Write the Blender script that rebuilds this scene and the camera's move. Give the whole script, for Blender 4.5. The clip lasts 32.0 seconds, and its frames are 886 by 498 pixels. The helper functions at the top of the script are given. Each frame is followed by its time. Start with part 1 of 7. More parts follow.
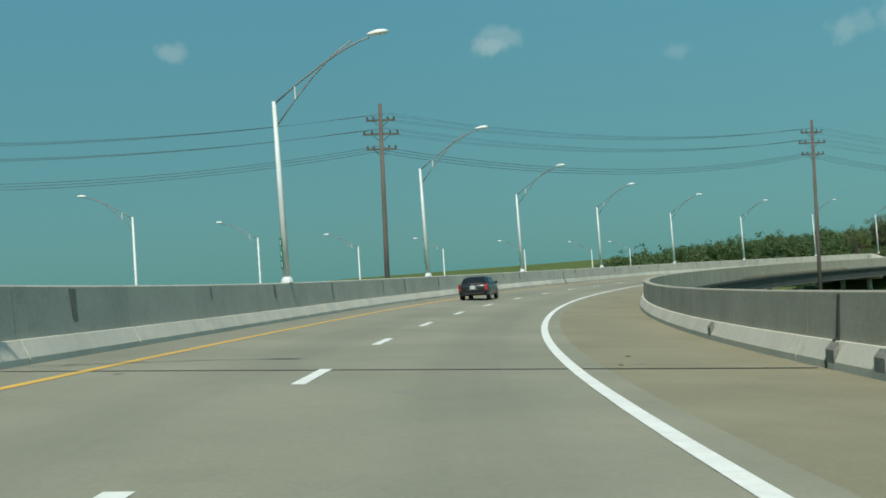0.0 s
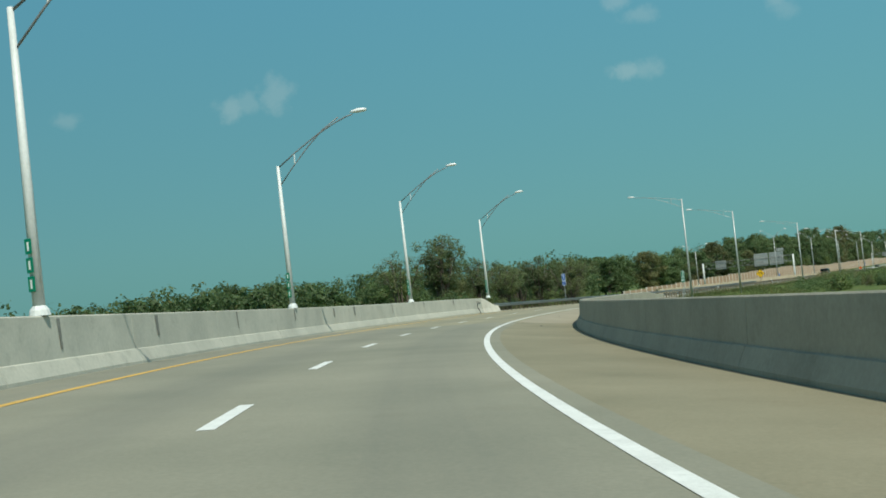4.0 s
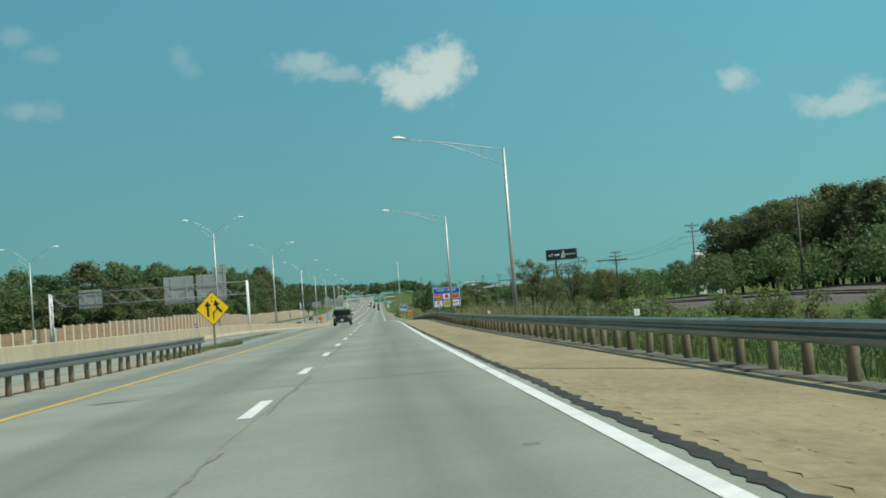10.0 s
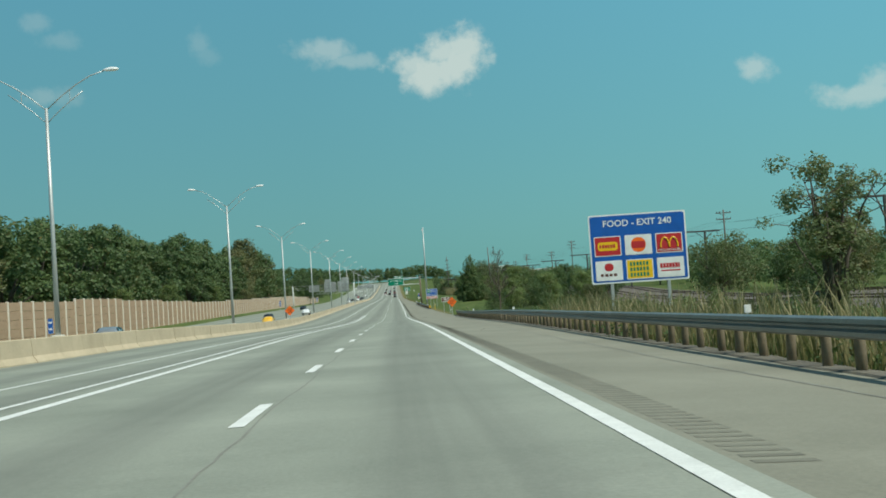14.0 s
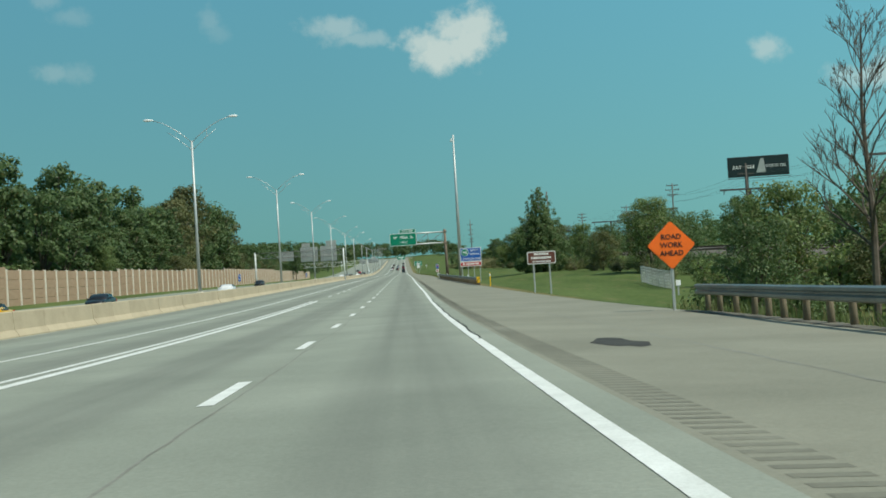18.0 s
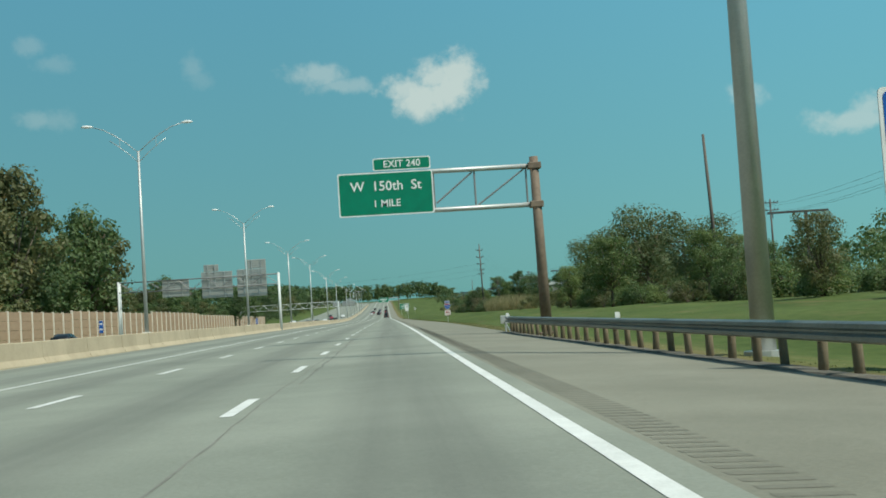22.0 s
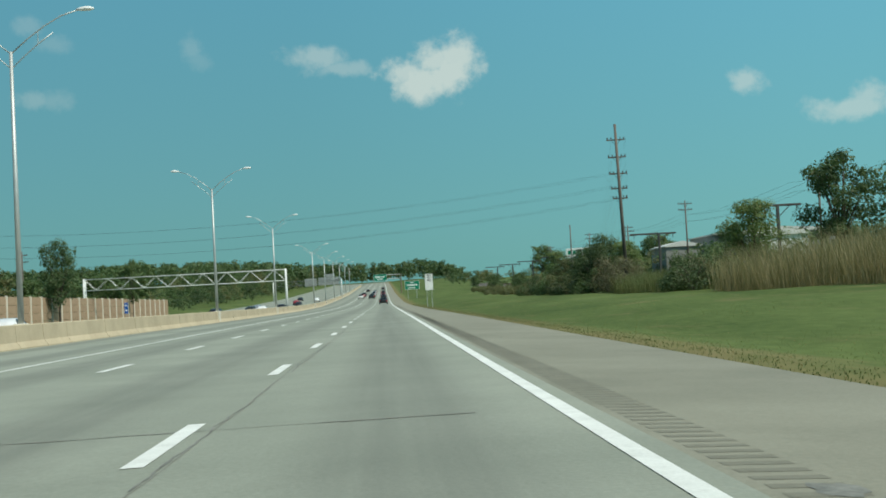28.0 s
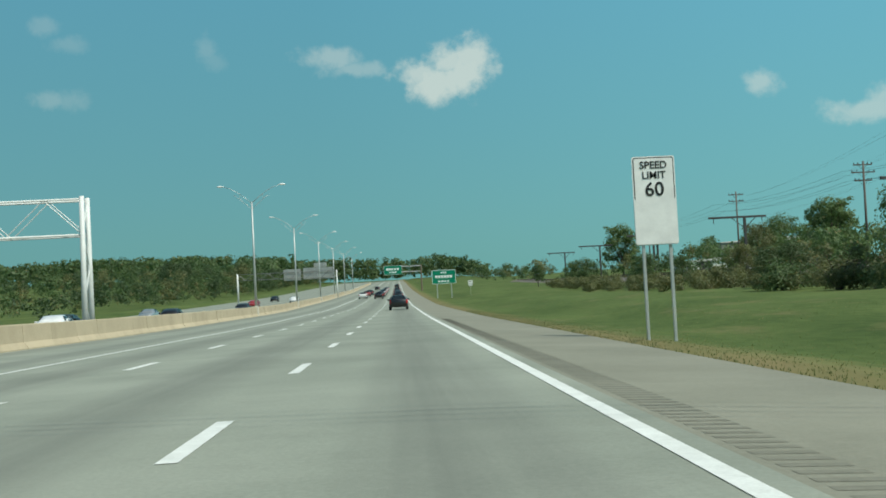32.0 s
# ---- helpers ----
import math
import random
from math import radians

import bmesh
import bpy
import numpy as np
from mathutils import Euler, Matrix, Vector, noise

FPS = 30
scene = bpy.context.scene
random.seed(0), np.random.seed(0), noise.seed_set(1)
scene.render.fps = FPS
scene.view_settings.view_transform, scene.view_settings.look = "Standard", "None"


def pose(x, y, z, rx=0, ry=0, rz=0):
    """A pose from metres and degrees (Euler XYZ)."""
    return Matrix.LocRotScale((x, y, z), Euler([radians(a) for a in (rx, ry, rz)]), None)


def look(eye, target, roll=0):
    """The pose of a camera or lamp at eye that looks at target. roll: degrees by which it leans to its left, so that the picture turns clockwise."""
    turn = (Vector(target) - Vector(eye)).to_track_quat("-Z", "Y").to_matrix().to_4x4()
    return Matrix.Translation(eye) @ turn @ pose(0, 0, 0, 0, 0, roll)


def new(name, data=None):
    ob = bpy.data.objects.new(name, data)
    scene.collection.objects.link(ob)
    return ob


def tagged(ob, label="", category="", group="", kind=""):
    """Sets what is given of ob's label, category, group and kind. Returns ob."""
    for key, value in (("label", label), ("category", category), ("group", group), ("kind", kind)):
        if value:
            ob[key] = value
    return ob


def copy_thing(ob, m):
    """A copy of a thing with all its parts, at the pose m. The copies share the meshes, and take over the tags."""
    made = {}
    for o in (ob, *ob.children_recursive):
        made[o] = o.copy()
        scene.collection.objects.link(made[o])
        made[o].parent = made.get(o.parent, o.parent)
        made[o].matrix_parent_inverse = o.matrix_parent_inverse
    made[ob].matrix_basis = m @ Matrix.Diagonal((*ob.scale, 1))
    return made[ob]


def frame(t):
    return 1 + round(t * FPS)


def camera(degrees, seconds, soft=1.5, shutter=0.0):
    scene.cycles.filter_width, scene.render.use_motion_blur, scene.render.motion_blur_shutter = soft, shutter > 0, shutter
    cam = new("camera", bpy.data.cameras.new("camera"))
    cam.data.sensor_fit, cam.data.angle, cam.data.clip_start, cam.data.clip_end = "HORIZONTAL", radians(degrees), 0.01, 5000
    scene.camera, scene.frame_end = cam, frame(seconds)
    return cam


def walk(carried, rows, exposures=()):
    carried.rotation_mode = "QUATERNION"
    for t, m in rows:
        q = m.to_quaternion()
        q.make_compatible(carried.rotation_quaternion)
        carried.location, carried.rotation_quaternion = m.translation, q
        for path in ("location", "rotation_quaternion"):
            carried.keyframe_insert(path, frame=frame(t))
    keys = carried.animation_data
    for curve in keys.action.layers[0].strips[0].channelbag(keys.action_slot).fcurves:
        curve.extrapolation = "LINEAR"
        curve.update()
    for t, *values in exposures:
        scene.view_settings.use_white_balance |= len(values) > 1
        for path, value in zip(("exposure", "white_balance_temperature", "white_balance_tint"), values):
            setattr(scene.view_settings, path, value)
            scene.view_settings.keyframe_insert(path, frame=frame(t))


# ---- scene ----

def aim(x, y, z, yaw, pitch, roll):
    """A camera pose from a place and degrees: yaw to the left of +y, pitch up, roll to its left."""
    a, p = radians(yaw), radians(pitch)
    way = Vector((-math.sin(a) * math.cos(p), math.cos(a) * math.cos(p), math.sin(p)))
    return look((x, y, z), Vector((x, y, z)) + way * 10, roll)


cam = camera(42.0, 32.0, soft=1.75)
PATH = [
    (0.0, 136.50, -261.71, 2.483, 55.77, 1.57, -3.72),
    (0.5, 122.22, -252.13, 2.270, 52.34, 1.66, -4.71),
    (1.0, 108.55, -241.74, 2.170, 48.75, 1.82, -5.15),
    (1.5, 95.51, -230.62, 2.140, 45.12, 2.12, -5.23),
    (2.0, 83.17, -218.73, 2.165, 41.35, 2.29, -5.18),
    (2.5, 71.59, -206.09, 2.195, 37.32, 2.45, -5.24),
    (3.0, 60.82, -192.76, 2.210, 33.25, 2.54, -5.40),
    (3.5, 50.84, -178.83, 2.217, 29.56, 2.63, -5.59),
    (4.0, 41.62, -164.41, 2.196, 26.14, 2.70, -5.73),
    (4.5, 33.35, -149.45, 2.171, 23.05, 2.70, -5.81),
    (5.0, 26.05, -133.97, 2.131, 19.96, 2.63, -5.93),
    (5.5, 19.61, -118.10, 2.056, 16.56, 2.49, -6.18),
    (6.0, 14.02, -101.89, 1.938, 12.88, 2.31, -6.52),
    (6.5, 9.45, -85.34, 1.799, 9.36, 2.18, -6.91),
    (7.0, 5.93, -68.51, 1.703, 6.12, 2.14, -6.91),
    (7.5, 3.34, -51.51, 1.622, 3.11, 2.13, -6.61),
    (8.0, 1.53, -34.41, 1.518, 0.05, 2.26, -6.27),
    (8.5, 0.54, -17.23, 1.408, -1.45, 2.27, -5.52),
    (9.0, 0.00, 0.00, 1.300, -2.14, 2.60, -4.72),
    (9.5, -0.32, 17.26, 1.202, -3.09, 2.67, -4.43),
    (10.0, -0.46, 34.56, 1.146, -3.41, 2.71, -4.24),
    (10.5, -0.48, 51.88, 1.099, -3.71, 2.75, -4.12),
    (11.0, -0.47, 69.23, 0.995, -3.84, 2.83, -4.15),
    (11.5, -0.50, 86.59, 0.955, -3.59, 2.71, -4.11),
    (12.0, -0.58, 103.96, 0.945, -3.05, 2.45, -3.68),
    (12.5, -0.67, 121.35, 0.950, -2.53, 2.07, -3.08),
    (13.0, -0.69, 138.73, 0.930, -2.36, 2.00, -2.90),
    (13.5, -0.56, 156.13, 0.835, -2.39, 2.21, -3.41),
    (14.0, -0.40, 173.52, 0.701, -2.54, 2.18, -3.77),
    (14.5, -0.27, 190.91, 0.523, -2.63, 1.94, -3.91),
    (15.0, -0.19, 208.27, 0.288, -2.65, 1.65, -4.02),
    (15.5, -0.18, 225.61, 0.109, -2.56, 1.34, -4.04),
    (16.0, -0.18, 242.93, -0.053, -2.42, 1.08, -3.97),
    (16.5, -0.13, 260.24, -0.287, -2.25, 0.96, -3.80),
    (17.0, -0.05, 277.53, -0.618, -2.09, 0.94, -3.57),
    (17.5, -0.01, 294.82, -0.904, -2.03, 0.98, -3.45),
    (18.0, -0.03, 312.08, -1.132, -2.00, 1.16, -3.43),
    (18.5, -0.14, 329.31, -1.323, -2.00, 1.40, -3.49),
    (19.0, -0.30, 346.47, -1.472, -1.88, 1.77, -3.48),
    (19.5, -0.38, 363.60, -1.539, -1.90, 2.13, -3.34),
    (20.0, -0.41, 380.74, -1.486, -2.12, 2.45, -3.21),
    (20.5, -0.28, 397.91, -1.386, -2.50, 2.74, -3.27),
    (21.0, -0.18, 415.13, -1.292, -2.84, 3.05, -3.54),
    (21.5, -0.16, 432.40, -1.215, -2.96, 3.30, -3.69),
    (22.0, -0.18, 449.68, -1.142, -3.00, 3.36, -3.64),
    (22.5, -0.20, 466.96, -1.056, -3.00, 3.42, -3.44),
    (23.0, -0.01, 484.23, -0.949, -3.06, 3.38, -3.15),
    (23.5, 0.00, 501.50, -0.848, -3.04, 3.24, -3.16),
    (24.0, -0.02, 518.79, -0.754, -2.96, 3.04, -3.17),
    (24.5, -0.05, 536.09, -0.669, -2.75, 2.86, -3.21),
    (25.0, -0.08, 553.39, -0.582, -2.60, 2.82, -3.34),
    (25.5, -0.12, 570.68, -0.500, -2.45, 2.72, -3.41),
    (26.0, -0.15, 587.96, -0.428, -2.46, 2.63, -3.41),
    (26.5, -0.16, 605.24, -0.364, -2.67, 2.57, -3.31),
    (27.0, -0.16, 622.52, -0.305, -2.92, 2.53, -3.18),
    (27.5, -0.16, 639.80, -0.247, -3.04, 2.54, -3.12),
    (28.0, -0.16, 657.09, -0.187, -3.06, 2.57, -3.12),
    (28.5, -0.11, 674.38, -0.133, -2.87, 2.58, -3.04),
    (29.0, -0.06, 691.65, -0.062, -2.67, 2.67, -2.84),
    (29.5, -0.03, 708.92, 0.025, -2.68, 2.62, -2.72),
    (30.0, -0.02, 726.17, 0.113, -2.71, 2.59, -2.71),
    (30.5, -0.03, 743.40, 0.166, -2.73, 2.52, -2.80),
    (31.0, -0.11, 760.61, 0.180, -2.70, 2.54, -2.92),
    (31.5, -0.25, 777.79, 0.196, -2.53, 2.58, -2.96),
    (32.0, -0.40, 794.95, 0.286, -2.39, 2.65, -2.87),
]
walk(cam, [(t, aim(*row)) for t, *row in PATH], exposures=[(0.0, 0.0, 6500, 2.0), (32.0, 0.0, 6500, 2.0)])

# ---------------------------------------------------------------- sky and sun
SUN = Vector((0.468, -0.376, 0.80)).normalized()
world = bpy.data.worlds.new("world")
scene.world = world
world.use_nodes = True


def node(tree, kind, links=None, **values):
    """A shader node with its properties; links: input name or index -> socket or value."""
    n = tree.nodes.new(kind)
    for key, value in values.items():
        setattr(n, key, value)
    for key, value in (links or {}).items():
        if isinstance(value, bpy.types.NodeSocket):
            tree.links.new(value, n.inputs[key])
        else:
            n.inputs[key].default_value = value
    return n


def maths(tree, op, a, b=0.0, c=None):
    n = node(tree, "ShaderNodeMath", {0: a, 1: b}, operation=op)
    if c is not None:
        if isinstance(c, bpy.types.NodeSocket):
            tree.links.new(c, n.inputs[2])
        else:
            n.inputs[2].default_value = c
    return n.outputs[0]


def build_sky():
    t = world.node_tree
    t.nodes.clear()
    sky = node(t, "ShaderNodeTexSky", sky_type="NISHITA", sun_disc=False)
    sky.sun_elevation = math.asin(SUN.z)
    sky.sun_rotation = math.atan2(SUN.x, SUN.y)
    sky.air_density, sky.dust_density, sky.ozone_density, sky.altitude = 1.0, 1.6, 2.0, 200
    way = node(t, "ShaderNodeTexCoord").outputs["Generated"]
    xyz = node(t, "ShaderNodeSeparateXYZ", {0: way})
    az = maths(t, "ARCTAN2", xyz.outputs[0], xyz.outputs[1])
    el = maths(t, "ARCSINE", xyz.outputs[2])
    flat = node(t, "ShaderNodeCombineXYZ", {0: az, 1: el})
    wob = node(t, "ShaderNodeTexNoise", {"Vector": flat.outputs[0], "Scale": 42.0, "Detail": 6.0, "Roughness": 0.62})
    fine = maths(t, "SUBTRACT", wob.outputs[0], 0.5)
    total = None
    # azimuth to the right of +y, elevation, half width, half height in degrees, thickness
    for a, e, w, h, thick in CLOUDS:
        da = maths(t, "DIVIDE", maths(t, "SUBTRACT", az, radians(a)), radians(w))
        de = maths(t, "DIVIDE", maths(t, "SUBTRACT", el, radians(e)), radians(h))
        d = maths(t, "SQRT", maths(t, "ADD", maths(t, "MULTIPLY", da, da), maths(t, "MULTIPLY", de, de)))
        d = maths(t, "ADD", d, maths(t, "MULTIPLY", fine, 1.9))
        soft = node(t, "ShaderNodeMapRange", {0: d, 1: 1.0, 2: 0.25, 3: 0.0, 4: thick}, interpolation_type="SMOOTHSTEP").outputs[0]
        total = soft if total is None else maths(t, "MAXIMUM", total, soft)
    # teal summer haze low in the sky, deeper blue above it
    high = node(t, "ShaderNodeMapRange", {0: el, 1: radians(0), 2: radians(17)}).outputs[0]
    haze = node(t, "ShaderNodeMix", {0: high, "A": (1.46, 4.15, 4.1, 1), "B": (1.34, 4.2, 5.7, 1)}, data_type="RGBA")
    haze.inputs[0].default_value = 0.5
    t.links.new(high, haze.inputs[0])
    clear = node(t, "ShaderNodeMapRange", {0: el, 1: radians(20), 2: radians(50), 3: 0.15, 4: 0.8}).outputs[0]
    air = node(t, "ShaderNodeMix", data_type="RGBA")
    t.links.new(clear, air.inputs[0])
    t.links.new(haze.outputs["Result"], air.inputs["A"])
    t.links.new(sky.outputs[0], air.inputs["B"])
    # the sky brightens from the far left towards the road's line
    side = node(t, "ShaderNodeMapRange", {0: az, 1: radians(-60), 2: radians(20), 3: 0.86, 4: 1.08}).outputs[0]
    near_sun = node(t, "ShaderNodeMapRange", {0: az, 1: radians(-4), 2: radians(24), 3: 1.0, 4: 1.16}).outputs[0]
    side = maths(t, "MULTIPLY", side, near_sun)
    air = node(t, "ShaderNodeVectorMath", {0: air.outputs["Result"]}, operation="SCALE")
    t.links.new(side, air.inputs["Scale"])
    mix = node(t, "ShaderNodeMix", {0: total}, data_type="RGBA")
    t.links.new(air.outputs[0], mix.inputs["A"])
    mix.inputs["B"].default_value = (7.7, 8.3, 7.9, 1)
    back = node(t, "ShaderNodeBackground", {"Color": mix.outputs["Result"], "Strength": 0.085})
    node(t, "ShaderNodeOutputWorld", {"Surface": back.outputs[0]})


CLOUDS = [
    (2.9, 10.9, 2.75, 1.35, 0.78),
    (1.7, 11.3, 1.7, 0.95, 0.7),
    (4.25, 12.1, 1.45, 1.2, 0.76),
    (3.1, 11.8, 1.7, 1.1, 0.74),
    (3.9, 11.2, 1.8, 1.35, 0.78),
    (-2.73, 12.2, 1.9, 0.80, 0.38),
    (-1.50, 11.67, 1.7, 0.50, 0.3),
    (-16.04, 10.38, 1.12, 0.62, 0.2),
    (-16.21, 13.73, 0.95, 0.62, 0.16),
    (-8.70, 12.75, 0.73, 0.95, 0.14),
    (18.27, 9.79, 1.2, 0.8, 0.46),
    (23.05, 8.05, 2.6, 0.75, 0.48),
    (23.75, 8.52, 1.40, 0.9, 0.46),
    (-52.84, 11.36, 1.18, 0.67, 0.3),
    (-35.89, 10.48, 1.12, 0.79, 0.18),
    (-43.75, 10.35, 0.84, 0.50, 0.12),
    (-33.68, 11.05, 1.12, 1.18, 0.15),
    (-35.14, 10.63, 0.84, 0.84, 0.12),
    (-52.29, 11.77, 1.40, 0.73, 0.18),
    (-15.42, 10.36, 1.12, 0.73, 0.14),
    (-15.31, 12.98, 1.12, 0.56, 0.13),
    (-8.56, 12.30, 0.84, 0.73, 0.1),
    (-68.54, 11.81, 1.12, 0.62, 0.20),
]
build_sky()
sun = new("sun", bpy.data.lights.new("sun", "SUN"))
sun.data.energy, sun.data.angle, sun.data.color = 4.15, radians(0.6), (1.0, 0.95, 0.86)
sun.matrix_world = look(SUN * 100, (0, 0, 0))

# ---------------------------------------------------------------- materials


def material(name, dark, light, rough=0.7, metal=0.0, coarse=0.6, fine=14.0, bump=0.15, spots=0.0, spot=(0.05, 0.05, 0.05), island=0.0,
             stretch=(1, 1, 1), coat=0.0, per_object=0.0, lanes=0.0, spec=0.5, verge=()):
    """A surface with colour varied at two scales, in metres, stains and fine relief."""
    m = bpy.data.materials.new(name)
    m.use_nodes = True
    t = m.node_tree
    t.nodes.clear()
    place = node(t, "ShaderNodeNewGeometry")
    at = node(t, "ShaderNodeVectorMath", {0: place.outputs["Position"], 1: stretch}, operation="MULTIPLY").outputs[0]
    big = node(t, "ShaderNodeTexNoise", {"Vector": at, "Scale": coarse, "Detail": 5.0, "Roughness": 0.6})
    small = node(t, "ShaderNodeTexNoise", {"Vector": at, "Scale": fine, "Detail": 4.0, "Roughness": 0.65})
    f = maths(t, "ADD", maths(t, "MULTIPLY", big.outputs[0], 0.6), maths(t, "MULTIPLY", small.outputs[0], 0.4))
    f = node(t, "ShaderNodeMapRange", {0: f, 1: 0.36, 2: 0.64}).outputs[0]
    if island:
        f = maths(t, "ADD", maths(t, "MULTIPLY", f, 1 - island), maths(t, "MULTIPLY", place.outputs["Random Per Island"], island))
    if per_object:
        who = node(t, "ShaderNodeObjectInfo").outputs["Random"]
        f = maths(t, "ADD", maths(t, "MULTIPLY", f, 1 - per_object), maths(t, "MULTIPLY", who, per_object))
    mix = node(t, "ShaderNodeMix", {0: f, "A": (*dark, 1), "B": (*light, 1)}, data_type="RGBA")
    mix.inputs[0].default_value = 0.5
    colour = mix.outputs["Result"]
    if spots:
        s = node(t, "ShaderNodeTexNoise", {"Vector": at, "Scale": coarse * 3.1, "Detail": 7.0, "Roughness": 0.7}).outputs[0]
        s = node(t, "ShaderNodeMapRange", {0: s, 1: 0.54 if verge else 0.56, 2: 0.72, 3: 0.0, 4: spots}).outputs[0]
        colour = node(t, "ShaderNodeMix", {0: s, "A": colour, "B": (*spot, 1)}, data_type="RGBA").outputs["Result"]
    if lanes:
        # darker worn tracks down the middle of each lane, streaked along the road
        lane = node(t, "ShaderNodeAttribute", attribute_name="lane").outputs["Vector"]
        x = node(t, "ShaderNodeSeparateXYZ", {0: lane}).outputs[0]
        w = maths(t, "COSINE", maths(t, "MULTIPLY", maths(t, "ADD", x, 1.76), 2 * math.pi / 3.7))
        w = node(t, "ShaderNodeMapRange", {0: w, 1: -0.4, 2: 1.0}, interpolation_type="SMOOTHSTEP").outputs[0]
        long = node(t, "ShaderNodeVectorMath", {0: lane, 1: (2.4, 0.03, 1)}, operation="MULTIPLY").outputs[0]
        streak = node(t, "ShaderNodeTexNoise", {"Vector": long, "Scale": 1.0, "Detail": 4.0, "Roughness": 0.6}).outputs[0]
        w = maths(t, "MULTIPLY", maths(t, "MULTIPLY", w, streak), lanes)
        colour = node(t, "ShaderNodeMix", {0: w, "A": colour, "B": (0.12, 0.125, 0.105, 1)}, data_type="RGBA").outputs["Result"]
    if verge:
        # dry trodden grass near the paving, fading out raggedly
        near = node(t, "ShaderNodeSeparateXYZ", {0: node(t, "ShaderNodeAttribute", attribute_name="lane").outputs["Vector"]}).outputs[0]
        rag = node(t, "ShaderNodeTexNoise", {"Vector": at, "Scale": 0.55, "Detail": 6.0, "Roughness": 0.7}).outputs[0]
        w = node(t, "ShaderNodeMapRange", {0: maths(t, "ADD", near, maths(t, "MULTIPLY", rag, 1.1)), 1: 0.95, 2: 1.45, 4: 0.85}).outputs[0]
        colour = node(t, "ShaderNodeMix", {0: w, "A": colour, "B": (*verge, 1)}, data_type="RGBA").outputs["Result"]
    lump = node(t, "ShaderNodeBump", {"Strength": bump, "Distance": 0.02, "Height": small.outputs[0]})
    shade = node(t, "ShaderNodeBsdfPrincipled", {"Base Color": colour, "Roughness": rough, "Metallic": metal, "Specular IOR Level": spec, "Coat Weight": coat, "Normal": lump.outputs[0]})
    node(t, "ShaderNodeOutputMaterial", {0: shade.outputs[0]})
    return m


def leaves(name, dark, light, dry=(0.16, 0.13, 0.04), dryness=0.1):
    """Foliage: each leaf has its own green, some are dry, and light shines through."""
    m = bpy.data.materials.new(name)
    m.use_nodes = True
    t = m.node_tree
    t.nodes.clear()
    g = node(t, "ShaderNodeNewGeometry")
    r = g.outputs["Random Per Island"]
    who = node(t, "ShaderNodeObjectInfo").outputs["Random"]
    big = node(t, "ShaderNodeTexNoise", {"Vector": g.outputs["Position"], "Scale": 0.35, "Detail": 3.0}).outputs[0]
    f = maths(t, "ADD", maths(t, "MULTIPLY", r, 0.22), maths(t, "ADD", maths(t, "MULTIPLY", big, 0.6), maths(t, "MULTIPLY", who, 0.36)))
    f = node(t, "ShaderNodeMapRange", {0: f, 1: 0.2, 2: 0.9}).outputs[0]
    c = node(t, "ShaderNodeMix", {0: f, "A": (*dark, 1), "B": (*light, 1)}, data_type="RGBA").outputs["Result"]
    d = node(t, "ShaderNodeMapRange", {0: maths(t, "FRACT", maths(t, "MULTIPLY", r, 17.3)), 1: 1 - dryness, 2: 1.0}).outputs[0]
    c = node(t, "ShaderNodeMix", {0: d, "A": c, "B": (*dry, 1)}, data_type="RGBA").outputs["Result"]
    a = node(t, "ShaderNodeBsdfPrincipled", {"Base Color": c, "Roughness": 0.55})
    b = node(t, "ShaderNodeBsdfTranslucent", {"Color": c})
    mix = node(t, "ShaderNodeMixShader", {0: 0.48, 1: a.outputs[0], 2: b.outputs[0]})
    node(t, "ShaderNodeOutputMaterial", {0: mix.outputs[0]})
    return m


def paint(name, colour, rough=0.45, metal=0.0, coat=0.0):
    """Plain paint, slightly mottled."""
    d = tuple(c * 0.86 for c in colour)
    l = tuple(min(1, c * 1.08) for c in colour)
    return material(name, d, l, rough=rough, metal=metal, coarse=2.0, fine=60.0, bump=0.03, coat=coat)


def glass(name, colour):
    m = bpy.data.materials.new(name)
    m.use_nodes = True
    s = m.node_tree.nodes["Principled BSDF"]
    s.inputs["Base Color"].default_value = (*colour, 1)
    s.inputs["Roughness"].default_value = 0.05
    s.inputs["Specular IOR Level"].default_value = 0.3
    return m


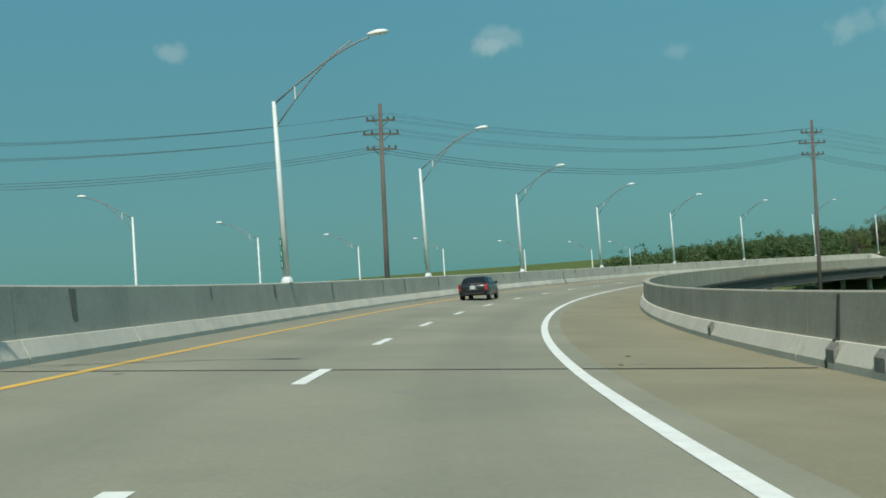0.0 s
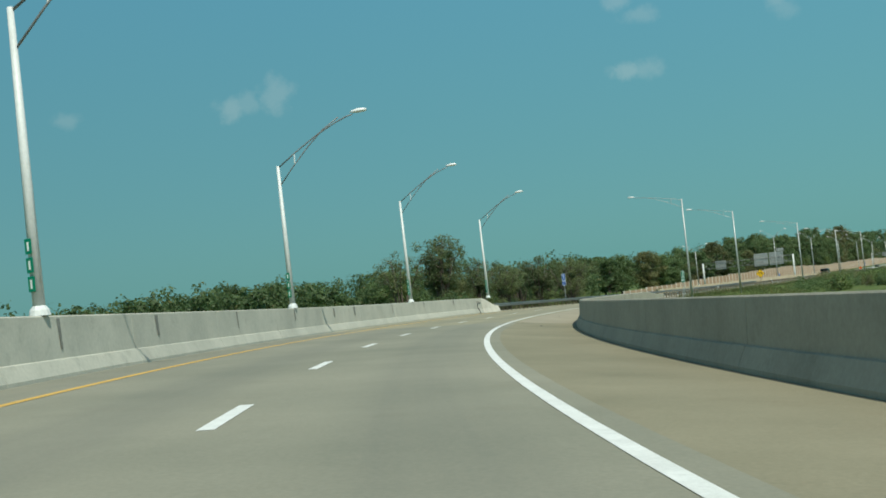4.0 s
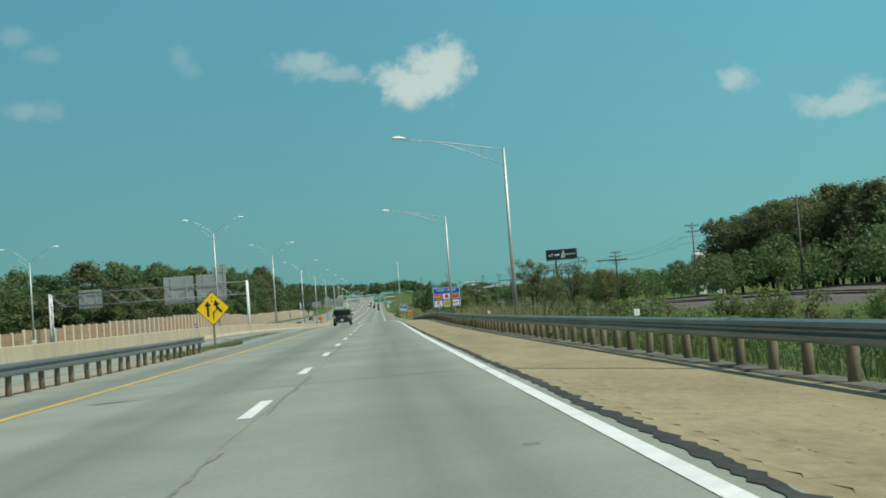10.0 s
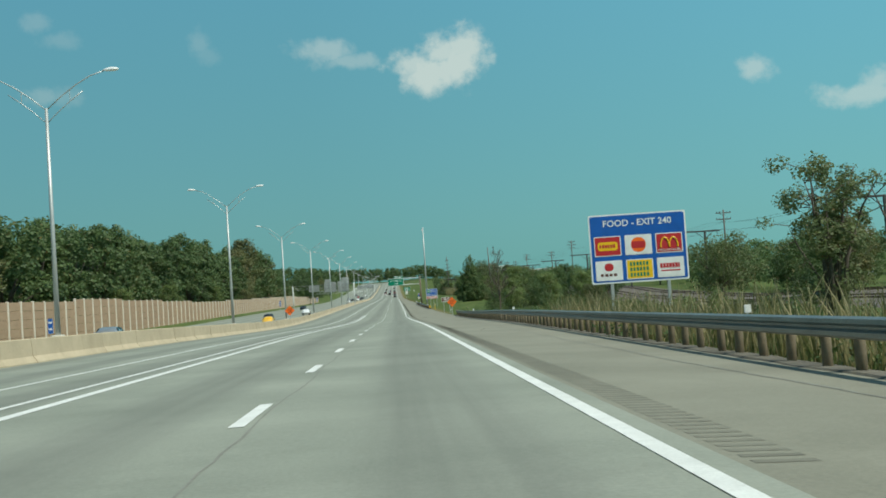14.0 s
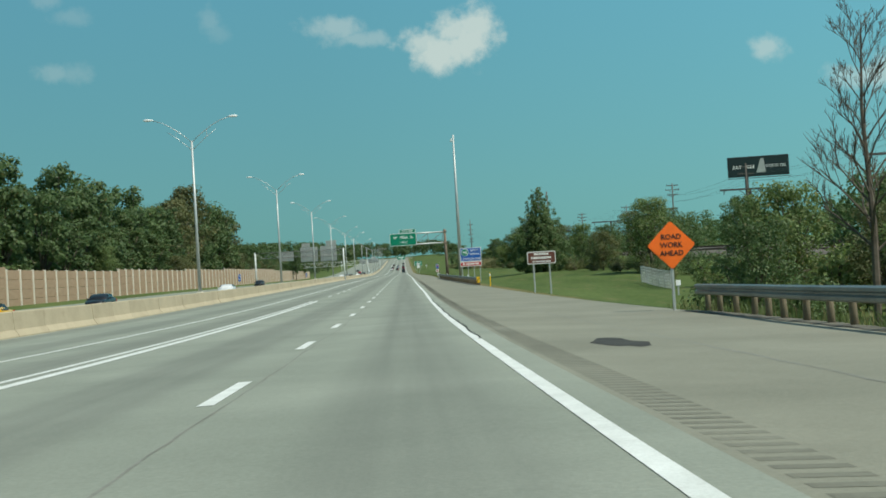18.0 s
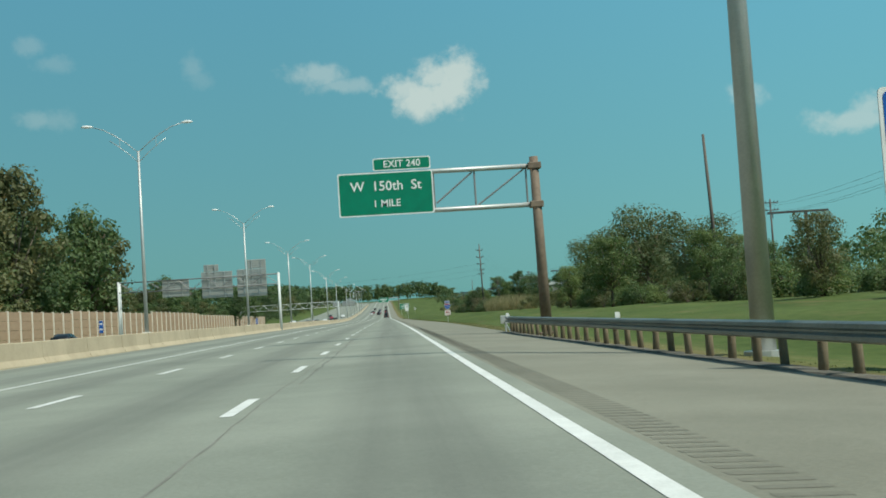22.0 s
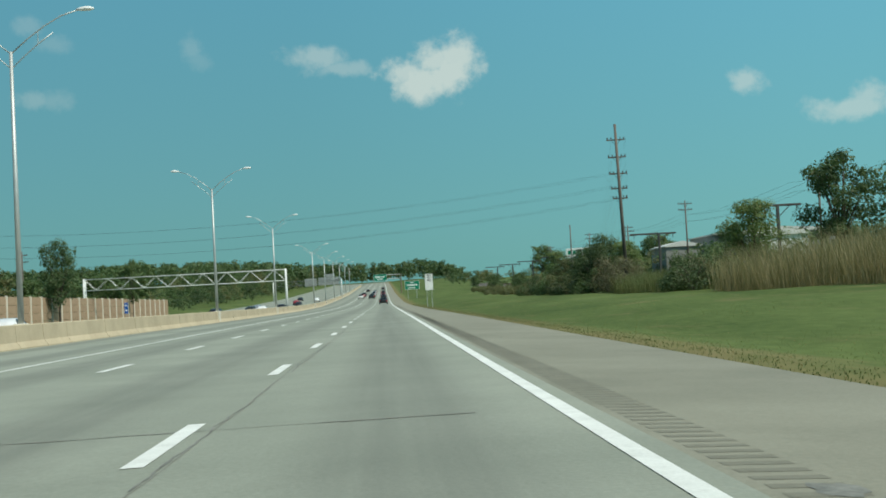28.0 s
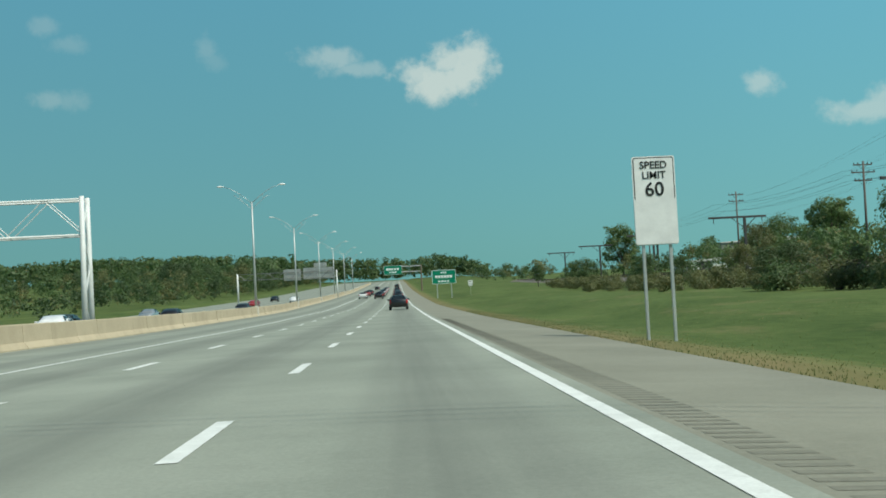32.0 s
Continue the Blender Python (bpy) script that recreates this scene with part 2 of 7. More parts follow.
MAT = dict(
    asphalt=material("worn_concrete_road", (0.205, 0.222, 0.178), (0.295, 0.312, 0.255), rough=0.85, coarse=0.25, fine=22, bump=0.25, spots=0.28, spot=(0.17, 0.18, 0.145), lanes=0.85),
    deck=material("tan_concrete_deck", (0.185, 0.185, 0.136), (0.27, 0.258, 0.192), rough=0.85, coarse=0.2, fine=20, bump=0.2, spots=0.25, spot=(0.17, 0.15, 0.10), lanes=0.45),
    deck_shoulder=material("tan_deck_shoulder", (0.180, 0.166, 0.104), (0.262, 0.236, 0.155), rough=0.9, coarse=0.3, fine=20, bump=0.2, spots=0.35, spot=(0.19, 0.15, 0.09)),
    deck_tan=material("warm_tan_deck", (0.225, 0.212, 0.138), (0.325, 0.298, 0.2), rough=0.85, coarse=0.2, fine=20, bump=0.2, spots=0.25, spot=(0.20, 0.165, 0.105), lanes=0.45),
    shoulder=material("sandy_shoulder", (0.205, 0.168, 0.088), (0.355, 0.298, 0.168), rough=0.95, coarse=0.55, fine=9, bump=0.6, spots=0.6, spot=(0.20, 0.145, 0.075), stretch=(1, 0.35, 1)),
    tan_concrete=material("tan_shoulder_concrete", (0.25, 0.225, 0.16), (0.35, 0.31, 0.225), rough=0.9, coarse=0.3, fine=20, bump=0.2, spots=0.3, spot=(0.21, 0.16, 0.10)),
    grey_shoulder=material("grey_shoulder_concrete", (0.18, 0.177, 0.133), (0.258, 0.252, 0.194), rough=0.9, coarse=0.3, fine=20, bump=0.3, spots=0.4, spot=(0.165, 0.16, 0.12)),
    rumble=material("rumble_groove", (0.14, 0.137, 0.104), (0.205, 0.2, 0.154), rough=0.95, coarse=1.0, fine=12, bump=0.3),
    skid=material("tyre_marks", (0.09, 0.09, 0.08), (0.20, 0.19, 0.15), rough=0.8, coarse=2.5, fine=26),
    stain=material("damp_stain", (0.12, 0.12, 0.105), (0.24, 0.24, 0.21), rough=0.8, coarse=3.0, fine=16),
    tar=material("tar_seam", (0.02, 0.02, 0.018), (0.06, 0.058, 0.05), rough=1.0, coarse=1.4, fine=9, bump=0.5),
    old_asphalt=material("old_dark_asphalt", (0.075, 0.07, 0.056), (0.17, 0.155, 0.12), rough=0.95, coarse=1.2, fine=11, bump=0.6, spots=0.5, spot=(0.22, 0.18, 0.11)),
    crack=material("sealed_crack", (0.16, 0.16, 0.135), (0.25, 0.25, 0.215), rough=0.9, coarse=1.4, fine=9),
    white_line=material("white_road_paint", (0.60, 0.61, 0.57), (0.78, 0.79, 0.75), rough=0.7, coarse=2.5, fine=40, bump=0.1, spots=0.35, spot=(0.38, 0.38, 0.34)),
    yellow_line=material("yellow_road_paint", (0.55, 0.33, 0.06), (0.70, 0.43, 0.09), rough=0.7, coarse=1.2, fine=30, bump=0.1, spots=0.5, spot=(0.36, 0.29, 0.16)),
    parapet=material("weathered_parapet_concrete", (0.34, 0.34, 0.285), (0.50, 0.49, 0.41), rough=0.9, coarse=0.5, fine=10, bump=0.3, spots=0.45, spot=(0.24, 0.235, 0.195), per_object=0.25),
    kerb=material("pale_kerb_concrete", (0.45, 0.43, 0.36), (0.60, 0.57, 0.48), rough=0.9, coarse=0.8, fine=14, bump=0.25, spots=0.35, spot=(0.30, 0.27, 0.2), per_object=0.2),
    # darker copy of parapet: shade of the side away from the sun, in its colour
    parapet_dark=material("shaded_parapet_concrete", (0.265, 0.25, 0.195), (0.40, 0.375, 0.30), rough=0.9, coarse=0.5, fine=10, bump=0.3, spots=0.5, spot=(0.20, 0.185, 0.14), per_object=0.25),
    jersey=material("tan_barrier_concrete", (0.36, 0.30, 0.20), (0.50, 0.42, 0.29), rough=0.9, coarse=0.6, fine=12, bump=0.3, spots=0.35, spot=(0.27, 0.21, 0.13), per_object=0.3),
    galvanised=material("galvanised_steel", (0.42, 0.44, 0.43), (0.56, 0.58, 0.56), rough=0.5, metal=0.55, coarse=0.9, fine=18, bump=0.05),
    rail=material("guardrail_steel", (0.16, 0.18, 0.175), (0.27, 0.29, 0.28), rough=0.45, metal=0.6, coarse=0.5, fine=9, bump=0.05),
    post=material("weathered_post_wood", (0.13, 0.108, 0.068), (0.25, 0.205, 0.135), rough=0.9, coarse=3, fine=20, bump=0.4, per_object=0.4),
    pole_paint=material("white_lamp_pole", (0.55, 0.57, 0.55), (0.72, 0.74, 0.72), rough=0.5, coarse=0.8, fine=12, bump=0.05, spots=0.3, spot=(0.45, 0.42, 0.36)),
    dark_arm=material("weathered_arm_steel", (0.17, 0.18, 0.18), (0.28, 0.29, 0.29), rough=0.6, metal=0.3),
    rusty=material("rusty_steel_post", (0.15, 0.115, 0.085), (0.25, 0.195, 0.145), rough=0.8, metal=0.2, coarse=1.2, fine=9, bump=0.15, spots=0.5, spot=(0.2, 0.10, 0.05)),
    pole_wood=material("utility_pole_wood", (0.075, 0.065, 0.055), (0.15, 0.13, 0.11), rough=0.9, coarse=1.5, fine=16, bump=0.3, stretch=(1, 1, 0.15)),
    wire=material("black_wire", (0.02, 0.025, 0.025), (0.035, 0.04, 0.04), rough=0.6),
    steel_dark=material("dark_steel_beam", (0.035, 0.035, 0.035), (0.07, 0.07, 0.065), rough=0.7),
    lamp_white=paint("lamp_housing_white", (0.78, 0.79, 0.77), 0.4),
    sign_green=paint("sign_green", (0.0, 0.20, 0.11), 0.4),
    sign_blue=paint("sign_blue", (0.01, 0.10, 0.42), 0.4),
    sign_white=paint("sign_white", (0.80, 0.81, 0.79), 0.4),
    sign_brown=paint("sign_brown", (0.13, 0.045, 0.03), 0.45),
    sign_red=paint("sign_red", (0.50, 0.025, 0.03), 0.4),
    sign_orange=paint("sign_orange", (0.95, 0.16, 0.01), 0.5),
    sign_yellow=paint("sign_yellow", (0.86, 0.52, 0.01), 0.45),
    sign_black=paint("sign_black", (0.02, 0.02, 0.02), 0.45),
    sign_back=material("sign_back_aluminium", (0.36, 0.37, 0.35), (0.47, 0.48, 0.45), rough=0.55, metal=0.4),
    wall_panel=material("tan_noise_wall", (0.30, 0.20, 0.125), (0.40, 0.28, 0.18), rough=0.95, coarse=0.5, fine=8, bump=0.4, spots=0.35, spot=(0.2, 0.13, 0.08), per_object=0.25, stretch=(1, 1, 4)),
    wall_post=material("pale_wall_post", (0.55, 0.50, 0.42), (0.68, 0.63, 0.54), rough=0.9),
    grass=material("mown_grass", (0.052, 0.082, 0.023), (0.118, 0.155, 0.050), rough=0.95, coarse=0.13, fine=2.6, bump=1.0, spots=0.65, spot=(0.185, 0.155, 0.075), stretch=(1, 0.32, 1), spec=0.08, verge=(0.215, 0.175, 0.085)),
    blade=leaves("grass_blades", (0.08, 0.115, 0.03), (0.17, 0.205, 0.07), dry=(0.34, 0.27, 0.12), dryness=0.25),
    reed=leaves("reed_blades", (0.12, 0.13, 0.04), (0.33, 0.29, 0.14), dry=(0.52, 0.43, 0.24), dryness=0.5),
    leaf=leaves("green_leaves", (0.064, 0.108, 0.040), (0.150, 0.222, 0.076), dry=(0.2, 0.17, 0.06), dryness=0.06),
    leaf_sparse=leaves("thin_green_leaves", (0.084, 0.116, 0.048), (0.188, 0.232, 0.094), dry=(0.24, 0.18, 0.07), dryness=0.08),
    leaf_light=leaves("light_green_leaves", (0.092, 0.146, 0.044), (0.225, 0.295, 0.096), dry=(0.3, 0.25, 0.09), dryness=0.08),
    leaf_brown=leaves("dull_brownish_leaves", (0.098, 0.104, 0.054), (0.20, 0.192, 0.096), dry=(0.22, 0.16, 0.08), dryness=0.2),
    leaf_dark=leaves("deep_green_leaves", (0.050, 0.084, 0.034), (0.108, 0.158, 0.058), dry=(0.14, 0.12, 0.04), dryness=0.04),
    leaf_olive=leaves("olive_leaves", (0.082, 0.104, 0.042), (0.195, 0.205, 0.080), dry=(0.26, 0.2, 0.07), dryness=0.08),
    bark=material("grey_bark", (0.07, 0.055, 0.04), (0.16, 0.13, 0.10), rough=0.95, coarse=1.5, fine=10, bump=0.5),
    car_black=paint("black_car_paint", (0.010, 0.012, 0.014), 0.35, 0.0, 0.35),
    car_dark=paint("dark_green_car_paint", (0.010, 0.017, 0.016), 0.38, 0.0, 0.25),
    car_white=paint("white_car_paint", (0.75, 0.75, 0.74), 0.3, 0.0, 1.0),
    car_red=paint("red_car_paint", (0.28, 0.02, 0.02), 0.3, 0.0, 1.0),
    car_silver=paint("silver_car_paint", (0.42, 0.43, 0.43), 0.3, 0.6, 1.0),
    car_yellow=paint("yellow_car_paint", (0.8, 0.45, 0.02), 0.3, 0.0, 1.0),
    car_glass=glass("tinted_car_glass", (0.012, 0.015, 0.015)),
    trim=paint("black_trim", (0.012, 0.012, 0.012), 0.6),
    chrome=paint("chrome", (0.75, 0.76, 0.76), 0.15, 1.0),
    rim=paint("alloy_rim", (0.55, 0.56, 0.56), 0.3, 0.8),
    tyre=paint("tyre_rubber", (0.02, 0.02, 0.02), 0.85),
    tail=paint("red_tail_lamp", (0.42, 0.015, 0.015), 0.2, 0.0, 0.8),
    plate=paint("plate_white", (0.7, 0.71, 0.7), 0.5),
    tank=paint("white_tank", (0.78, 0.78, 0.75), 0.5),
    roof=paint("pale_metal_roof", (0.6, 0.6, 0.57), 0.6),
    wall_grey=material("grey_metal_wall", (0.20, 0.20, 0.19), (0.28, 0.28, 0.26), rough=0.7),
    ballast=material("rail_ballast", (0.10, 0.085, 0.07), (0.19, 0.165, 0.14), rough=1.0, coarse=1.0, fine=18, bump=0.6),
    rail_rust=paint("rusty_rail", (0.12, 0.07, 0.045), 0.6, 0.5),
)

# ---------------------------------------------------------------- mesh helpers


class Shape:
    """Corners and faces of one part, gathered and then made into a mesh."""

    def __init__(self):
        self.v, self.f, self.lane = [], [], []

    def add(self, verts, faces):
        n = len(self.v)
        self.v += [tuple(p) for p in verts]
        self.f += [tuple(i + n for i in face) for face in faces]
        return self

    def box(self, c, s, m=None, bevel=0.0):
        """A box at c of size s, its upright and level edges cut back by bevel."""
        x, y, z = (k / 2 for k in s)
        if not bevel:
            pts = [Vector((a * x, b * y, d * z)) for d in (-1, 1) for b in (-1, 1) for a in (-1, 1)]
            faces = [(0, 2, 3, 1), (4, 5, 7, 6), (0, 1, 5, 4), (1, 3, 7, 5), (3, 2, 6, 7), (2, 0, 4, 6)]
        else:
            ring = lambda i, j: [(-i, -j + bevel), (-i + bevel, -j), (i - bevel, -j), (i, -j + bevel), (i, j - bevel), (i - bevel, j), (-i + bevel, j), (-i, j - bevel)]
            pts, faces = [], []
            for k, (i, j, h) in enumerate(((x - bevel, y - bevel, -z), (x, y, -z + bevel), (x, y, z - bevel), (x - bevel, y - bevel, z))):
                pts += [Vector((a, b, h)) for a, b in ring(i, j)]
            for k in range(3):
                faces += [(k * 8 + q, k * 8 + (q + 1) % 8, k * 8 + 8 + (q + 1) % 8, k * 8 + 8 + q) for q in range(8)]
            faces += [tuple(range(7, -1, -1)), tuple(range(24, 32))]
        pts = [(m @ p if m else p) + Vector(c) for p in pts]
        return self.add(pts, faces)

    def tube(self, points, radii, n=8, caps=True):
        """A round bar through the points."""
        pts = [Vector(p) for p in points]
        if not hasattr(radii, "__len__"):
            radii = [radii] * len(pts)
        verts, faces = [], []
        for i, p in enumerate(pts):
            d = (pts[min(i + 1, len(pts) - 1)] - pts[max(i - 1, 0)]).normalized()
            a = d.cross(Vector((0, 0, 1)) if abs(d.z) < 0.95 else Vector((0, 1, 0))).normalized()
            b = d.cross(a)
            verts += [p + (a * math.cos(2 * math.pi * k / n) + b * math.sin(2 * math.pi * k / n)) * radii[i] for k in range(n)]
        for i in range(len(pts) - 1):
            faces += [(i * n + k, i * n + (k + 1) % n, (i + 1) * n + (k + 1) % n, (i + 1) * n + k) for k in range(n)]
        if caps:
            faces += [tuple(range(n - 1, -1, -1)), tuple(range((len(pts) - 1) * n, len(pts) * n))]
        return self.add(verts, faces)

    def loft(self, rings, closed=True, caps=True):
        """Skin over rings of equally many points."""
        n = len(rings[0])
        verts = [p for ring in rings for p in ring]
        faces = []
        for i in range(len(rings) - 1):
            for k in range(n if closed else n - 1):
                faces.append((i * n + k, i * n + (k + 1) % n, (i + 1) * n + (k + 1) % n, (i + 1) * n + k))
        if caps and closed:
            faces += [tuple(range(n - 1, -1, -1)), tuple(range((len(rings) - 1) * n, len(rings) * n))]
        return self.add(verts, faces)

    def mesh(self, name, mat, smooth=False):
        me = bpy.data.meshes.new(name)
        me.from_pydata(self.v, [], self.f)
        me.materials.append(mat)
        if self.lane:
            me.attributes.new("lane", "FLOAT_VECTOR", "POINT").data.foreach_set("vector", np.array(self.lane, np.float32).ravel())
        if smooth:
            me.shade_smooth()
        me.update()
        return me


def part(name, shape, mat, parent=None, label="", smooth=False, at=None):
    """Links a shape as one mesh object, under a thing or a part if there is one."""
    ob = new(name, shape.mesh(name, MAT[mat], smooth) if isinstance(shape, Shape) else shape)
    if parent is not None:
        ob.parent = parent
    if at is not None:
        ob.matrix_basis = at
    return tagged(ob, label)


def thing(name, label, category, group="", kind="", at=None):
    ob = new(name)
    if at is not None:
        ob.matrix_basis = at
    return tagged(ob, label, category, group, kind)


# ---------------------------------------------------------------- the road's line, in metres along it (s) and to the right of its right edge line (u)
EDGE_X, S_IN, S_OUT, BEND = 1.76, -52.0, 22.0, radians(0.198)
PROFILE = [(-520, 2.2), (-360, 1.5), (-310, 1.18), (-276, 0.80), (-207, 0.86), (-138, 0.83), (-69, 0.42), (0, 0.0), (69, -0.32), (104, -0.42), (139, -0.42), (173, -0.62), (243, -1.35),
           (312, -2.40), (346, -2.74), (381, -2.76), (450, -2.44), (519, -2.05), (588, -1.73), (657, -1.49), (726, -1.22), (795, -1.01), (870, -0.7),
           (950, 0.0), (1050, 1.9), (1200, 5.2), (1400, 10.8), (1720, 19.5), (1900, 21.0), (3200, 23.0)]


def rise(s):
    """The road's height, smoothed between the points of its profile."""
    def lin(q):
        return float(np.interp(q, PS, PZ))
    return (lin(s - 14) + lin(s - 7) + lin(s) + lin(s + 7) + lin(s + 14)) / 5


PS, PZ = np.array([p[0] for p in PROFILE], float), np.array([p[1] for p in PROFILE], float)


def heading(s):
    if s >= S_OUT:
        return 0.0
    if s >= S_IN:
        return BEND * (S_OUT - s) ** 2 / (2 * (S_OUT - S_IN))
    return BEND * ((S_OUT - S_IN) / 2 + S_IN - s)


STEP = 1.0
LINE = [(EDGE_X, S_OUT)]
for k in range(560):
    s = S_OUT - k * STEP - STEP / 2
    x, y = LINE[-1]
    LINE.append((x + math.sin(heading(s)) * STEP, y - math.cos(heading(s)) * STEP))


def bank(s):
    """How far the road leans to its right, as a slope."""
    return 0.058 * min(1, max(0, (30 - s) / 100))


def crown(s, u):
    """The cross-section: highest under the right lane, falling to the right shoulder and to the median. The true place across and the lift for a place u on the level plane."""
    lift = 0.19 * ease(s, -230, -100)
    x, c = u + EDGE_X, 1.29 - lift
    if x > 0:
        end, kink, r = 4.7 + 1.56 * ease(s, -40, 20), EDGE_X * c / 1.29, x / 1.29
        slope = lift / (end - kink)
        if x >= end:
            return u, 0.0
        across = r * c if r * c <= kink else r * (c - slope * kink) / (1 - slope * r)
    else:
        end, r = 8.2 + 8.04 * ease(s, 60, 150), x / 1.29
        if -x >= end:
            return u, 0.0
        across = r * c / (1 + r * lift / end)
    return across - EDGE_X, (1.29 - across / r if r else lift)


def road(s, u=0.0, h=0.0):
    """The place s along the road, u to the right of its edge line and h over its surface."""
    u, lift = crown(s, u)
    h += lift
    if s >= S_OUT:
        x, y = EDGE_X, s
    else:
        q = (S_OUT - s) / STEP
        i = min(int(q), len(LINE) - 2)
        w = q - i
        x, y = (LINE[i][j] * (1 - w) + LINE[i + 1][j] * w for j in (0, 1))
    a = heading(s)
    return Vector((x + math.cos(a) * u, y + math.sin(a) * u, rise(s) - bank(s) * u + h))


def stand(s, u, h=0.0):
    """A pose on the road that faces along it."""
    p = road(s, u, h)
    return pose(p.x, p.y, p.z, 0, 0, math.degrees(heading(s)))


def span(a, b, step):
    n = max(1, round((b - a) / step))
    return [a + (b - a) * i / n for i in range(n + 1)]


BREAKS = (-15.5, -13.5, -11.7, -9.96, -8.45, -7.0, -5.6, -4.17, -3.0, -1.76, -0.9, 0.0, 0.9, 1.8, 2.94, 4.5)


def strip(s0, s1, u0, u1, h=0.0, step=4.0, thick=0.0):
    """A ribbon of road surface between two lines; u0 and u1 may be functions of s."""
    f0 = u0 if callable(u0) else (lambda s: u0)
    f1 = u1 if callable(u1) else (lambda s: u1)
    sh = Shape()
    if not thick:
        return sh.loft([[road(s, f0(s), h), road(s, f1(s), h)] for s in span(s0, s1, step)], closed=False)
    rings = []
    for s in span(s0, s1, step):
        a, b = f0(s), f1(s)
        us = [a] + [min(b, max(a, q)) for q in BREAKS if min(f0(s0), f0(s1)) < q < max(f1(s0), f1(s1), shoulder(s0))] + [b]
        rings.append([road(s, u, h) for u in us] + [road(s, b, h - thick), road(s, a, h - thick)])
        sh.lane += [(crown(s, u)[0], s, 0) for u in us + [b, a]]
    return sh.loft(rings)

# ---------------------------------------------------------------- ground


def shoulder(s):
    """How far the paved shoulder reaches to the right of the edge line."""
    return float(np.interp(s, [-60, -20, 15, 85, 120, 205, 280, 340, 370, 430, 500, 570, 670, 810, 1000], [2.95, 3.3, 3.7, 3.3, 3.2, 4.4, 5.5, 6.6, 6.0, 5.0, 4.0, 4.4, 3.5, 3.1, 3.2]))


def ease(x, a, b):
    w = min(1, max(0, (x - a) / (b - a)))
    return w * w * (3 - 2 * w)


def ground(x, y):
    """The height of the open ground."""
    low = ease(-y, 50, 135)
    base = rise(max(y, -45)) * (1 - low) - 5.5 * low
    right = x - (EDGE_X + shoulder(y))
    z = base - 0.3
    if right > 0:
        ditch = -1.7 * ease(right, 0.5, 9) * (1 - ease(y, 330, 470)) + 0.75 * ease(right, 2, 22) * ease(y, 380, 520) - 0.25 * ease(right, 0.5, 4) * (1 - ease(right, 4, 9))
        z += ditch + 1.6 * ease(right, 30, 48) * (1 - ease(y, 900, 1300)) + 0.012 * min(70, max(0, right - 60))
        z += 0.25 * ease(right, 0.2, 1.2)
    elif x < -47:
        z += 0.5 + 0.006 * min(60, -47 - x)
    z += 2 * ease(y, 1720, 1800)
    far = max(0.0, abs(x) - 60)
    z += 1.2 * ease(far, 0, 60) * noise.noise(Vector((x * 0.011, y * 0.011, 0.3)))
    z += 9 * ease(y, 1300, 1700) * ease(-15 - x, 34, 150) - 9 * ease(y, 1500, 1800) * ease(x, 50, 130) + 0.35 * ease(right, 3, 12) * noise.noise(Vector((x * 0.09, y * 0.06, 4)))
    return z


def build_ground():
    xs = sorted(set([-3500, -2200, -1400, -900, -600, -420, -300, -220, -170, -140, -115, -98, -86, -76, -68, -62, -57, -53, -49, -46, -40, -30, -20, -10, -4, 0]
                    + [3 + 0.6 * i for i in range(12)] + [10.2 + 1.2 * i for i in range(10)] + [24, 27, 31, 36, 42, 48, 55, 63, 72, 84, 100, 125, 160, 210, 280, 380, 520, 750, 1100, 1700, 2500, 3500]))
    ys = [-1800, -1200, -800, -560, -420, -340, -290] + [-260 + 10 * i for i in range(22)] + [-40 + 6 * i for i in range(190)] + [1110 + 25 * i for i in range(56)] + [2600, 2900, 3400, 4200, 4900]
    n = len(xs)
    verts = [(x, y, ground(x, y)) for y in ys for x in xs]
    faces = [(j * n + i, j * n + i + 1, (j + 1) * n + i + 1, (j + 1) * n + i) for j in range(len(ys) - 1) for i in range(n - 1)]
    sh = Shape().add(verts, faces)
    sh.lane = [(max(0.0, 1 - max(0.0, x - EDGE_X - shoulder(y)) / 5.0) * ease(y, 350, 380) * ease(x, 0, 3), 0, 0) for x, y, z in verts]
    ob = part("ground", sh, "grass", smooth=True, label="mown green grass with dry brown patches beside the road")
    tagged(ob, category="ground", kind="structure")


build_ground()


def surface(name, shape, mat, label, category="road", parent=None, kind="structure"):
    ob = part(name, shape, mat, parent, label)
    return tagged(ob, category=category, kind=kind) if parent is None else ob


END = 1720
surface("road_ramp", strip(-470, -110, -10.7, 0.3, 0, 3, 0.3), "deck", "tan-grey worn concrete ramp roadway in a long bend")
surface("road_ramp_end", strip(-110, -16, -11.2, 0.3, 0, 3, 0.3), "deck_tan", "warm tan concrete roadway at the foot of the ramp")
surface("road_lanes", strip(-16, END, lambda s: -10.7 - 7.1 * ease(s, 100, 150), 0.3, 0, 6, 0.3), "asphalt", "grey worn concrete motorway lanes with cracks and tyre-darkened tracks")
surface("road_mainline", strip(66, 150, -17.7, lambda s: -12.6 + 1.9 * ease(s, 90, 150), -0.03, 6, 0.2), "asphalt", "grey concrete lane of the main carriageway")
surface("road_opposite", strip(66, END, -45.5, -18.6, -0.05, 8, 0.2), "asphalt", "grey opposite carriageway behind the median barrier")
surface("shoulder_deck", strip(-470, -110, 0.3, 3.9, -0.004, 3, 0.3), "deck_shoulder", "tan concrete shoulder on the bridge", "shoulder")
surface("shoulder_tan", strip(-110, -14, 0.3, lambda s: shoulder(s) + 0.5, -0.004, 3, 0.3), "tan_concrete", "tan stained concrete shoulder", "shoulder")
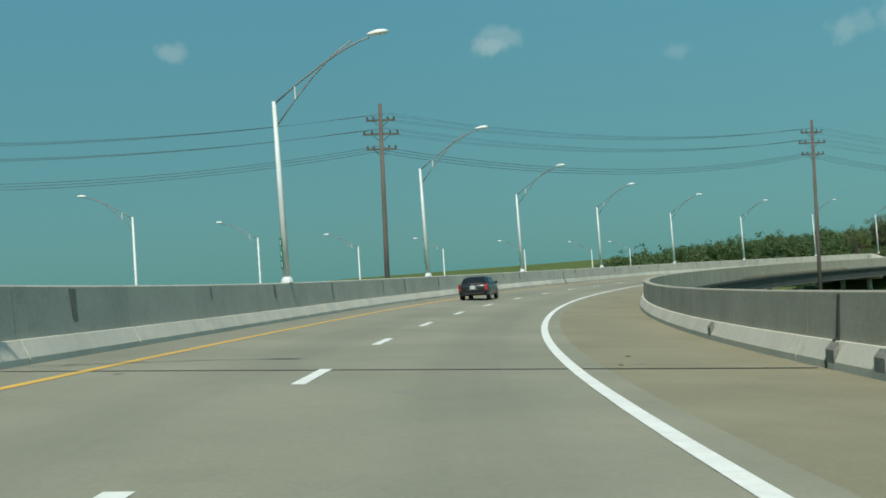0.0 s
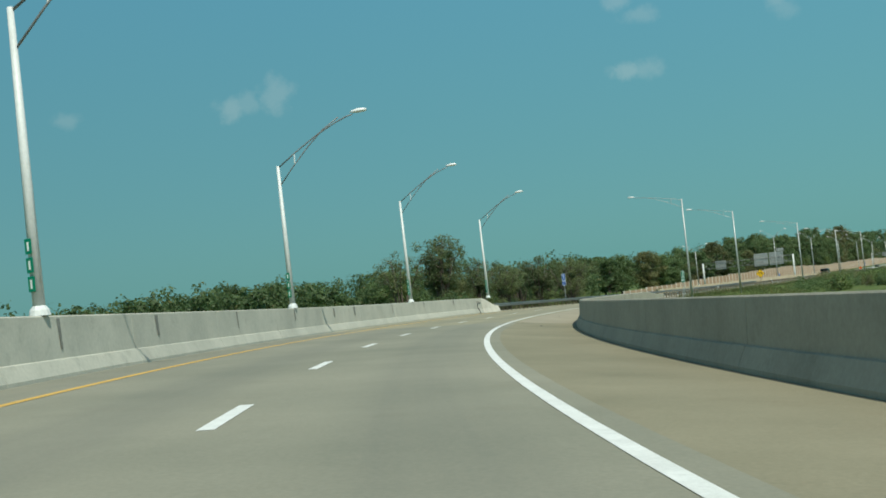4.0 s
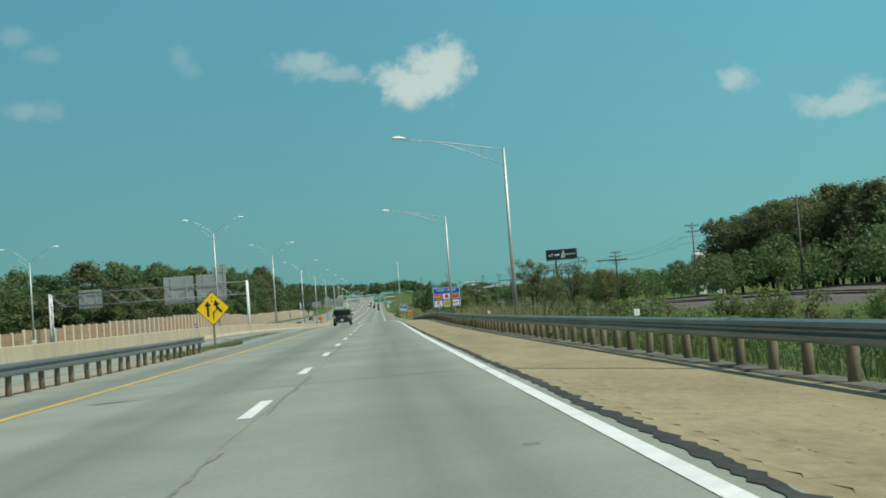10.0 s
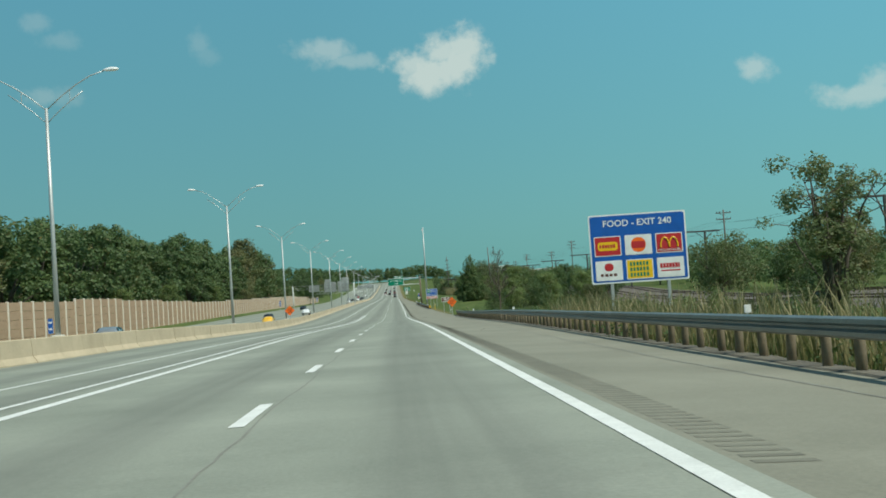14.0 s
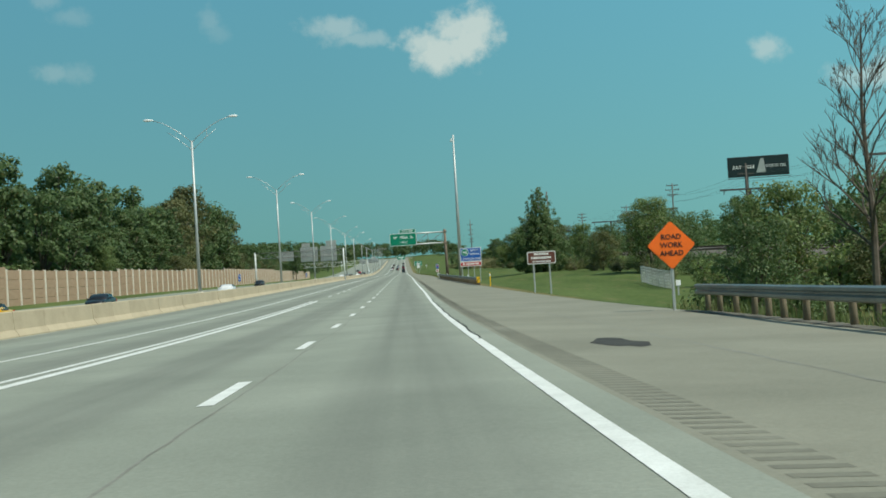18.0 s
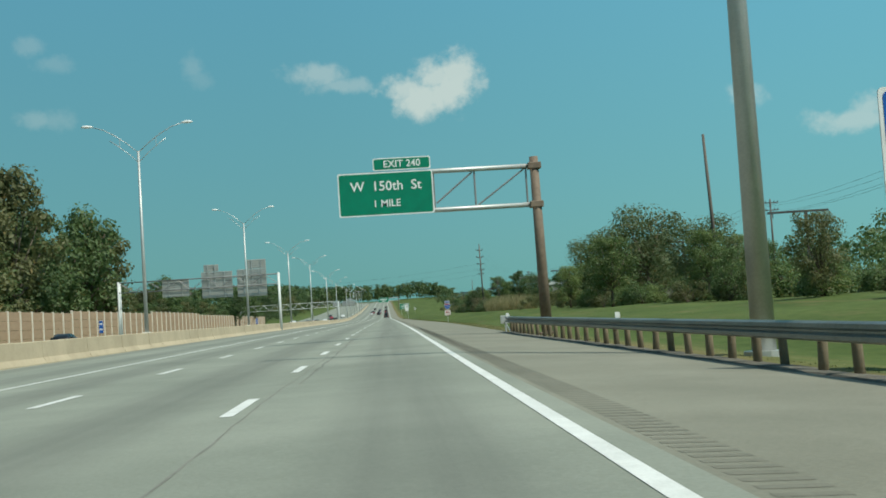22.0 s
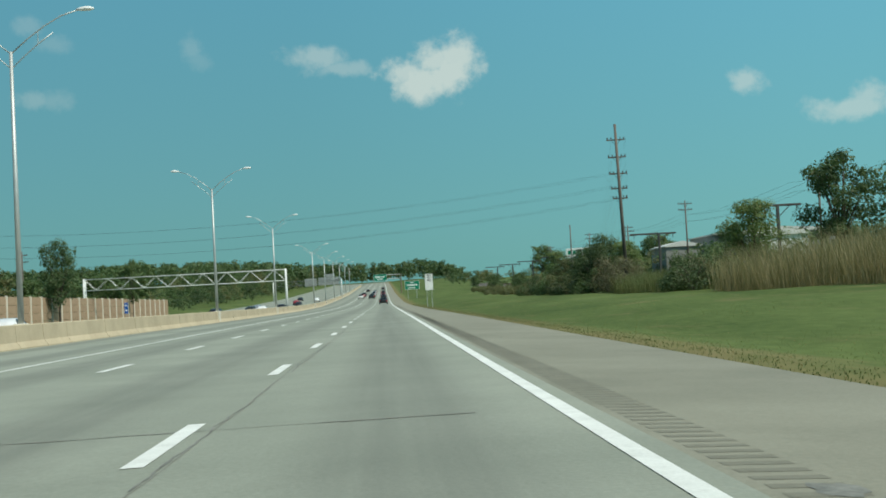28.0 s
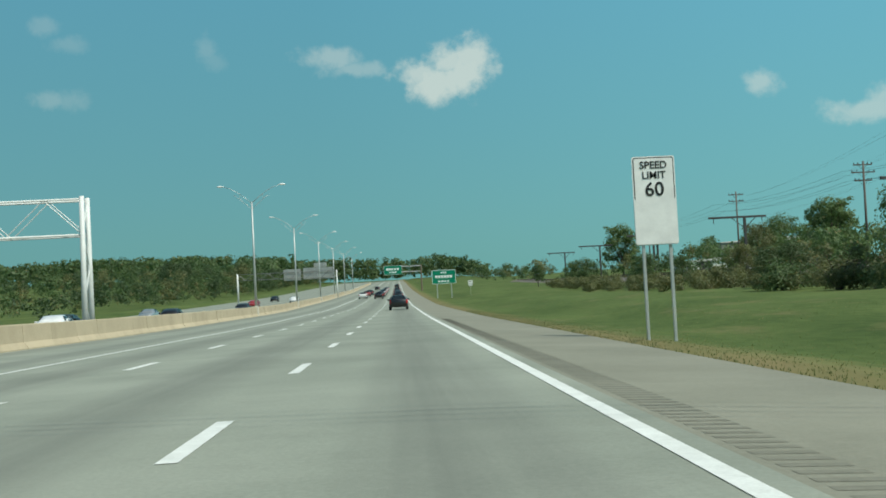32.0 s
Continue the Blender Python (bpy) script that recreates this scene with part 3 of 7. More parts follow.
surface("shoulder_patch", strip(-14, -2, 0.3, lambda s: shoulder(s) + 0.5, -0.004, 3, 0.3), "grey_shoulder", "grey concrete patch in the shoulder", "shoulder")
surface("shoulder_sandy", strip(-2, 162, 0.3, lambda s: shoulder(s) + 0.2, -0.004, 3, 0.3), "shoulder", "sandy orange-brown worn shoulder", "shoulder")
surface("shoulder_grey", strip(162, END, 0.3, lambda s: shoulder(s) + 0.2, -0.004, 5, 0.3), "grey_shoulder", "pale grey-tan concrete shoulder with a rumble strip", "shoulder")
surface("shoulder_left", strip(-66, 100, -13.2, -10.7, -0.02, 3, 0.2), "tan_concrete", "tan worn left shoulder of the ramp", "shoulder")

# lane paint
LANE2, LANE3, LANE4 = -4.2, -8.45, -11.7


def lane_at(s):
    """The dashed line wanders a little, too."""
    return float(np.interp(s, [-380, -90, 30, 160, 357, 535, 640, 705, 763, 800], [-4.17, -4.15, -4.22, -4.28, -4.2, -4.36, -4.2, -4.04, -4.2, -4.25]))


def yellow_at(s):
    return float(np.interp(s, [-190, -83, -47, 60, 130, 155, 164], [-8.0, -8.55, -8.8, -8.6, -8.45, -8.14, -7.78]))


def edge_at(s):
    """The painted edge line wanders a little."""
    return float(np.interp(s, [-310, -80, -20, 35, 80, 120, 150, 180, 282, 345, 370, 400, 440, 500, 530, 640, 697, 765], [-0.21, -0.11, -0.02, -0.14, -0.12, -0.02, 0.05, -0.06, -0.07, -0.31, -0.26, -0.11, -0.16, -0.06, 0.0, -0.02, -0.03, -0.04]))


surface("edge_line", strip(-470, END, lambda s: edge_at(s) - 0.10, lambda s: edge_at(s) + 0.10, 0.006, 2.5), "white_line", "solid white edge line", "road marking")
surface("yellow_line", strip(-470, 164, lambda s: yellow_at(s) - 0.09, lambda s: yellow_at(s) + 0.09, 0.006, 2.5), "yellow_line", "solid yellow left edge line of the ramp, worn", "road marking")
surface("gore_line", strip(164.5, 392, LANE3 - 0.16, LANE3 + 0.1, 0.006, 6), "white_line", "broad solid white line between merging lanes", "road marking")
surface("gore_line_outer", strip(190, 392, lambda s: LANE3 - 0.95 + 0.45 * ease(s, 190, 390), lambda s: LANE3 - 0.78 + 0.45 * ease(s, 190, 390), 0.006, 6), "white_line", "second solid white line beside the merge", "road marking")
surface("left_line", strip(150, END, LANE4 - 0.08, LANE4 + 0.08, 0.006, 8), "white_line", "thin worn white left edge line", "road marking")
surface("opposite_line", strip(66, END, -21.9, -21.75, -0.044, 8), "white_line", "thin white edge line of the opposite carriageway", "road marking")
# middles of some dashes; those between lie evenly
KNOWN = (-391, -290, -247.2, -223.4, -102.4, -57.6, 29.4, 155.7, 357.3, 530.4, 709.3, 763.2, 794.6, 995, 1495)
MIDDLES = []
for a, b in zip(KNOWN, KNOWN[1:]):
    MIDDLES += span(a, b, 10.75)[:-1]


def dashes(name, label, u, s0, s1, shift=0.0):
    base = tagged(new(name), label, "road marking", kind="structure")
    rest = Shape()
    for m in MIDDLES:
        s = m + shift
        if s0 < s < s1:
            c = lane_at(s) if u == LANE2 else u
            d = strip(s - 1.5, s + 1.5, c - 0.1, c + 0.1, 0.006, 1.0)
            if s < 1000:
                part("dash", d, "white_line", base)
            else:
                rest.add(d.v, d.f)
    if rest.v:
        tagged(part("far_dashes", rest, "white_line", base), kind="stuff")


dashes("lane_line", "dashed white line between the lanes", LANE2, -380, 1500)
dashes("lane_line_left", "dashed white line of the inner lanes", LANE3, 398, 1500, 5.0)

# the black seam along the sandy shoulder, expansion joints, sealed cracks and a painted lamp shadow
rnd = random.Random(4)


def ragged(s0, s1, u, w, h, step=0.5, wander=0.0, seed=0):
    r, rings, off = random.Random(seed), [], 0.0
    for s in span(s0, s1, step):
        off = off * 0.93 + r.uniform(-wander, wander)
        a, b = w * r.uniform(0.45, 1.1), w * r.uniform(0.3, 1.2)
        rings.append([road(s, u + off - a, h), road(s, u + off + b, h)])
    return Shape().loft(rings, closed=False)


surface("tar_seam", ragged(-4, 161, 0.215, 0.12, 0.0085, 0.16, 0.012, 3), "tar", "black crumbling tar seam beside the edge line", "road seam")
surface("lane_crack", ragged(-64, 600, LANE2 + 0.22, 0.018, 0.003, 0.6, 0.03, 5), "crack", "long sealed crack beside the lane line", "road crack")
surface("lane_crack", ragged(470, 705, LANE2 + 0.4, 0.012, 0.004, 0.8, 0.022, 6), "crack", "ragged long crack beside the lane line", "road crack")
surface("lane_crack", ragged(120, 420, 3.1, 0.03, 0.001, 0.6, 0.03, 7), "crack", "long sealed crack in the shoulder", "road crack")
for k in range(18):
    rk = random.Random(500 + k)
    a = 470 + k * 14 + rk.uniform(-5, 5)
    surface("lane_crack", ragged(a, a + rk.uniform(5, 14), LANE2 + rk.uniform(0.3, 0.45), 0.016, 0.005, 0.2, 0.02, 500 + k), "stain", "ragged dark crack beside the lane line", "road crack")
for k in range(10):
    rk = random.Random(540 + k)
    a = -60 + k * 19 + rk.uniform(-5, 5)
    surface("lane_crack", ragged(a, a + rk.uniform(6, 14), LANE2 + rk.uniform(0.1, 0.3), 0.022, 0.005, 0.18, 0.03, 540 + k), "stain", "ragged dark crack beside the lane line", "road crack")
surface("edge_crack", ragged(334, 376, -0.17, 0.035, 0.009, 0.4, 0.02, 8), "tar", "dark crack along the edge line", "road crack")
for s, mat in ((-288.7, "tar"), (-191, "tar"), (-64, "tar")):
    sh = Shape().loft([[road(s - 0.07, u, 0.006), road(s + 0.07, u, 0.006)] for u in span(-10.5, 3.6, 0.45)], closed=False)
    surface("expansion_joint", sh, mat, "dark expansion joint across the bridge deck", "road joint")
# the line at -23.5 paints the cast shadow of a roadside lamp post
for k, s in enumerate((-54.7, -23.5, 9, 40, 104, 128, 150, 236, 352, 402, 476, 522, 566, 574, 668)):
    r = random.Random(k)
    u0, u1 = (-10.5, 2.8) if s < 100 else (r.choice((-8.4, -14, -4.2)), r.choice((0, 2.5, -1)))
    rings, off = [], 0
    for u in span(u0, u1, 0.45):
        off = off * 0.9 + r.uniform(-0.05, 0.05)
        w = r.uniform(0.008, 0.035)
        rings.append([road(s - w + off, u, 0.005), road(s + w + off, u, 0.005)])
    surface("slab_joint", Shape().loft(rings, closed=False), "crack", "line across the concrete slabs: sealed joints and one painted lamp shadow", "road joint")

def blot(name, label, s, u, length, width, mat, seed):
    """An uneven flat stain on the paving."""
    rr = random.Random(seed)
    pts = [road(s + length / 2 * math.sin(a) * rr.uniform(0.6, 1.1), u + width / 2 * math.cos(a) * rr.uniform(0.6, 1.1), 0.003 if u < 0 else 0.0) for a in (2 * math.pi * k / 14 for k in range(14))]
    surface(name, Shape().add(pts, [tuple(range(14))[::-1]]), mat, label, "stain")


blot("oil_stain", "dark damp oil stain on the shoulder", 331.5, 2.1, 3.6, 0.9, "tar", 2)
blot("patch_stain", "dark repaired patch on the shoulder", 752, 2.3, 1.6, 1.5, "stain", 3)
blot("patch_stain", "dark repaired patch on the shoulder", 755.5, 2.0, 1.0, 1.1, "stain", 4)
blot("patch_stain", "pale broken patch in the lane", 110.6, -2.6, 1.2, 1.3, "grey_shoulder", 5)
for k in range(34):
    rk = random.Random(100 + k)
    s = rk.choice((rk.uniform(-300, -60), rk.uniform(0, 160), rk.uniform(160, 860)))
    blot("road_stain", "small dark spot on the paving", s, rk.uniform(-7.5, 2.6), rk.uniform(0.2, 0.7), rk.uniform(0.12, 0.4), "stain", k)
# loose bits of debris on the shoulders
for k in range(60):
    rk = random.Random(300 + k)
    s = rk.uniform(-300, 160) if k < 40 else rk.uniform(160, 850)
    q = rk.uniform(0.015, 0.045)
    m = thing("debris", "small dark scrap lying on the shoulder", "debris", "road debris", at=stand(s, rk.uniform(0.6, 2.8), 0.0) @ pose(0, 0, 0, 0, 0, rk.uniform(0, 360)))
    part("scrap", Shape().box((0, 0, q * 0.3), (q * 2.5, q, q * 0.6), bevel=q * 0.15), "stain" if k % 3 else "post", m)

# rumble strip: grooves cut across the shoulder
rumble = tagged(new("rumble_strip"), "milled rumble strip grooves along the shoulder", "rumble strip", kind="structure")
rest = Shape()
for i in range(2330):
    s = 181 + i * 0.29
    g = Shape().add([road(s, 0.41, -0.0015), road(s, 0.88, -0.0015), road(s + 0.14, 0.88, -0.0015), road(s + 0.14, 0.41, -0.0015)], [(0, 1, 2, 3)])
    if 330 < s < 390:
        part("groove", g, "rumble", rumble)
    else:
        rest.add(g.v, g.f)
tagged(part("grooves", rest, "rumble", rumble), kind="stuff")
worn, specks = Shape(), Shape()
rw = random.Random(77)
for i in range(80):
    a, u0, u1 = 4 + i * 0.6, 0.42 + rw.uniform(0, 0.15), 0.98 + rw.uniform(-0.06, 0.06)
    h = rw.uniform(0.001, 0.005)
    worn.add([road(a, u0, -0.003), road(a, u1, -0.003), road(a + 0.16, u1 - 0.05, h), road(a + 0.16, u0 + 0.05, h), road(a + 0.38, u1, -0.003), road(a + 0.38, u0, -0.003)], [(0, 1, 2, 3), (3, 2, 4, 5)])
    for _ in range(3):
        p, q = a + rw.uniform(-0.1, 0.1), u1 + rw.uniform(-0.02, 0.08)
        w = rw.uniform(0.008, 0.022)
        specks.add([road(p, q - w, 0.0), road(p - w, q, 0.001), road(p, q + w, 0.0), road(p + w, q, 0.003)], [(0, 1, 2), (0, 2, 3)])
for i in range(300):
    p, q = 18 + 9 * (i % 8) + rw.gauss(0, 1.6), 2.0 + 0.3 * (i % 3) + rw.gauss(0, 0.16)
    w = rw.uniform(0.008, 0.022)
    specks.add([road(p, q - w, 0.0), road(p - w, q, 0.001), road(p, q + w, 0.0), road(p + w, q, 0.004)], [(0, 1, 2), (0, 2, 3)])
tagged(part("sand_ripples", worn, "shoulder", rumble, "sand-filled worn grooves in the sandy shoulder"), kind="stuff")
tagged(part("leaf_litter", specks, "rusty", label="small dark dry leaves and grit on the sandy shoulder"), category="litter", kind="stuff")

# ---------------------------------------------------------------- bridge barriers


def left_face(s):
    return float(np.interp(s, [-290, -180, -120, -78], [-9.6, -9.6, -10.0, -10.4]))


def right_face(s):
    return float(np.interp(s, [-290, -190, -92, -44], [3.75, 3.5, 2.98, 3.0]))


def barrier_ring(s, u, side, top, kerb_h=0.40):
    """Section of a parapet wall; side 1: its face looks to the right."""
    pts = [(0, 0), (0, 0.08), (-0.14, kerb_h), (-0.19, kerb_h + 0.02), (-0.24, top - 0.03), (-0.27, top), (-0.50, top), (-0.53, top - 0.03), (-0.53, -0.35), (0, -0.35)]
    return [road(s, u(s) + side * a, z) for a, z in pts]


def parapet(name, label, u, side, s0, s1, step, kerb, top, mat="parapet"):
    base = tagged(new(name), label, "barrier", kind="structure")
    a = s0
    while a < s1 - 0.1:
        b = min(a + step, s1)
        rings = [barrier_ring(s, u, side, top(s) if callable(top) else top) for s in span(a + 0.012, b - 0.012, 2.0)]
        part("segment", Shape().loft(rings), mat, base)
        if kerb:
            ks = [[road(s, u(s) + side * q, z) for q, z in ((0.035, -0.02), (0.035, 0.12), (-0.115, 0.43), (-0.20, 0.435), (-0.20, -0.02))] for s in span(a + 0.02, b - 0.02, 2.0)]
            part("kerb", Shape().loft(ks), "kerb", base, "pale sloped concrete kerb")
        a = b
    return base


parapet("barrier_left", "weathered concrete bridge parapet with a pale sloped kerb", left_face, 1, -470, -196, 6.1, True, 1.4)
parapet("barrier_left_end", "pale sunlit concrete bridge parapet with dark joints", left_face, 1, -196, -63, 9.5, False, 1.4)
# the right parapet takes the copy with shade put into its colour
parapet("barrier_right", "weathered concrete bridge parapet, coloured darker for shade, with a pale sloped kerb", right_face, -1, -470, -180, 6.1, True, 1.22, "parapet_dark")
parapet("barrier_right_end", "stained concrete parapet, coloured darker for shade, curving to its end", right_face, -1, -180, -42, 9.2, False, lambda s: 1.22 - 0.42 * ease(s, -54, -43), "parapet_dark")
# square scupper notches at the foot of the kerb, drawn as solid dark blocks, and caulked joints
for s in (-291.4, -289.2, -279.1, -190.3, -187.0, -168.0):
    sh = Shape().loft([[road(q, right_face(q) - k, z) for k, z in ((0.045, 0.10), (0.045, 0.30), (-0.05, 0.42), (-0.05, 0.10))] for q in (s, s + 0.42)])
    surface("scupper", sh, "stain", "dark scupper opening in the kerb", "scupper")
for s in (-288.8, -190.9, -64.5):
    for face, d in ((left_face, 1), (right_face, -1)):
        sh = Shape().loft([[road(q, face(q) + d * k, z) for k, z in ((0.045, 0.0), (0.045, 0.12), (-0.11, 0.45), (-0.16, 0.47), (-0.225, 1.16), (-0.3, 1.16), (-0.3, 0.0))] for q in (s, s + 0.11)])
        surface("parapet_joint", sh, "tar", "dark filled joint in the parapet", "parapet joint")
# dark run-off stains and black scribble on the pale face
rs = random.Random(17)
for k in range(26):
    s = -292 + k * 8.7 + rs.uniform(-2, 2)
    w, h = rs.uniform(0.06, 0.22), rs.uniform(0.35, 0.8)
    pts = [road(s + q, left_face(s) - 0.235 + 0.05 * v + 0.006, 1.33 - v * h) for v in (0, 0.5, 1) for q in (-w * (1 - 0.5 * v), w * (1 - 0.4 * v))]
    surface("run_off_stain", Shape().add(pts, [(0, 1, 3, 2), (2, 3, 5, 4)]), "stain", "dark run-off streak down the parapet", "stain")
scrawl = [road(-64.6 + 0.5 * math.sin(2.1 * k) * 0.5 + 0.11 * k, left_face(-63) - 0.21 + 0.02, 0.95 + 0.2 * math.cos(3.3 * k)) for k in range(12)]
surface("scribble", Shape().tube(scrawl, 0.014, 4), "tar", "black scribbled marks on the parapet", "scribble")
for k, (du, w) in enumerate(((-1.50, 0.05), (-1.42, 0.03), (-1.34, 0.06), (-1.24, 0.035), (-1.57, 0.025))):
    surface("skid_mark", ragged(-204 + k, -180 - 1.5 * k, du, w, 0.003, 0.3, 0.006, 60 + k), "skid", "dark grey tyre skid streak on the deck", "skid mark")
# the end block of the left parapet steps down
rings = [[road(s, left_face(s) + a, min(z, 1.4 - 0.8 * ease(s, -63, -57))) for a, z in ((0, 0), (-0.14, 0.40), (-0.25, 1.40), (-0.5, 1.40), (-0.53, -0.3), (0, -0.3))] for s in span(-63, -57, 1)]
surface("barrier_end_block", Shape().loft(rings), "kerb", "sloping concrete end block of the parapet", "barrier")
# deck beams and piers of the bridge
for u, name in ((3.9, "deck_beam_right"), (-11.0, "deck_beam_left")):
    rings = [[road(s, u + a, z) for a, z in ((-0.3, -0.25), (0.35, -0.25), (0.35, -0.5), (0.12, -0.55), (0.12, -1.7), (0.3, -1.8), (-0.3, -1.8), (-0.3, -0.5))] for s in span(-470, -72, 4)]
    surface(name, Shape().loft(rings), "steel_dark", "dark steel edge girder under the bridge deck", "bridge girder")
for s in range(-455, -90, 33):
    pier = thing("bridge_pier", "concrete pier with a cross beam under the bridge", "bridge pier", "bridge piers", at=stand(s, -3.6, -1.9))
    foot = ground(*road(s, -3.6).xy) - road(s, -3.6).z + 1.9
    part("cross_beam", Shape().box((0, 0, -0.5), (13.5, 1.1, 0.9), bevel=0.08), "kerb", pier)
    for x in (-4.6, 0, 4.6):
        part("column", Shape().tube([(x, 0, -0.9), (x, 0, foot - 1)], 0.45, 12), "kerb", pier, smooth=True)

# ---------------------------------------------------------------- median barrier and noise wall
MEDIAN = -18.0
median = tagged(new("median_barrier"), "tan concrete median barrier in segments, stained and chipped", "barrier", kind="structure")
JERSEY = [(-0.30, 0), (-0.30, 0.10), (-0.14, 0.36), (-0.09, 1.08), (-0.06, 1.12), (0.06, 1.12), (0.09, 1.08), (0.14, 0.36), (0.30, 0.10), (0.30, 0)]
rest = Shape()
s = 40.0
r = random.Random(11)
while s < 1500:
    b = s + 4.0
    du, dz = r.uniform(-0.012, 0.012), r.uniform(-0.01, 0.01)
    rings = [[road(q, MEDIAN + du + a, z - 0.05 + dz) for a, z in JERSEY] for q in (s + 0.015, b - 0.015)]
    if s < 1000:
        part("segment", Shape().loft(rings), "jersey", median)
    else:
        rest.add(*(lambda g: (g.v, g.f))(Shape().loft(rings)))
    s = b
tagged(part("far_segments", rest, "jersey", median), kind="stuff")
WALL_X = -50.0


def wall_top(y):
    return float(np.interp(y, [120, 175, 215, 370, 480, 580, 705, 925], [0.6, 1.2, 1.9, 3.5, 2.4, 3.0, 3.7, 3.6]))


wall = tagged(new("noise_wall"), "tan ribbed noise wall of panels between pale posts", "noise wall", kind="structure")
y = 126.0
while y < 922:
    b = y + 5.2
    top = round(wall_top(y + 2.6) / 0.35) * 0.35
    z0 = ground(WALL_X, y) - 0.4
    sh = Shape()
    n = max(2, int((top - z0) / 1.1))
    for i in range(n):
        h0, h1 = z0 + (top - z0) * i / n, z0 + (top - z0) * (i + 1) / n
        sh.box((WALL_X, (y + b) / 2, (h0 + h1) / 2), (0.16, 5.0, h1 - h0 - 0.03), bevel=0.025)
    part("panel", sh, "wall_panel", wall)
    part("post", Shape().box((WALL_X + 0.06, y, (z0 + top) / 2 + 0.05), (0.34, 0.3, top - z0 + 0.1), bevel=0.02), "wall_post", wall, "pale concrete post")
    y = b

# ---------------------------------------------------------------- guardrails
W_BEAM = [(0.0, 0.0), (0.07, 0.035), (0.075, 0.10), (0.01, 0.14), (0.01, 0.175), (0.075, 0.215), (0.07, 0.28), (0.0, 0.315)]


def guardrail(name, label, u, side, s0, s1, step=1.5):
    """A W-beam on round timber posts; side 1: the beam looks to the right."""
    g = thing(name, label, "guardrail", "guardrails")
    line = u if callable(u) else (lambda s: u)
    rings = []
    for s in span(s0, s1, 2.0):
        front = [road(s, line(s) + side * (0.12 + a), 0.47 + z) for a, z in W_BEAM]
        rear = [road(s, line(s) + side * (0.105 + a), 0.47 + z) for a, z in reversed(W_BEAM)]
        rings.append(front + rear)
    part("beam", Shape().loft(rings), "rail", g, "dull grey steel W-beam")
    r = random.Random(int(s0))
    round_post = Shape().tube([(0, 0, -0.25), (0, 0, 0.69), (0, 0, 0.72)], [0.083, 0.078, 0.06], 8).mesh("post", MAT["post"], True)
    for s in span(s0 + 0.6, s1 - 0.6, step):
        s += r.uniform(-0.18, 0.18)
        m = stand(s, line(s)) @ pose(0, 0, 0, r.uniform(-2, 2), r.uniform(-2.5, 2.5), r.uniform(0, 360))
        part("post", round_post, "post", g, at=m)
    return g


guardrail("guardrail", "long grey steel guardrail on weathered timber posts beside the shoulder", lambda s: shoulder(s) + 0.12 + 0.35 * ease(s, 334, 346), -1, -41, 346)
guardrail("guardrail", "grey steel guardrail on timber posts beside the sign gantry", lambda s: shoulder(s) + 0.25, -1, 422, 508)
guardrail("guardrail", "dark steel guardrail on timber posts along the ramp", -11.2, 1, -56.8, 92)
# a low ridge of old asphalt runs under the rails
for s0, s1 in ((-38, 346), (424, 507)):
    rk, rings = random.Random(int(s0)), []
    for s in span(s0, s1, 0.8):
        a, b, top = shoulder(s) - 0.16 + rk.uniform(-0.05, 0.05), shoulder(s) + 0.34 + rk.uniform(-0.04, 0.06), rk.uniform(0.02, 0.055)
        rings.append([road(s, a, -0.03), road(s, a + 0.06, top * 0.8), road(s, (a + b) / 2, top), road(s, b, top * 0.4), road(s, b, -0.25), road(s, a, -0.25)])
    surface("asphalt_kerb", Shape().loft(rings), "old_asphalt", "low crumbling dark asphalt kerb under the guardrail", "kerb")
m = thing("end_marker", "yellow reflective end marker on a guardrail terminal", "marker", at=stand(421.6, 5.2))
part("plate", Shape().box((0, 0, 0.55), (0.3, 0.03, 0.55), bevel=0.02), "sign_yellow", m)
part("stripe", Shape().box((0, -0.02, 0.55), (0.08, 0.006, 0.42), Matrix.Rotation(radians(35), 3, "Y")), "sign_black", m)
m = thing("marker_post", "slim yellow and white marker post beside the guardrail", "marker", at=stand(421.0, 6.3))
part("post", Shape().box((0, 0, 0.5), (0.1, 0.05, 1.3), bevel=0.01), "sign_yellow", m)
part("band", Shape().box((0, -0.01, 0.95), (0.11, 0.05, 0.25), bevel=0.01), "sign_white", m)
m = thing("rail_terminal", "pale steel end terminal of the guardrail", "guardrail end", at=stand(508.4, 4.25))
part("end_plate", Shape().box((-0.1, 0.1, 0.62), (0.5, 0.06, 0.42), bevel=0.02), "galvanised", m)
part("strut", Shape().tube([(-0.1, 0.05, 0.45), (-0.1, -2.0, 0.05)], 0.035, 6).tube([(-0.1, 0.05, 0.0), (-0.1, 0.05, 0.6)], 0.05, 6), "galvanised", m)
for s, u in ((-12, 4.6), (28, 4.5), (62, 4.3), (98, 4.2), (150, 4.4), (196, 5.0), (250, 5.9), (300, 6.6), (345, 6.3), (436, 5.3), (482, 4.8), (506, 4.3)):
    m = thing("delineator", "small white reflector plate on a guardrail post", "delineator", "delineators", at=stand(s, u - 0.25, 0.0))
    part("plate", Shape().box((0, 0, 0.86), (0.14, 0.02, 0.16), bevel=0.006), "sign_white", m)
    part("bracket", Shape().box((0, 0.02, 0.66), (0.04, 0.02, 0.3)), "galvanised", m)

# ---------------------------------------------------------------- lamp posts


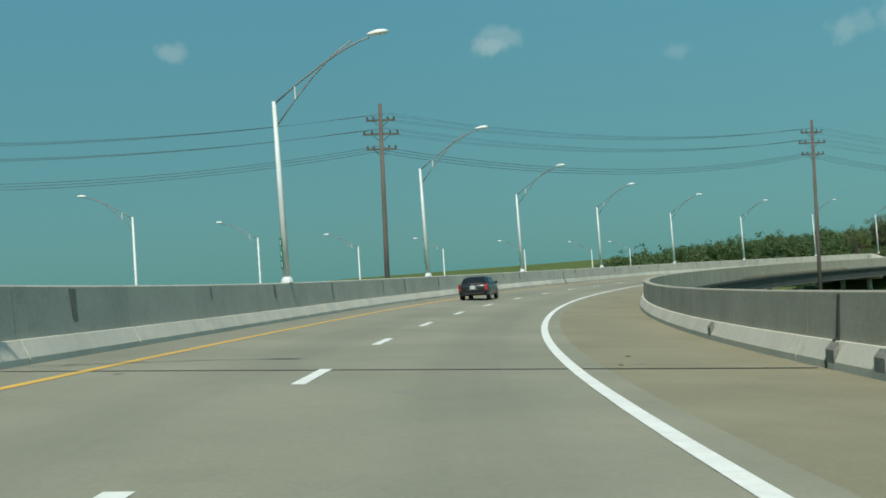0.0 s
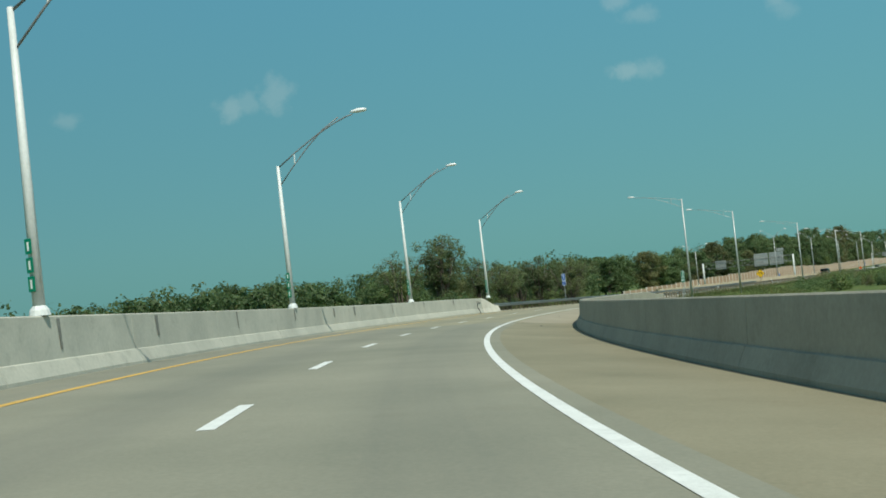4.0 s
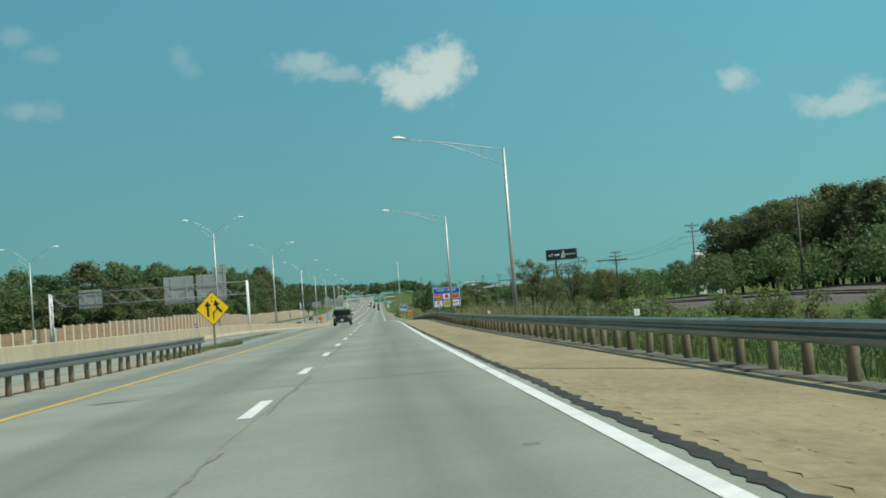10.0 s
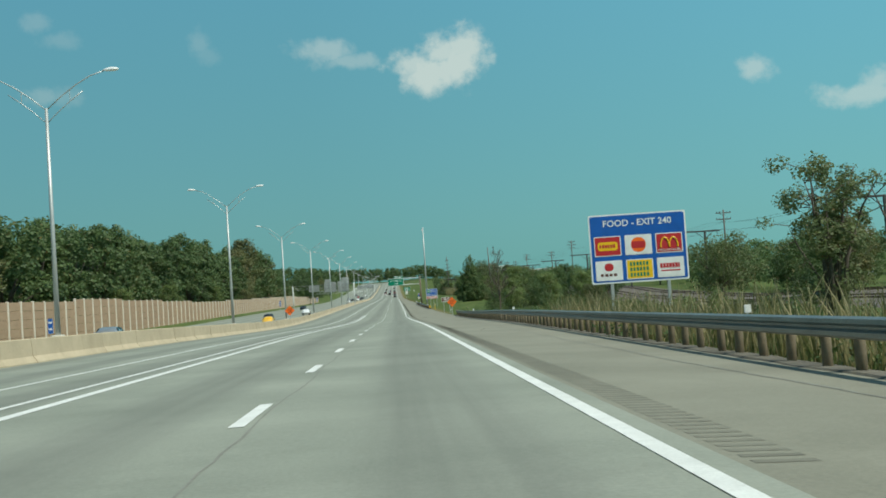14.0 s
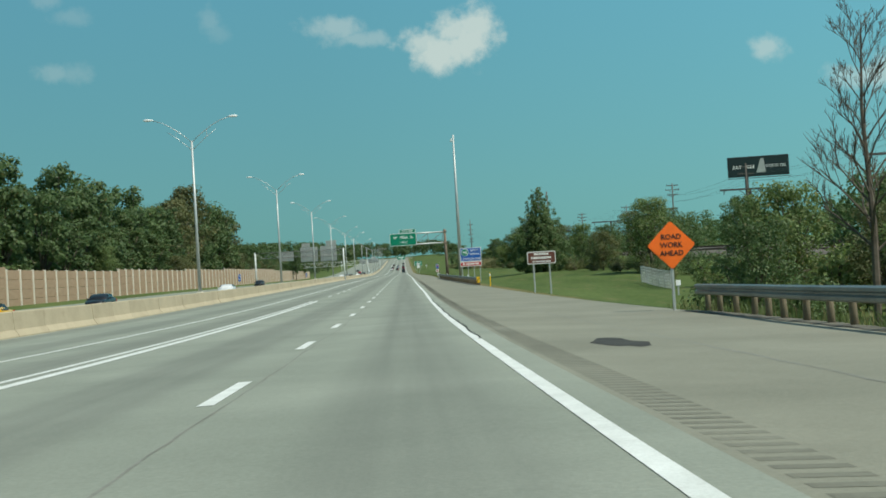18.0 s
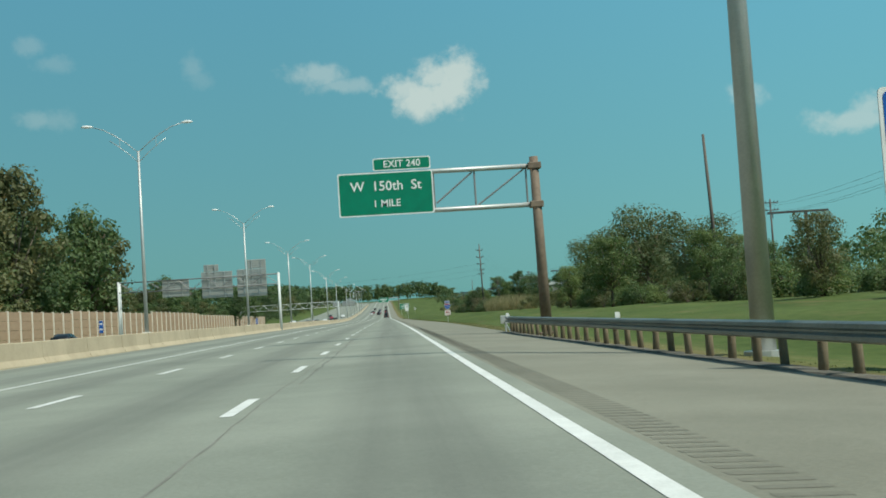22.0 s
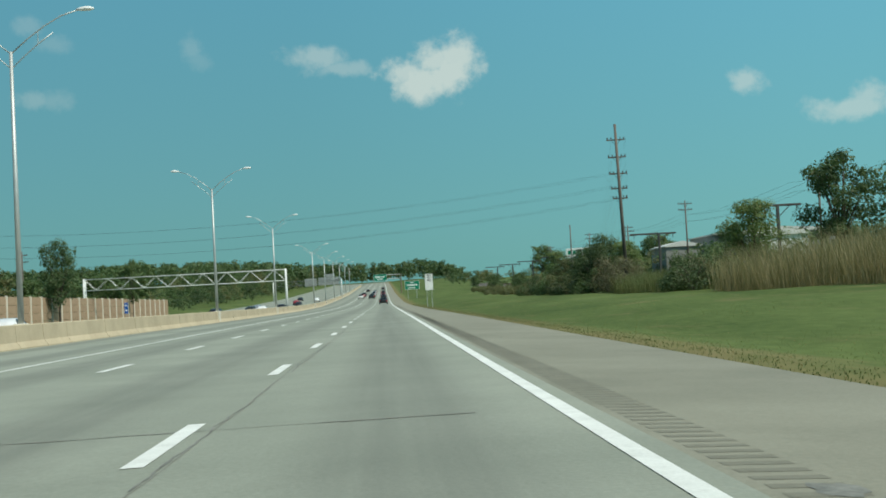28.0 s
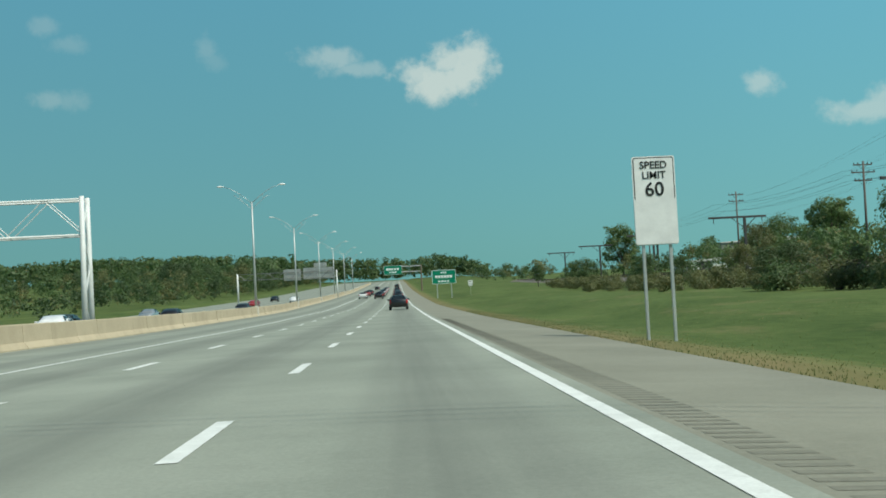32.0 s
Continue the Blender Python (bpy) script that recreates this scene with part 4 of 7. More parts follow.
def head_shape(c, way, size=1.0):
    """A cobra-head lamp housing from c along way."""
    d = Vector(way).normalized()
    side = Vector((-d.y, d.x, 0)).normalized()
    rings = []
    for q, w, h in ((0, 0.05, 0.05), (0.12, 0.10, 0.09), (0.4, 0.17, 0.14), (0.68, 0.16, 0.12), (0.82, 0.07, 0.05)):
        p = Vector(c) + d * q * size
        rings.append([p + side * w * size * math.cos(a) + Vector((0, 0, h * size * (math.sin(a) if math.sin(a) > 0 else 0.55 * math.sin(a)))) for a in (2 * math.pi * k / 10 for k in range(10))])
    return Shape().loft(rings)


def truss_lamp(name, label, base, foot, top, reach, lift, way, tags=False, pole="pole_paint", arm="dark_arm", lean=0.0, group="lamp posts", bar=0.035):
    """A tall tapered pole with a two-bar arm that reaches out along way and lifts by lift."""
    x, y, z = base
    lamp = thing(name, label, "street lamp", group, at=Matrix.Translation((x, y, foot)) @ lean if lean else pose(x, y, foot))
    h = top - foot
    part("pole", Shape().tube([(0, 0, 0), (0, 0, h)], [0.14, 0.075], 10), pole, lamp, smooth=True)
    part("base_plate", Shape().tube([(0, 0, 0), (0, 0, 0.12), (0, 0, 0.22)], [0.24, 0.22, 0.15], 10), pole, lamp)
    d = Vector((way[0], way[1], 0)).normalized()
    tip = d * reach + Vector((0, 0, h + lift))
    up = [d * reach * q + Vector((0, 0, h - 0.1 + lift * (1 - (1 - q) ** 1.35))) for q in (0, 0.25, 0.5, 0.75, 0.92, 1)]
    low = [d * reach * q + Vector((0, 0, h - 1.0 + (lift + 0.86) * (1 - (1 - q / 0.82) ** 1.3))) for q in (0, 0.2, 0.4, 0.6, 0.82)]
    part("upper_arm", Shape().tube(up, bar, 6), arm, lamp, smooth=True)
    part("lower_arm", Shape().tube(low, bar * 0.85, 6), arm, lamp, smooth=True)
    q = 0.22
    part("arm_strut", Shape().tube([d * reach * q + Vector((0, 0, h - 1.0 + (lift + 0.86) * (1 - (1 - q / 0.82) ** 1.3))), d * reach * q + Vector((0, 0, h - 0.1 + lift * (1 - (1 - q) ** 1.35)))], 0.03, 6), pole, lamp)
    part("lamp_head", head_shape(tip - d * 0.1, d + Vector((0, 0, 0.04))), "lamp_white", lamp, "white cobra-head lamp housing", smooth=True)
    if tags:
        for k in range(3):
            part("number_plate", Shape().box((0, -0.15, 1.55 - 0.42 * k), (0.2, 0.02, 0.34), bevel=0.006), "sign_green", lamp, "small green marker plate with plain bars")
            part("bar", Shape().box((0, -0.163, 1.55 - 0.42 * k), (0.05, 0.006, 0.2)), "sign_white", lamp)
    return lamp


def bridge_lamp(s):
    p = road(s, left_face(s) - 0.36, 1.40)
    a = heading(s)
    truss_lamp("bridge_lamp", "white lamp post with an upswept arm on the parapet", p, p.z, p.z + 6.95 + 0.75 * ease(s, -116, -86), 3.95, 2.15, (math.cos(a) * 0.97 + 0.1 * math.sin(a), math.sin(a) * 0.97), tags=True, group="bridge lamps",
               lean=pose(0, 0, 0, 0, 0, 0) @ Matrix.Rotation(radians(-0.8), 4, Vector((-math.sin(a), math.cos(a), 0))))


for s in (-59.8, -85.6, -116, -145.4, -175.3, -205, -234.6, -264, -293.5, -323):
    bridge_lamp(s)
for x, y, top in ((7.4, -29.8, 11.7), (7.4, -2.6, 11.0), (7.4, 50.5, 10.4), (7.35, 100.2, 9.8), (6.95, 151.0, 10.0)):
    z = ground(7.5, y)
    truss_lamp("roadside_lamp", "tall grey lamp post with a long curved arm", (x, y, z), z - 0.2, top, 5.7, 0.9, (-1, -0.03), pole="galvanised", arm="galvanised", group="roadside lamps", bar=0.026)


def twin_lamp(y, x=-16.3 + 0.05, top=11.4):
    z = rise(y) - 0.05
    lamp = thing("twin_lamp", "tall grey lamp post with two raised arms in the median", "street lamp", "median lamps", at=pose(x, y, z))
    h = top - z
    part("pole", Shape().tube([(0, 0, 0.4), (0, 0, h)], [0.15, 0.08], 10), "galvanised", lamp, smooth=True)
    part("base_block", Shape().box((0, 0, 0.58), (0.56, 0.7, 1.16), bevel=0.05), "kerb", lamp, "pale concrete base block")
    for d in (-1, 1):
        arm = [Vector((d * 3.15 * q, 0, h - 0.1 + 1.95 * (1 - (1 - q) ** 1.5))) for q in (0, 0.25, 0.5, 0.75, 1)]
        low = [Vector((d * 3.15 * q, 0, h - 0.8 + 2.2 * (1 - (1 - q) ** 1.4))) for q in (0, 0.2, 0.4, 0.62)]
        part("upper_arm", Shape().tube(arm, 0.032, 6), "galvanised", lamp, smooth=True)
        part("lower_arm", Shape().tube(low, 0.026, 6), "galvanised", lamp, smooth=True)
        part("arm_strut", Shape().tube([low[2], arm[1] * 0.4 + arm[2] * 0.6], 0.02, 5), "galvanised", lamp)
        part("lamp_head", head_shape(arm[-1] - Vector((d * 0.1, 0, 0)), (d, 0, 0.03)), "lamp_white", lamp, "white cobra-head lamp housing", smooth=True)


for y, x, top in ((190, -46, 10.6), (182.6, -20.7, 12.2), (234.7, -18.05, 11.75), (292, -16.95, 11.0), (351.8, -17.2, 10.9), (407.9, -16.9, 10.95), (467.7, -16.5, 11.3), (531, -16.85, 11.8), (594.5, -17.3, 12.1), (653, -16.8, 11.9),
                  (711, -16.8, 12.4), (769.2, -16.2, 11.8), (830.1, -16.2, 12.0), (925, -16.2, 12.6), (978, -16.2, 13.2), (1035, -16.2, 14.2), (1090, -16.2, 15.2), (1150, -16.2, 16.6), (1215, -16.2, 18)):
    twin_lamp(y, x, top)

# lamps of a lower ramp behind the left parapet
for x, y, top in ((54.1, -232.9, 8.6), (28.3, -210.9, 8.1), (4.7, -185.5, 7.7), (-13, -160, 7.5), (-27.4, -132.5, 7.1), (-46, -100, 7.0), (-62, -74, 7.2)):
    truss_lamp("far_ramp_lamp", "white lamp post with an upswept arm on a lower ramp", (x, y, 0), ground(x, y), top, 4.4, 1.9, (-0.85, -0.5), pole="pole_paint", group="lower ramp lamps")
# tall camera mast
mast = thing("camera_mast", "very tall tapered grey steel mast with a camera", "mast", at=pose(8.0, 474.6, ground(8, 474.6)))
part("pole", Shape().tube([(0, 0, 0), (0, 0, 11), (0, 0, 20.6)], [0.27, 0.19, 0.11], 14), "galvanised", mast, smooth=True)
part("base_plate", Shape().tube([(0, 0, -0.05), (0, 0, 0.12)], [0.45, 0.45], 12), "galvanised", mast)
part("camera_dome", Shape().tube([(-0.32, -0.1, 20.0), (-0.32, -0.1, 19.75), (-0.32, -0.1, 19.6)], [0.1, 0.13, 0.05], 8).tube([(0, 0, 20.1), (-0.32, -0.1, 20.05)], 0.03, 6), "lamp_white", mast)

# ---------------------------------------------------------------- signs


def letters(text, x, z, size, mat, parent, y=0.0, centre=True):
    """Flat raised lettering that looks towards -y."""
    c = bpy.data.curves.new("lettering", "FONT")
    c.body, c.size, c.extrude = text, size, 0.004
    c.align_x, c.align_y = ("CENTER" if centre else "LEFT"), "CENTER"
    c.resolution_u = 3
    c.offset = 0.012 * size
    tmp = new("lettering_source", c)
    bpy.context.view_layer.update()
    me = bpy.data.meshes.new_from_object(tmp.evaluated_get(bpy.context.evaluated_depsgraph_get()))
    bpy.data.objects.remove(tmp)
    me.name = "lettering"
    me.materials.clear()
    me.materials.append(MAT[mat])
    ob = new("lettering", me)
    ob.parent = parent
    ob.matrix_basis = pose(x, y - 0.006, z, 90, 0, 0)
    return ob


def plate(x0, x1, z0, z1, y=0.0, thick=0.03, r=0.08):
    """A sign board with rounded corners, its face at y."""
    pts = []
    for cx, cz, a0 in ((x1 - r, z1 - r, 0), (x0 + r, z1 - r, 90), (x0 + r, z0 + r, 180), (x1 - r, z0 + r, 270)):
        pts += [(cx + r * math.cos(radians(a0 + k * 30)), cz + r * math.sin(radians(a0 + k * 30))) for k in range(4)]
    return Shape().loft([[(a, y, b) for a, b in pts], [(a, y + thick, b) for a, b in pts]])


def board(parent, x0, x1, z0, z1, mat, border="sign_white", y=0.0, edge=0.07, name="panel"):
    b = part(name, plate(x0, x1, z0, z1, y), border, parent)
    part("face", plate(x0 + edge, x1 - edge, z0 + edge, z1 - edge, y - 0.006, 0.008), mat, parent)
    return b


def bars(parent, x0, x1, z, h, mat, n=6, y=-0.012, seed=0):
    """Unreadable writing: plain bars of its size."""
    r, x = random.Random(seed), x0
    step = (x1 - x0) / n
    for i in range(n):
        w = step * r.uniform(0.55, 0.85)
        part("writing_bar", Shape().box((x + w / 2, y, z), (w, 0.006, h)), mat, parent)
        x += step


def legs(parent, xs, z0, z1, mat="galvanised", r=0.06, y=0.08):
    for x in xs:
        part("post", Shape().box((x, y, (z0 + z1) / 2), (r * 2, r * 2, z1 - z0), bevel=0.01), mat, parent)


g = ground
# blue logo sign
food = thing("food_exit_sign", "large blue FOOD EXIT 240 sign with six logo panels", "road sign", at=pose(11.0, 226.5, 0, 0, 0, -4))
board(food, -2.25, 2.25, 0.62, 3.82, "sign_blue")
letters("FOOD - EXIT 240", 0, 3.38, 0.42, "sign_white", food, -0.008)
for i, (bx, bz, back, front) in enumerate(((-1.42, 2.35, "sign_red", "sign_yellow"), (0, 2.35, "sign_white", "sign_red"), (1.42, 2.35, "sign_red", "sign_yellow"),
                                           (-1.42, 1.22, "sign_white", "sign_red"), (0, 1.22, "sign_yellow", "sign_green"), (1.42, 1.22, "sign_white", "sign_red"))):
    logo = part("logo_panel", plate(bx - 0.62, bx + 0.62, bz - 0.46, bz + 0.46, -0.016, 0.012, 0.05), "sign_white", food)
    part("logo_ground", plate(bx - 0.58, bx + 0.58, bz - 0.42, bz + 0.42, -0.021, 0.006, 0.04), back, logo)
    if i == 0:
        part("logo_shape", plate(bx - 0.46, bx + 0.46, bz - 0.2, bz + 0.2, -0.026, 0.006, 0.12), front, logo)
        bars(logo, bx - 0.38, bx + 0.38, bz, 0.15, "sign_red", 6, -0.03, 1)
    elif i == 1:
        part("logo_shape", plate(bx - 0.34, bx + 0.34, bz - 0.34, bz + 0.34, -0.026, 0.006, 0.3), "sign_orange", logo)
        part("logo_shape", plate(bx - 0.31, bx + 0.31, bz - 0.16, bz + 0.16, -0.03, 0.006, 0.05), front, logo)
    elif i == 2:
        for d in (-0.2, 0.2):
            arch = [(bx + d + 0.2 * math.cos(a), -0.026, bz - 0.2 + 0.45 * math.sin(a)) for a in (math.pi * k / 8 for k in range(9))]
            part("logo_shape", Shape().tube(arch, 0.035, 6), front, logo)
        letters("OPEN 24 HOURS", bx, bz - 0.33, 0.14, "sign_white", logo, -0.022)
    elif i == 3:
        part("logo_shape", plate(bx - 0.2, bx + 0.2, bz - 0.02, bz + 0.34, -0.026, 0.006, 0.15), front, logo)
        bars(logo, bx - 0.4, bx + 0.4, bz - 0.2, 0.12, "sign_brown", 4, -0.026, 3)
    elif i == 4:
        for k in range(3):
            bars(logo, bx - 0.45, bx + 0.45, bz + 0.25 - 0.25 * k, 0.17, "sign_green", 6, -0.026, 4)
    else:
        bars(logo, bx - 0.48, bx + 0.48, bz + 0.08, 0.22, "sign_red", 7, -0.026, 5)
        part("logo_shape", plate(bx - 0.45, bx + 0.45, bz - 0.18, bz - 0.12, -0.026, 0.006, 0.02), front, logo)
legs(food, (-1.32, 1.3), g(11, 226.5) - 0.3, 3.6, "galvanised", 0.07)

# safety patrol sign
s1 = thing("safety_patrol_sign", "blue SAFETY PATROL COVERAGE AREA sign above a red plate", "road sign", at=pose(9.03, 467, 0))
board(s1, -1.43, 1.43, 0.14, 1.97, "sign_blue")
part("emblem", plate(-1.25, -0.25, 0.85, 1.85, -0.012, 0.008, 0.48), "sign_white", s1)
part("emblem_ring", plate(-1.19, -0.31, 0.91, 1.79, -0.018, 0.008, 0.42), "sign_green", s1)
part("emblem_shape", Shape().box((-0.75, -0.022, 1.33), (0.5, 0.008, 0.14), Matrix.Rotation(0.5, 3, "Y")).box((-0.62, -0.022, 1.42), (0.3, 0.008, 0.1), Matrix.Rotation(-0.6, 3, "Y")), "sign_white", s1)
for text, x, z, h in (("SAFETY", 0.55, 1.58, 0.36), ("PATROL", 0.55, 1.1, 0.36), ("COVERAGE AREA", 0, 0.48, 0.34)):
    letters(text, x, z, h, "sign_white", s1, -0.008)
board(s1, -1.43, 1.43, -0.52, 0.1, "sign_red")
part("logo_shape", Shape().tube([(-0.95, -0.012, -0.2), (-0.95, -0.02, -0.2)], 0.16, 12), "sign_white", s1)
bars(s1, -0.65, 1.15, -0.2, 0.26, "sign_white", 8, -0.012, 8)
legs(s1, (-1.2, -0.4, 0.4, 1.2), g(9, 467) - 0.3, 1.8, "galvanised", 0.05)

# brown memorial sign, names as bars
s2 = thing("memorial_sign", "brown roadside sign with white writing on two posts", "road sign", at=pose(9.2, 389, 0))
board(s2, -0.95, 0.95, -0.95, -0.12, "sign_brown", edge=0.05)
for k, (a, b, z, h, n) in enumerate(((-0.5, 0.5, -0.29, 0.13, 9), (-0.68, 0.68, -0.54, 0.15, 10), (-0.62, 0.62, -0.79, 0.09, 14))):
    bars(s2, a, b, z, h, "sign_white", n, -0.012, 20 + k)
legs(s2, (-0.55, 0.52), g(9.2, 389) - 0.3, -0.2, "galvanised", 0.05)


def diamond(name, label, cat, x, y, zc, r, mat, text=(), leg=None, tilt=0.0, border="sign_black"):
    d = thing(name, label, cat, "diamond signs", at=pose(x, y, zc, 0, 0, tilt))
    turn = Matrix.Rotation(radians(45), 4, "Y")
    q = r / math.sqrt(2)
    for nm, size, yy, m in (("panel", q, 0.0, border), ("face", q * 0.95, -0.006, mat)):
        sh = plate(-size, size, -size, size, yy, 0.012, 0.07)
        sh.v = [tuple(turn @ Vector(p)) for p in sh.v]
        part(nm, sh, m, d)
    for t, z, h in text:
        letters(t, 0, z, h, "sign_black", d, -0.008)
    return d


d1 = diamond("road_work_sign", "orange diamond ROAD WORK AHEAD sign on a short stand", "road sign", 8.1, 346.8, -0.72, 0.74, "sign_orange", (("ROAD", 0.25, 0.22), ("WORK", 0.0, 0.22), ("AHEAD", -0.25, 0.22)), border="sign_orange")
legs(d1, (0,), g(8.1, 346.8) + 0.5, 0.2, "galvanised", 0.04)
d2 = diamond("road_work_sign", "orange diamond ROAD WORK AHEAD sign on the median barrier", "road sign", -16.2, 347.2, -0.42, 0.74, "sign_orange", (("ROAD", 0.25, 0.22), ("WORK", 0.0, 0.22), ("AHEAD", -0.25, 0.22)), border="sign_orange")
legs(d2, (0,), -1.35, 0.0, "galvanised", 0.04)
d3 = diamond("merge_sign", "yellow diamond sign with two black merging arrows", "road sign", -9.9, 101.3, 1.85, 0.98, "sign_yellow")
part("arrow", Shape().box((-0.27, -0.012, -0.14), (0.13, 0.008, 0.62)).add([(-0.47, -0.016, 0.14), (-0.07, -0.016, 0.14), (-0.27, -0.016, 0.44)], [(0, 1, 2)]), "sign_black", d3, "black straight arrow")
part("arrow", Shape().box((0.40, -0.012, -0.10), (0.13, 0.008, 0.34), Matrix.Rotation(-0.75, 3, "Y")).box((0.245, -0.012, 0.12), (0.13, 0.008, 0.24), Matrix.Rotation(-0.25, 3, "Y")).add([(0.02, -0.016, 0.16), (0.42, -0.016, 0.22), (0.17, -0.016, 0.48)], [(0, 1, 2)]), "sign_black", d3, "black merging arrow")
part("lane_mark", Shape().box((0.03, -0.012, -0.42), (0.06, 0.008, 0.44)).box((0.14, -0.012, -0.15), (0.06, 0.008, 0.3), Matrix.Rotation(0.75, 3, "Y")).box((-0.02, -0.012, 0.42), (0.05, 0.008, 0.12)).box((-0.02, -0.012, 0.64), (0.05, 0.008, 0.12)), "sign_black", d3, "black lane lines of the sign")
legs(d3, (0,), g(-9.9, 101) - 2.1, 0.2, "post", 0.06)

# speed limit sign
s3 = thing("speed_limit_sign", "white SPEED LIMIT 60 sign above a blank plate", "road sign", at=pose(6.5, 825, 0, 0, 0, 0))
part("panel", plate(-0.57, 0.57, 1.52, 3.86, 0, 0.02, 0.06), "sign_white", s3)
part("border", plate(-0.54, 0.54, 2.72, 3.83, -0.004, 0.004, 0.06), "sign_black", s3)
part("face", plate(-0.515, 0.515, 2.70, 3.805, -0.008, 0.006, 0.05), "sign_white", s3)
part("cover_plate", plate(-0.56, 0.56, 1.54, 2.70, -0.01, 0.01, 0.05), "sign_white", s3, "blank white cover plate")
for text, z, h in (("SPEED", 3.62, 0.27), ("LIMIT", 3.35, 0.27), ("60", 2.97, 0.52)):
    letters(text, 0, z, h, "sign_black", s3, -0.01)
legs(s3, (-0.36, 0.36), g(6.5, 825) - 0.3, 3.4, "galvanised", 0.04)

# mile marker, route shield, small blue signs
s4 = thing("mile_marker", "tall narrow green MILE 239 marker sign", "road sign", at=pose(7.25, -33, 0, 0, 3, 3))
board(s4, -0.19, 0.19, 1.88, 3.24, "sign_green", edge=0.02)
for text, z, h in (("MILE", 3.1, 0.17), ("2", 2.8, 0.4), ("3", 2.45, 0.4), ("9", 2.1, 0.4)):
    letters(text, 0, z, h, "sign_white", s4, -0.008)
legs(s4, (-0.07, 0.09), g(8, -33) - 0.2, 3.0, "galvanised", 0.025)
s5 = thing("route_sign", "route shield with NORTH plate above a no-trucks sign", "road sign", at=pose(9.0, 623, 0))
z0 = g(9, 623)
board(s5, -0.38, 0.38, z0 + 2.75, z0 + 3.1, "sign_blue", edge=0.03)
letters("NORTH", 0, z0 + 2.92, 0.2, "sign_white", s5, -0.008)
shield = [(-0.4, 2.68), (0.4, 2.68), (0.46, 2.35), (0.3, 1.98), (0, 1.82), (-0.3, 1.98), (-0.46, 2.35)]
for k, (mat, y) in enumerate((("sign_white", 0.0), ("sign_blue", -0.006))):
    q = 1 - 0.08 * k
    part("shield" if k == 0 else "face", Shape().loft([[(a * q, y, z0 + 2.25 + (b - 2.25) * q) for a, b in reversed(shield)], [(a * q, y + 0.01, z0 + 2.25 + (b - 2.25) * q) for a, b in reversed(shield)]]), mat, s5)
part("band", Shape().box((0, -0.012, z0 + 2.58), (0.78, 0.008, 0.12)), "sign_red", s5)
letters("71", 0, z0 + 2.26, 0.42, "sign_white", s5, -0.014)
board(s5, -0.45, 0.45, z0 + 0.9, z0 + 1.75, "sign_white", "sign_black", edge=0.02)
ring = [(0.3 * math.cos(a), -0.012, z0 + 1.32 + 0.3 * math.sin(a)) for a in (2 * math.pi * k / 16 for k in range(17))]
part("ban_ring", Shape().tube(ring, 0.03, 5).tube([(-0.2, -0.012, z0 + 1.52), (0.2, -0.012, z0 + 1.12)], 0.025, 5), "sign_red", s5)
part("truck_shape", Shape().box((-0.03, -0.009, z0 + 1.34), (0.3, 0.006, 0.16)).box((0.16, -0.009, z0 + 1.3), (0.08, 0.006, 0.1)), "sign_black", s5)
legs(s5, (0,), z0 - 0.3, z0 + 2.7, "galvanised", 0.04)


def small_sign(x, y, z, mat, label, w=0.5, h=0.7, ground_z=None, n=2):
    s = thing("small_sign", label, "road sign", "small signs", at=pose(x, y, 0))
    board(s, -w / 2, w / 2, z - h, z, mat, edge=0.02)
    for k in range(n):
        bars(s, -w * 0.35, w * 0.35, z - h * (k + 0.6) / (n + 0.3), h * 0.14, "sign_white" if mat != "sign_white" else "sign_black", 3, -0.012, k)
    legs(s, (0,), (g(x, y) if ground_z is None else ground_z) - 0.3, z - 0.1, "galvanised", 0.03)


s6 = thing("reference_sign", "narrow blue reference sign reading N 239 0", "road sign", at=pose(-8.8, -28.5, 0))
board(s6, -0.23, 0.23, 2.95, 4.42, "sign_blue", edge=0.025)
for text, z, h in (("N", 4.2, 0.3), ("239", 3.52, 0.26), ("0", 3.13, 0.28)):
    letters(text, 0, z, h, "sign_white", s6, -0.012)
part("symbol", Shape().tube([(-0.1, -0.012, 3.86), (-0.1, -0.012, 3.92), (0, -0.012, 3.97), (0.1, -0.012, 3.92), (0.1, -0.012, 3.86)], 0.018, 5).tube([(0, -0.012, 3.72), (0, -0.012, 3.97)], 0.02, 5), "sign_white", s6)
legs(s6, (0,), g(-8.8, -28.5) - 0.3, 4.3, "galvanised", 0.03)
for x, y in ((-46.5, 330), (-46.5, 640), (-47, 870)):
    small_sign(x, y, rise(y) + 3.3, "sign_blue", "small blue sign on a post before the noise wall", 0.7, 2.0)
small_sign(14, 1020, rise(1020) + 3.0, "sign_white", "small white roadside sign", 0.8, 1.0)

# cantilever gantry with the exit sign
c1 = thing("exit_sign_gantry", "rusty cantilever gantry with a green W 150th St sign", "sign gantry", at=pose(0.05, 502.6, 0))
z0 = g(7.1, 503.5)
part("column", Shape().tube([(7.1, 0, z0 - 0.3), (7.0, 0, 6.0)], [0.26, 0.2], 14), "rusty", c1, "rusty round steel column", smooth=True)
part("base_plate", Shape().box((7.1, 0, z0 + 0.05), (0.8, 0.8, 0.1), bevel=0.02), "rusty", c1)
for z in (5.58, 3.78):
    part("beam", Shape().tube([(7.0, -0.02, z), (-1.95, -0.02, z)], 0.115, 10), "galvanised", c1, smooth=True)
    part("collar", Shape().box((7.0, 0, z), (0.62, 0.5, 0.3), bevel=0.03), "rusty", c1)
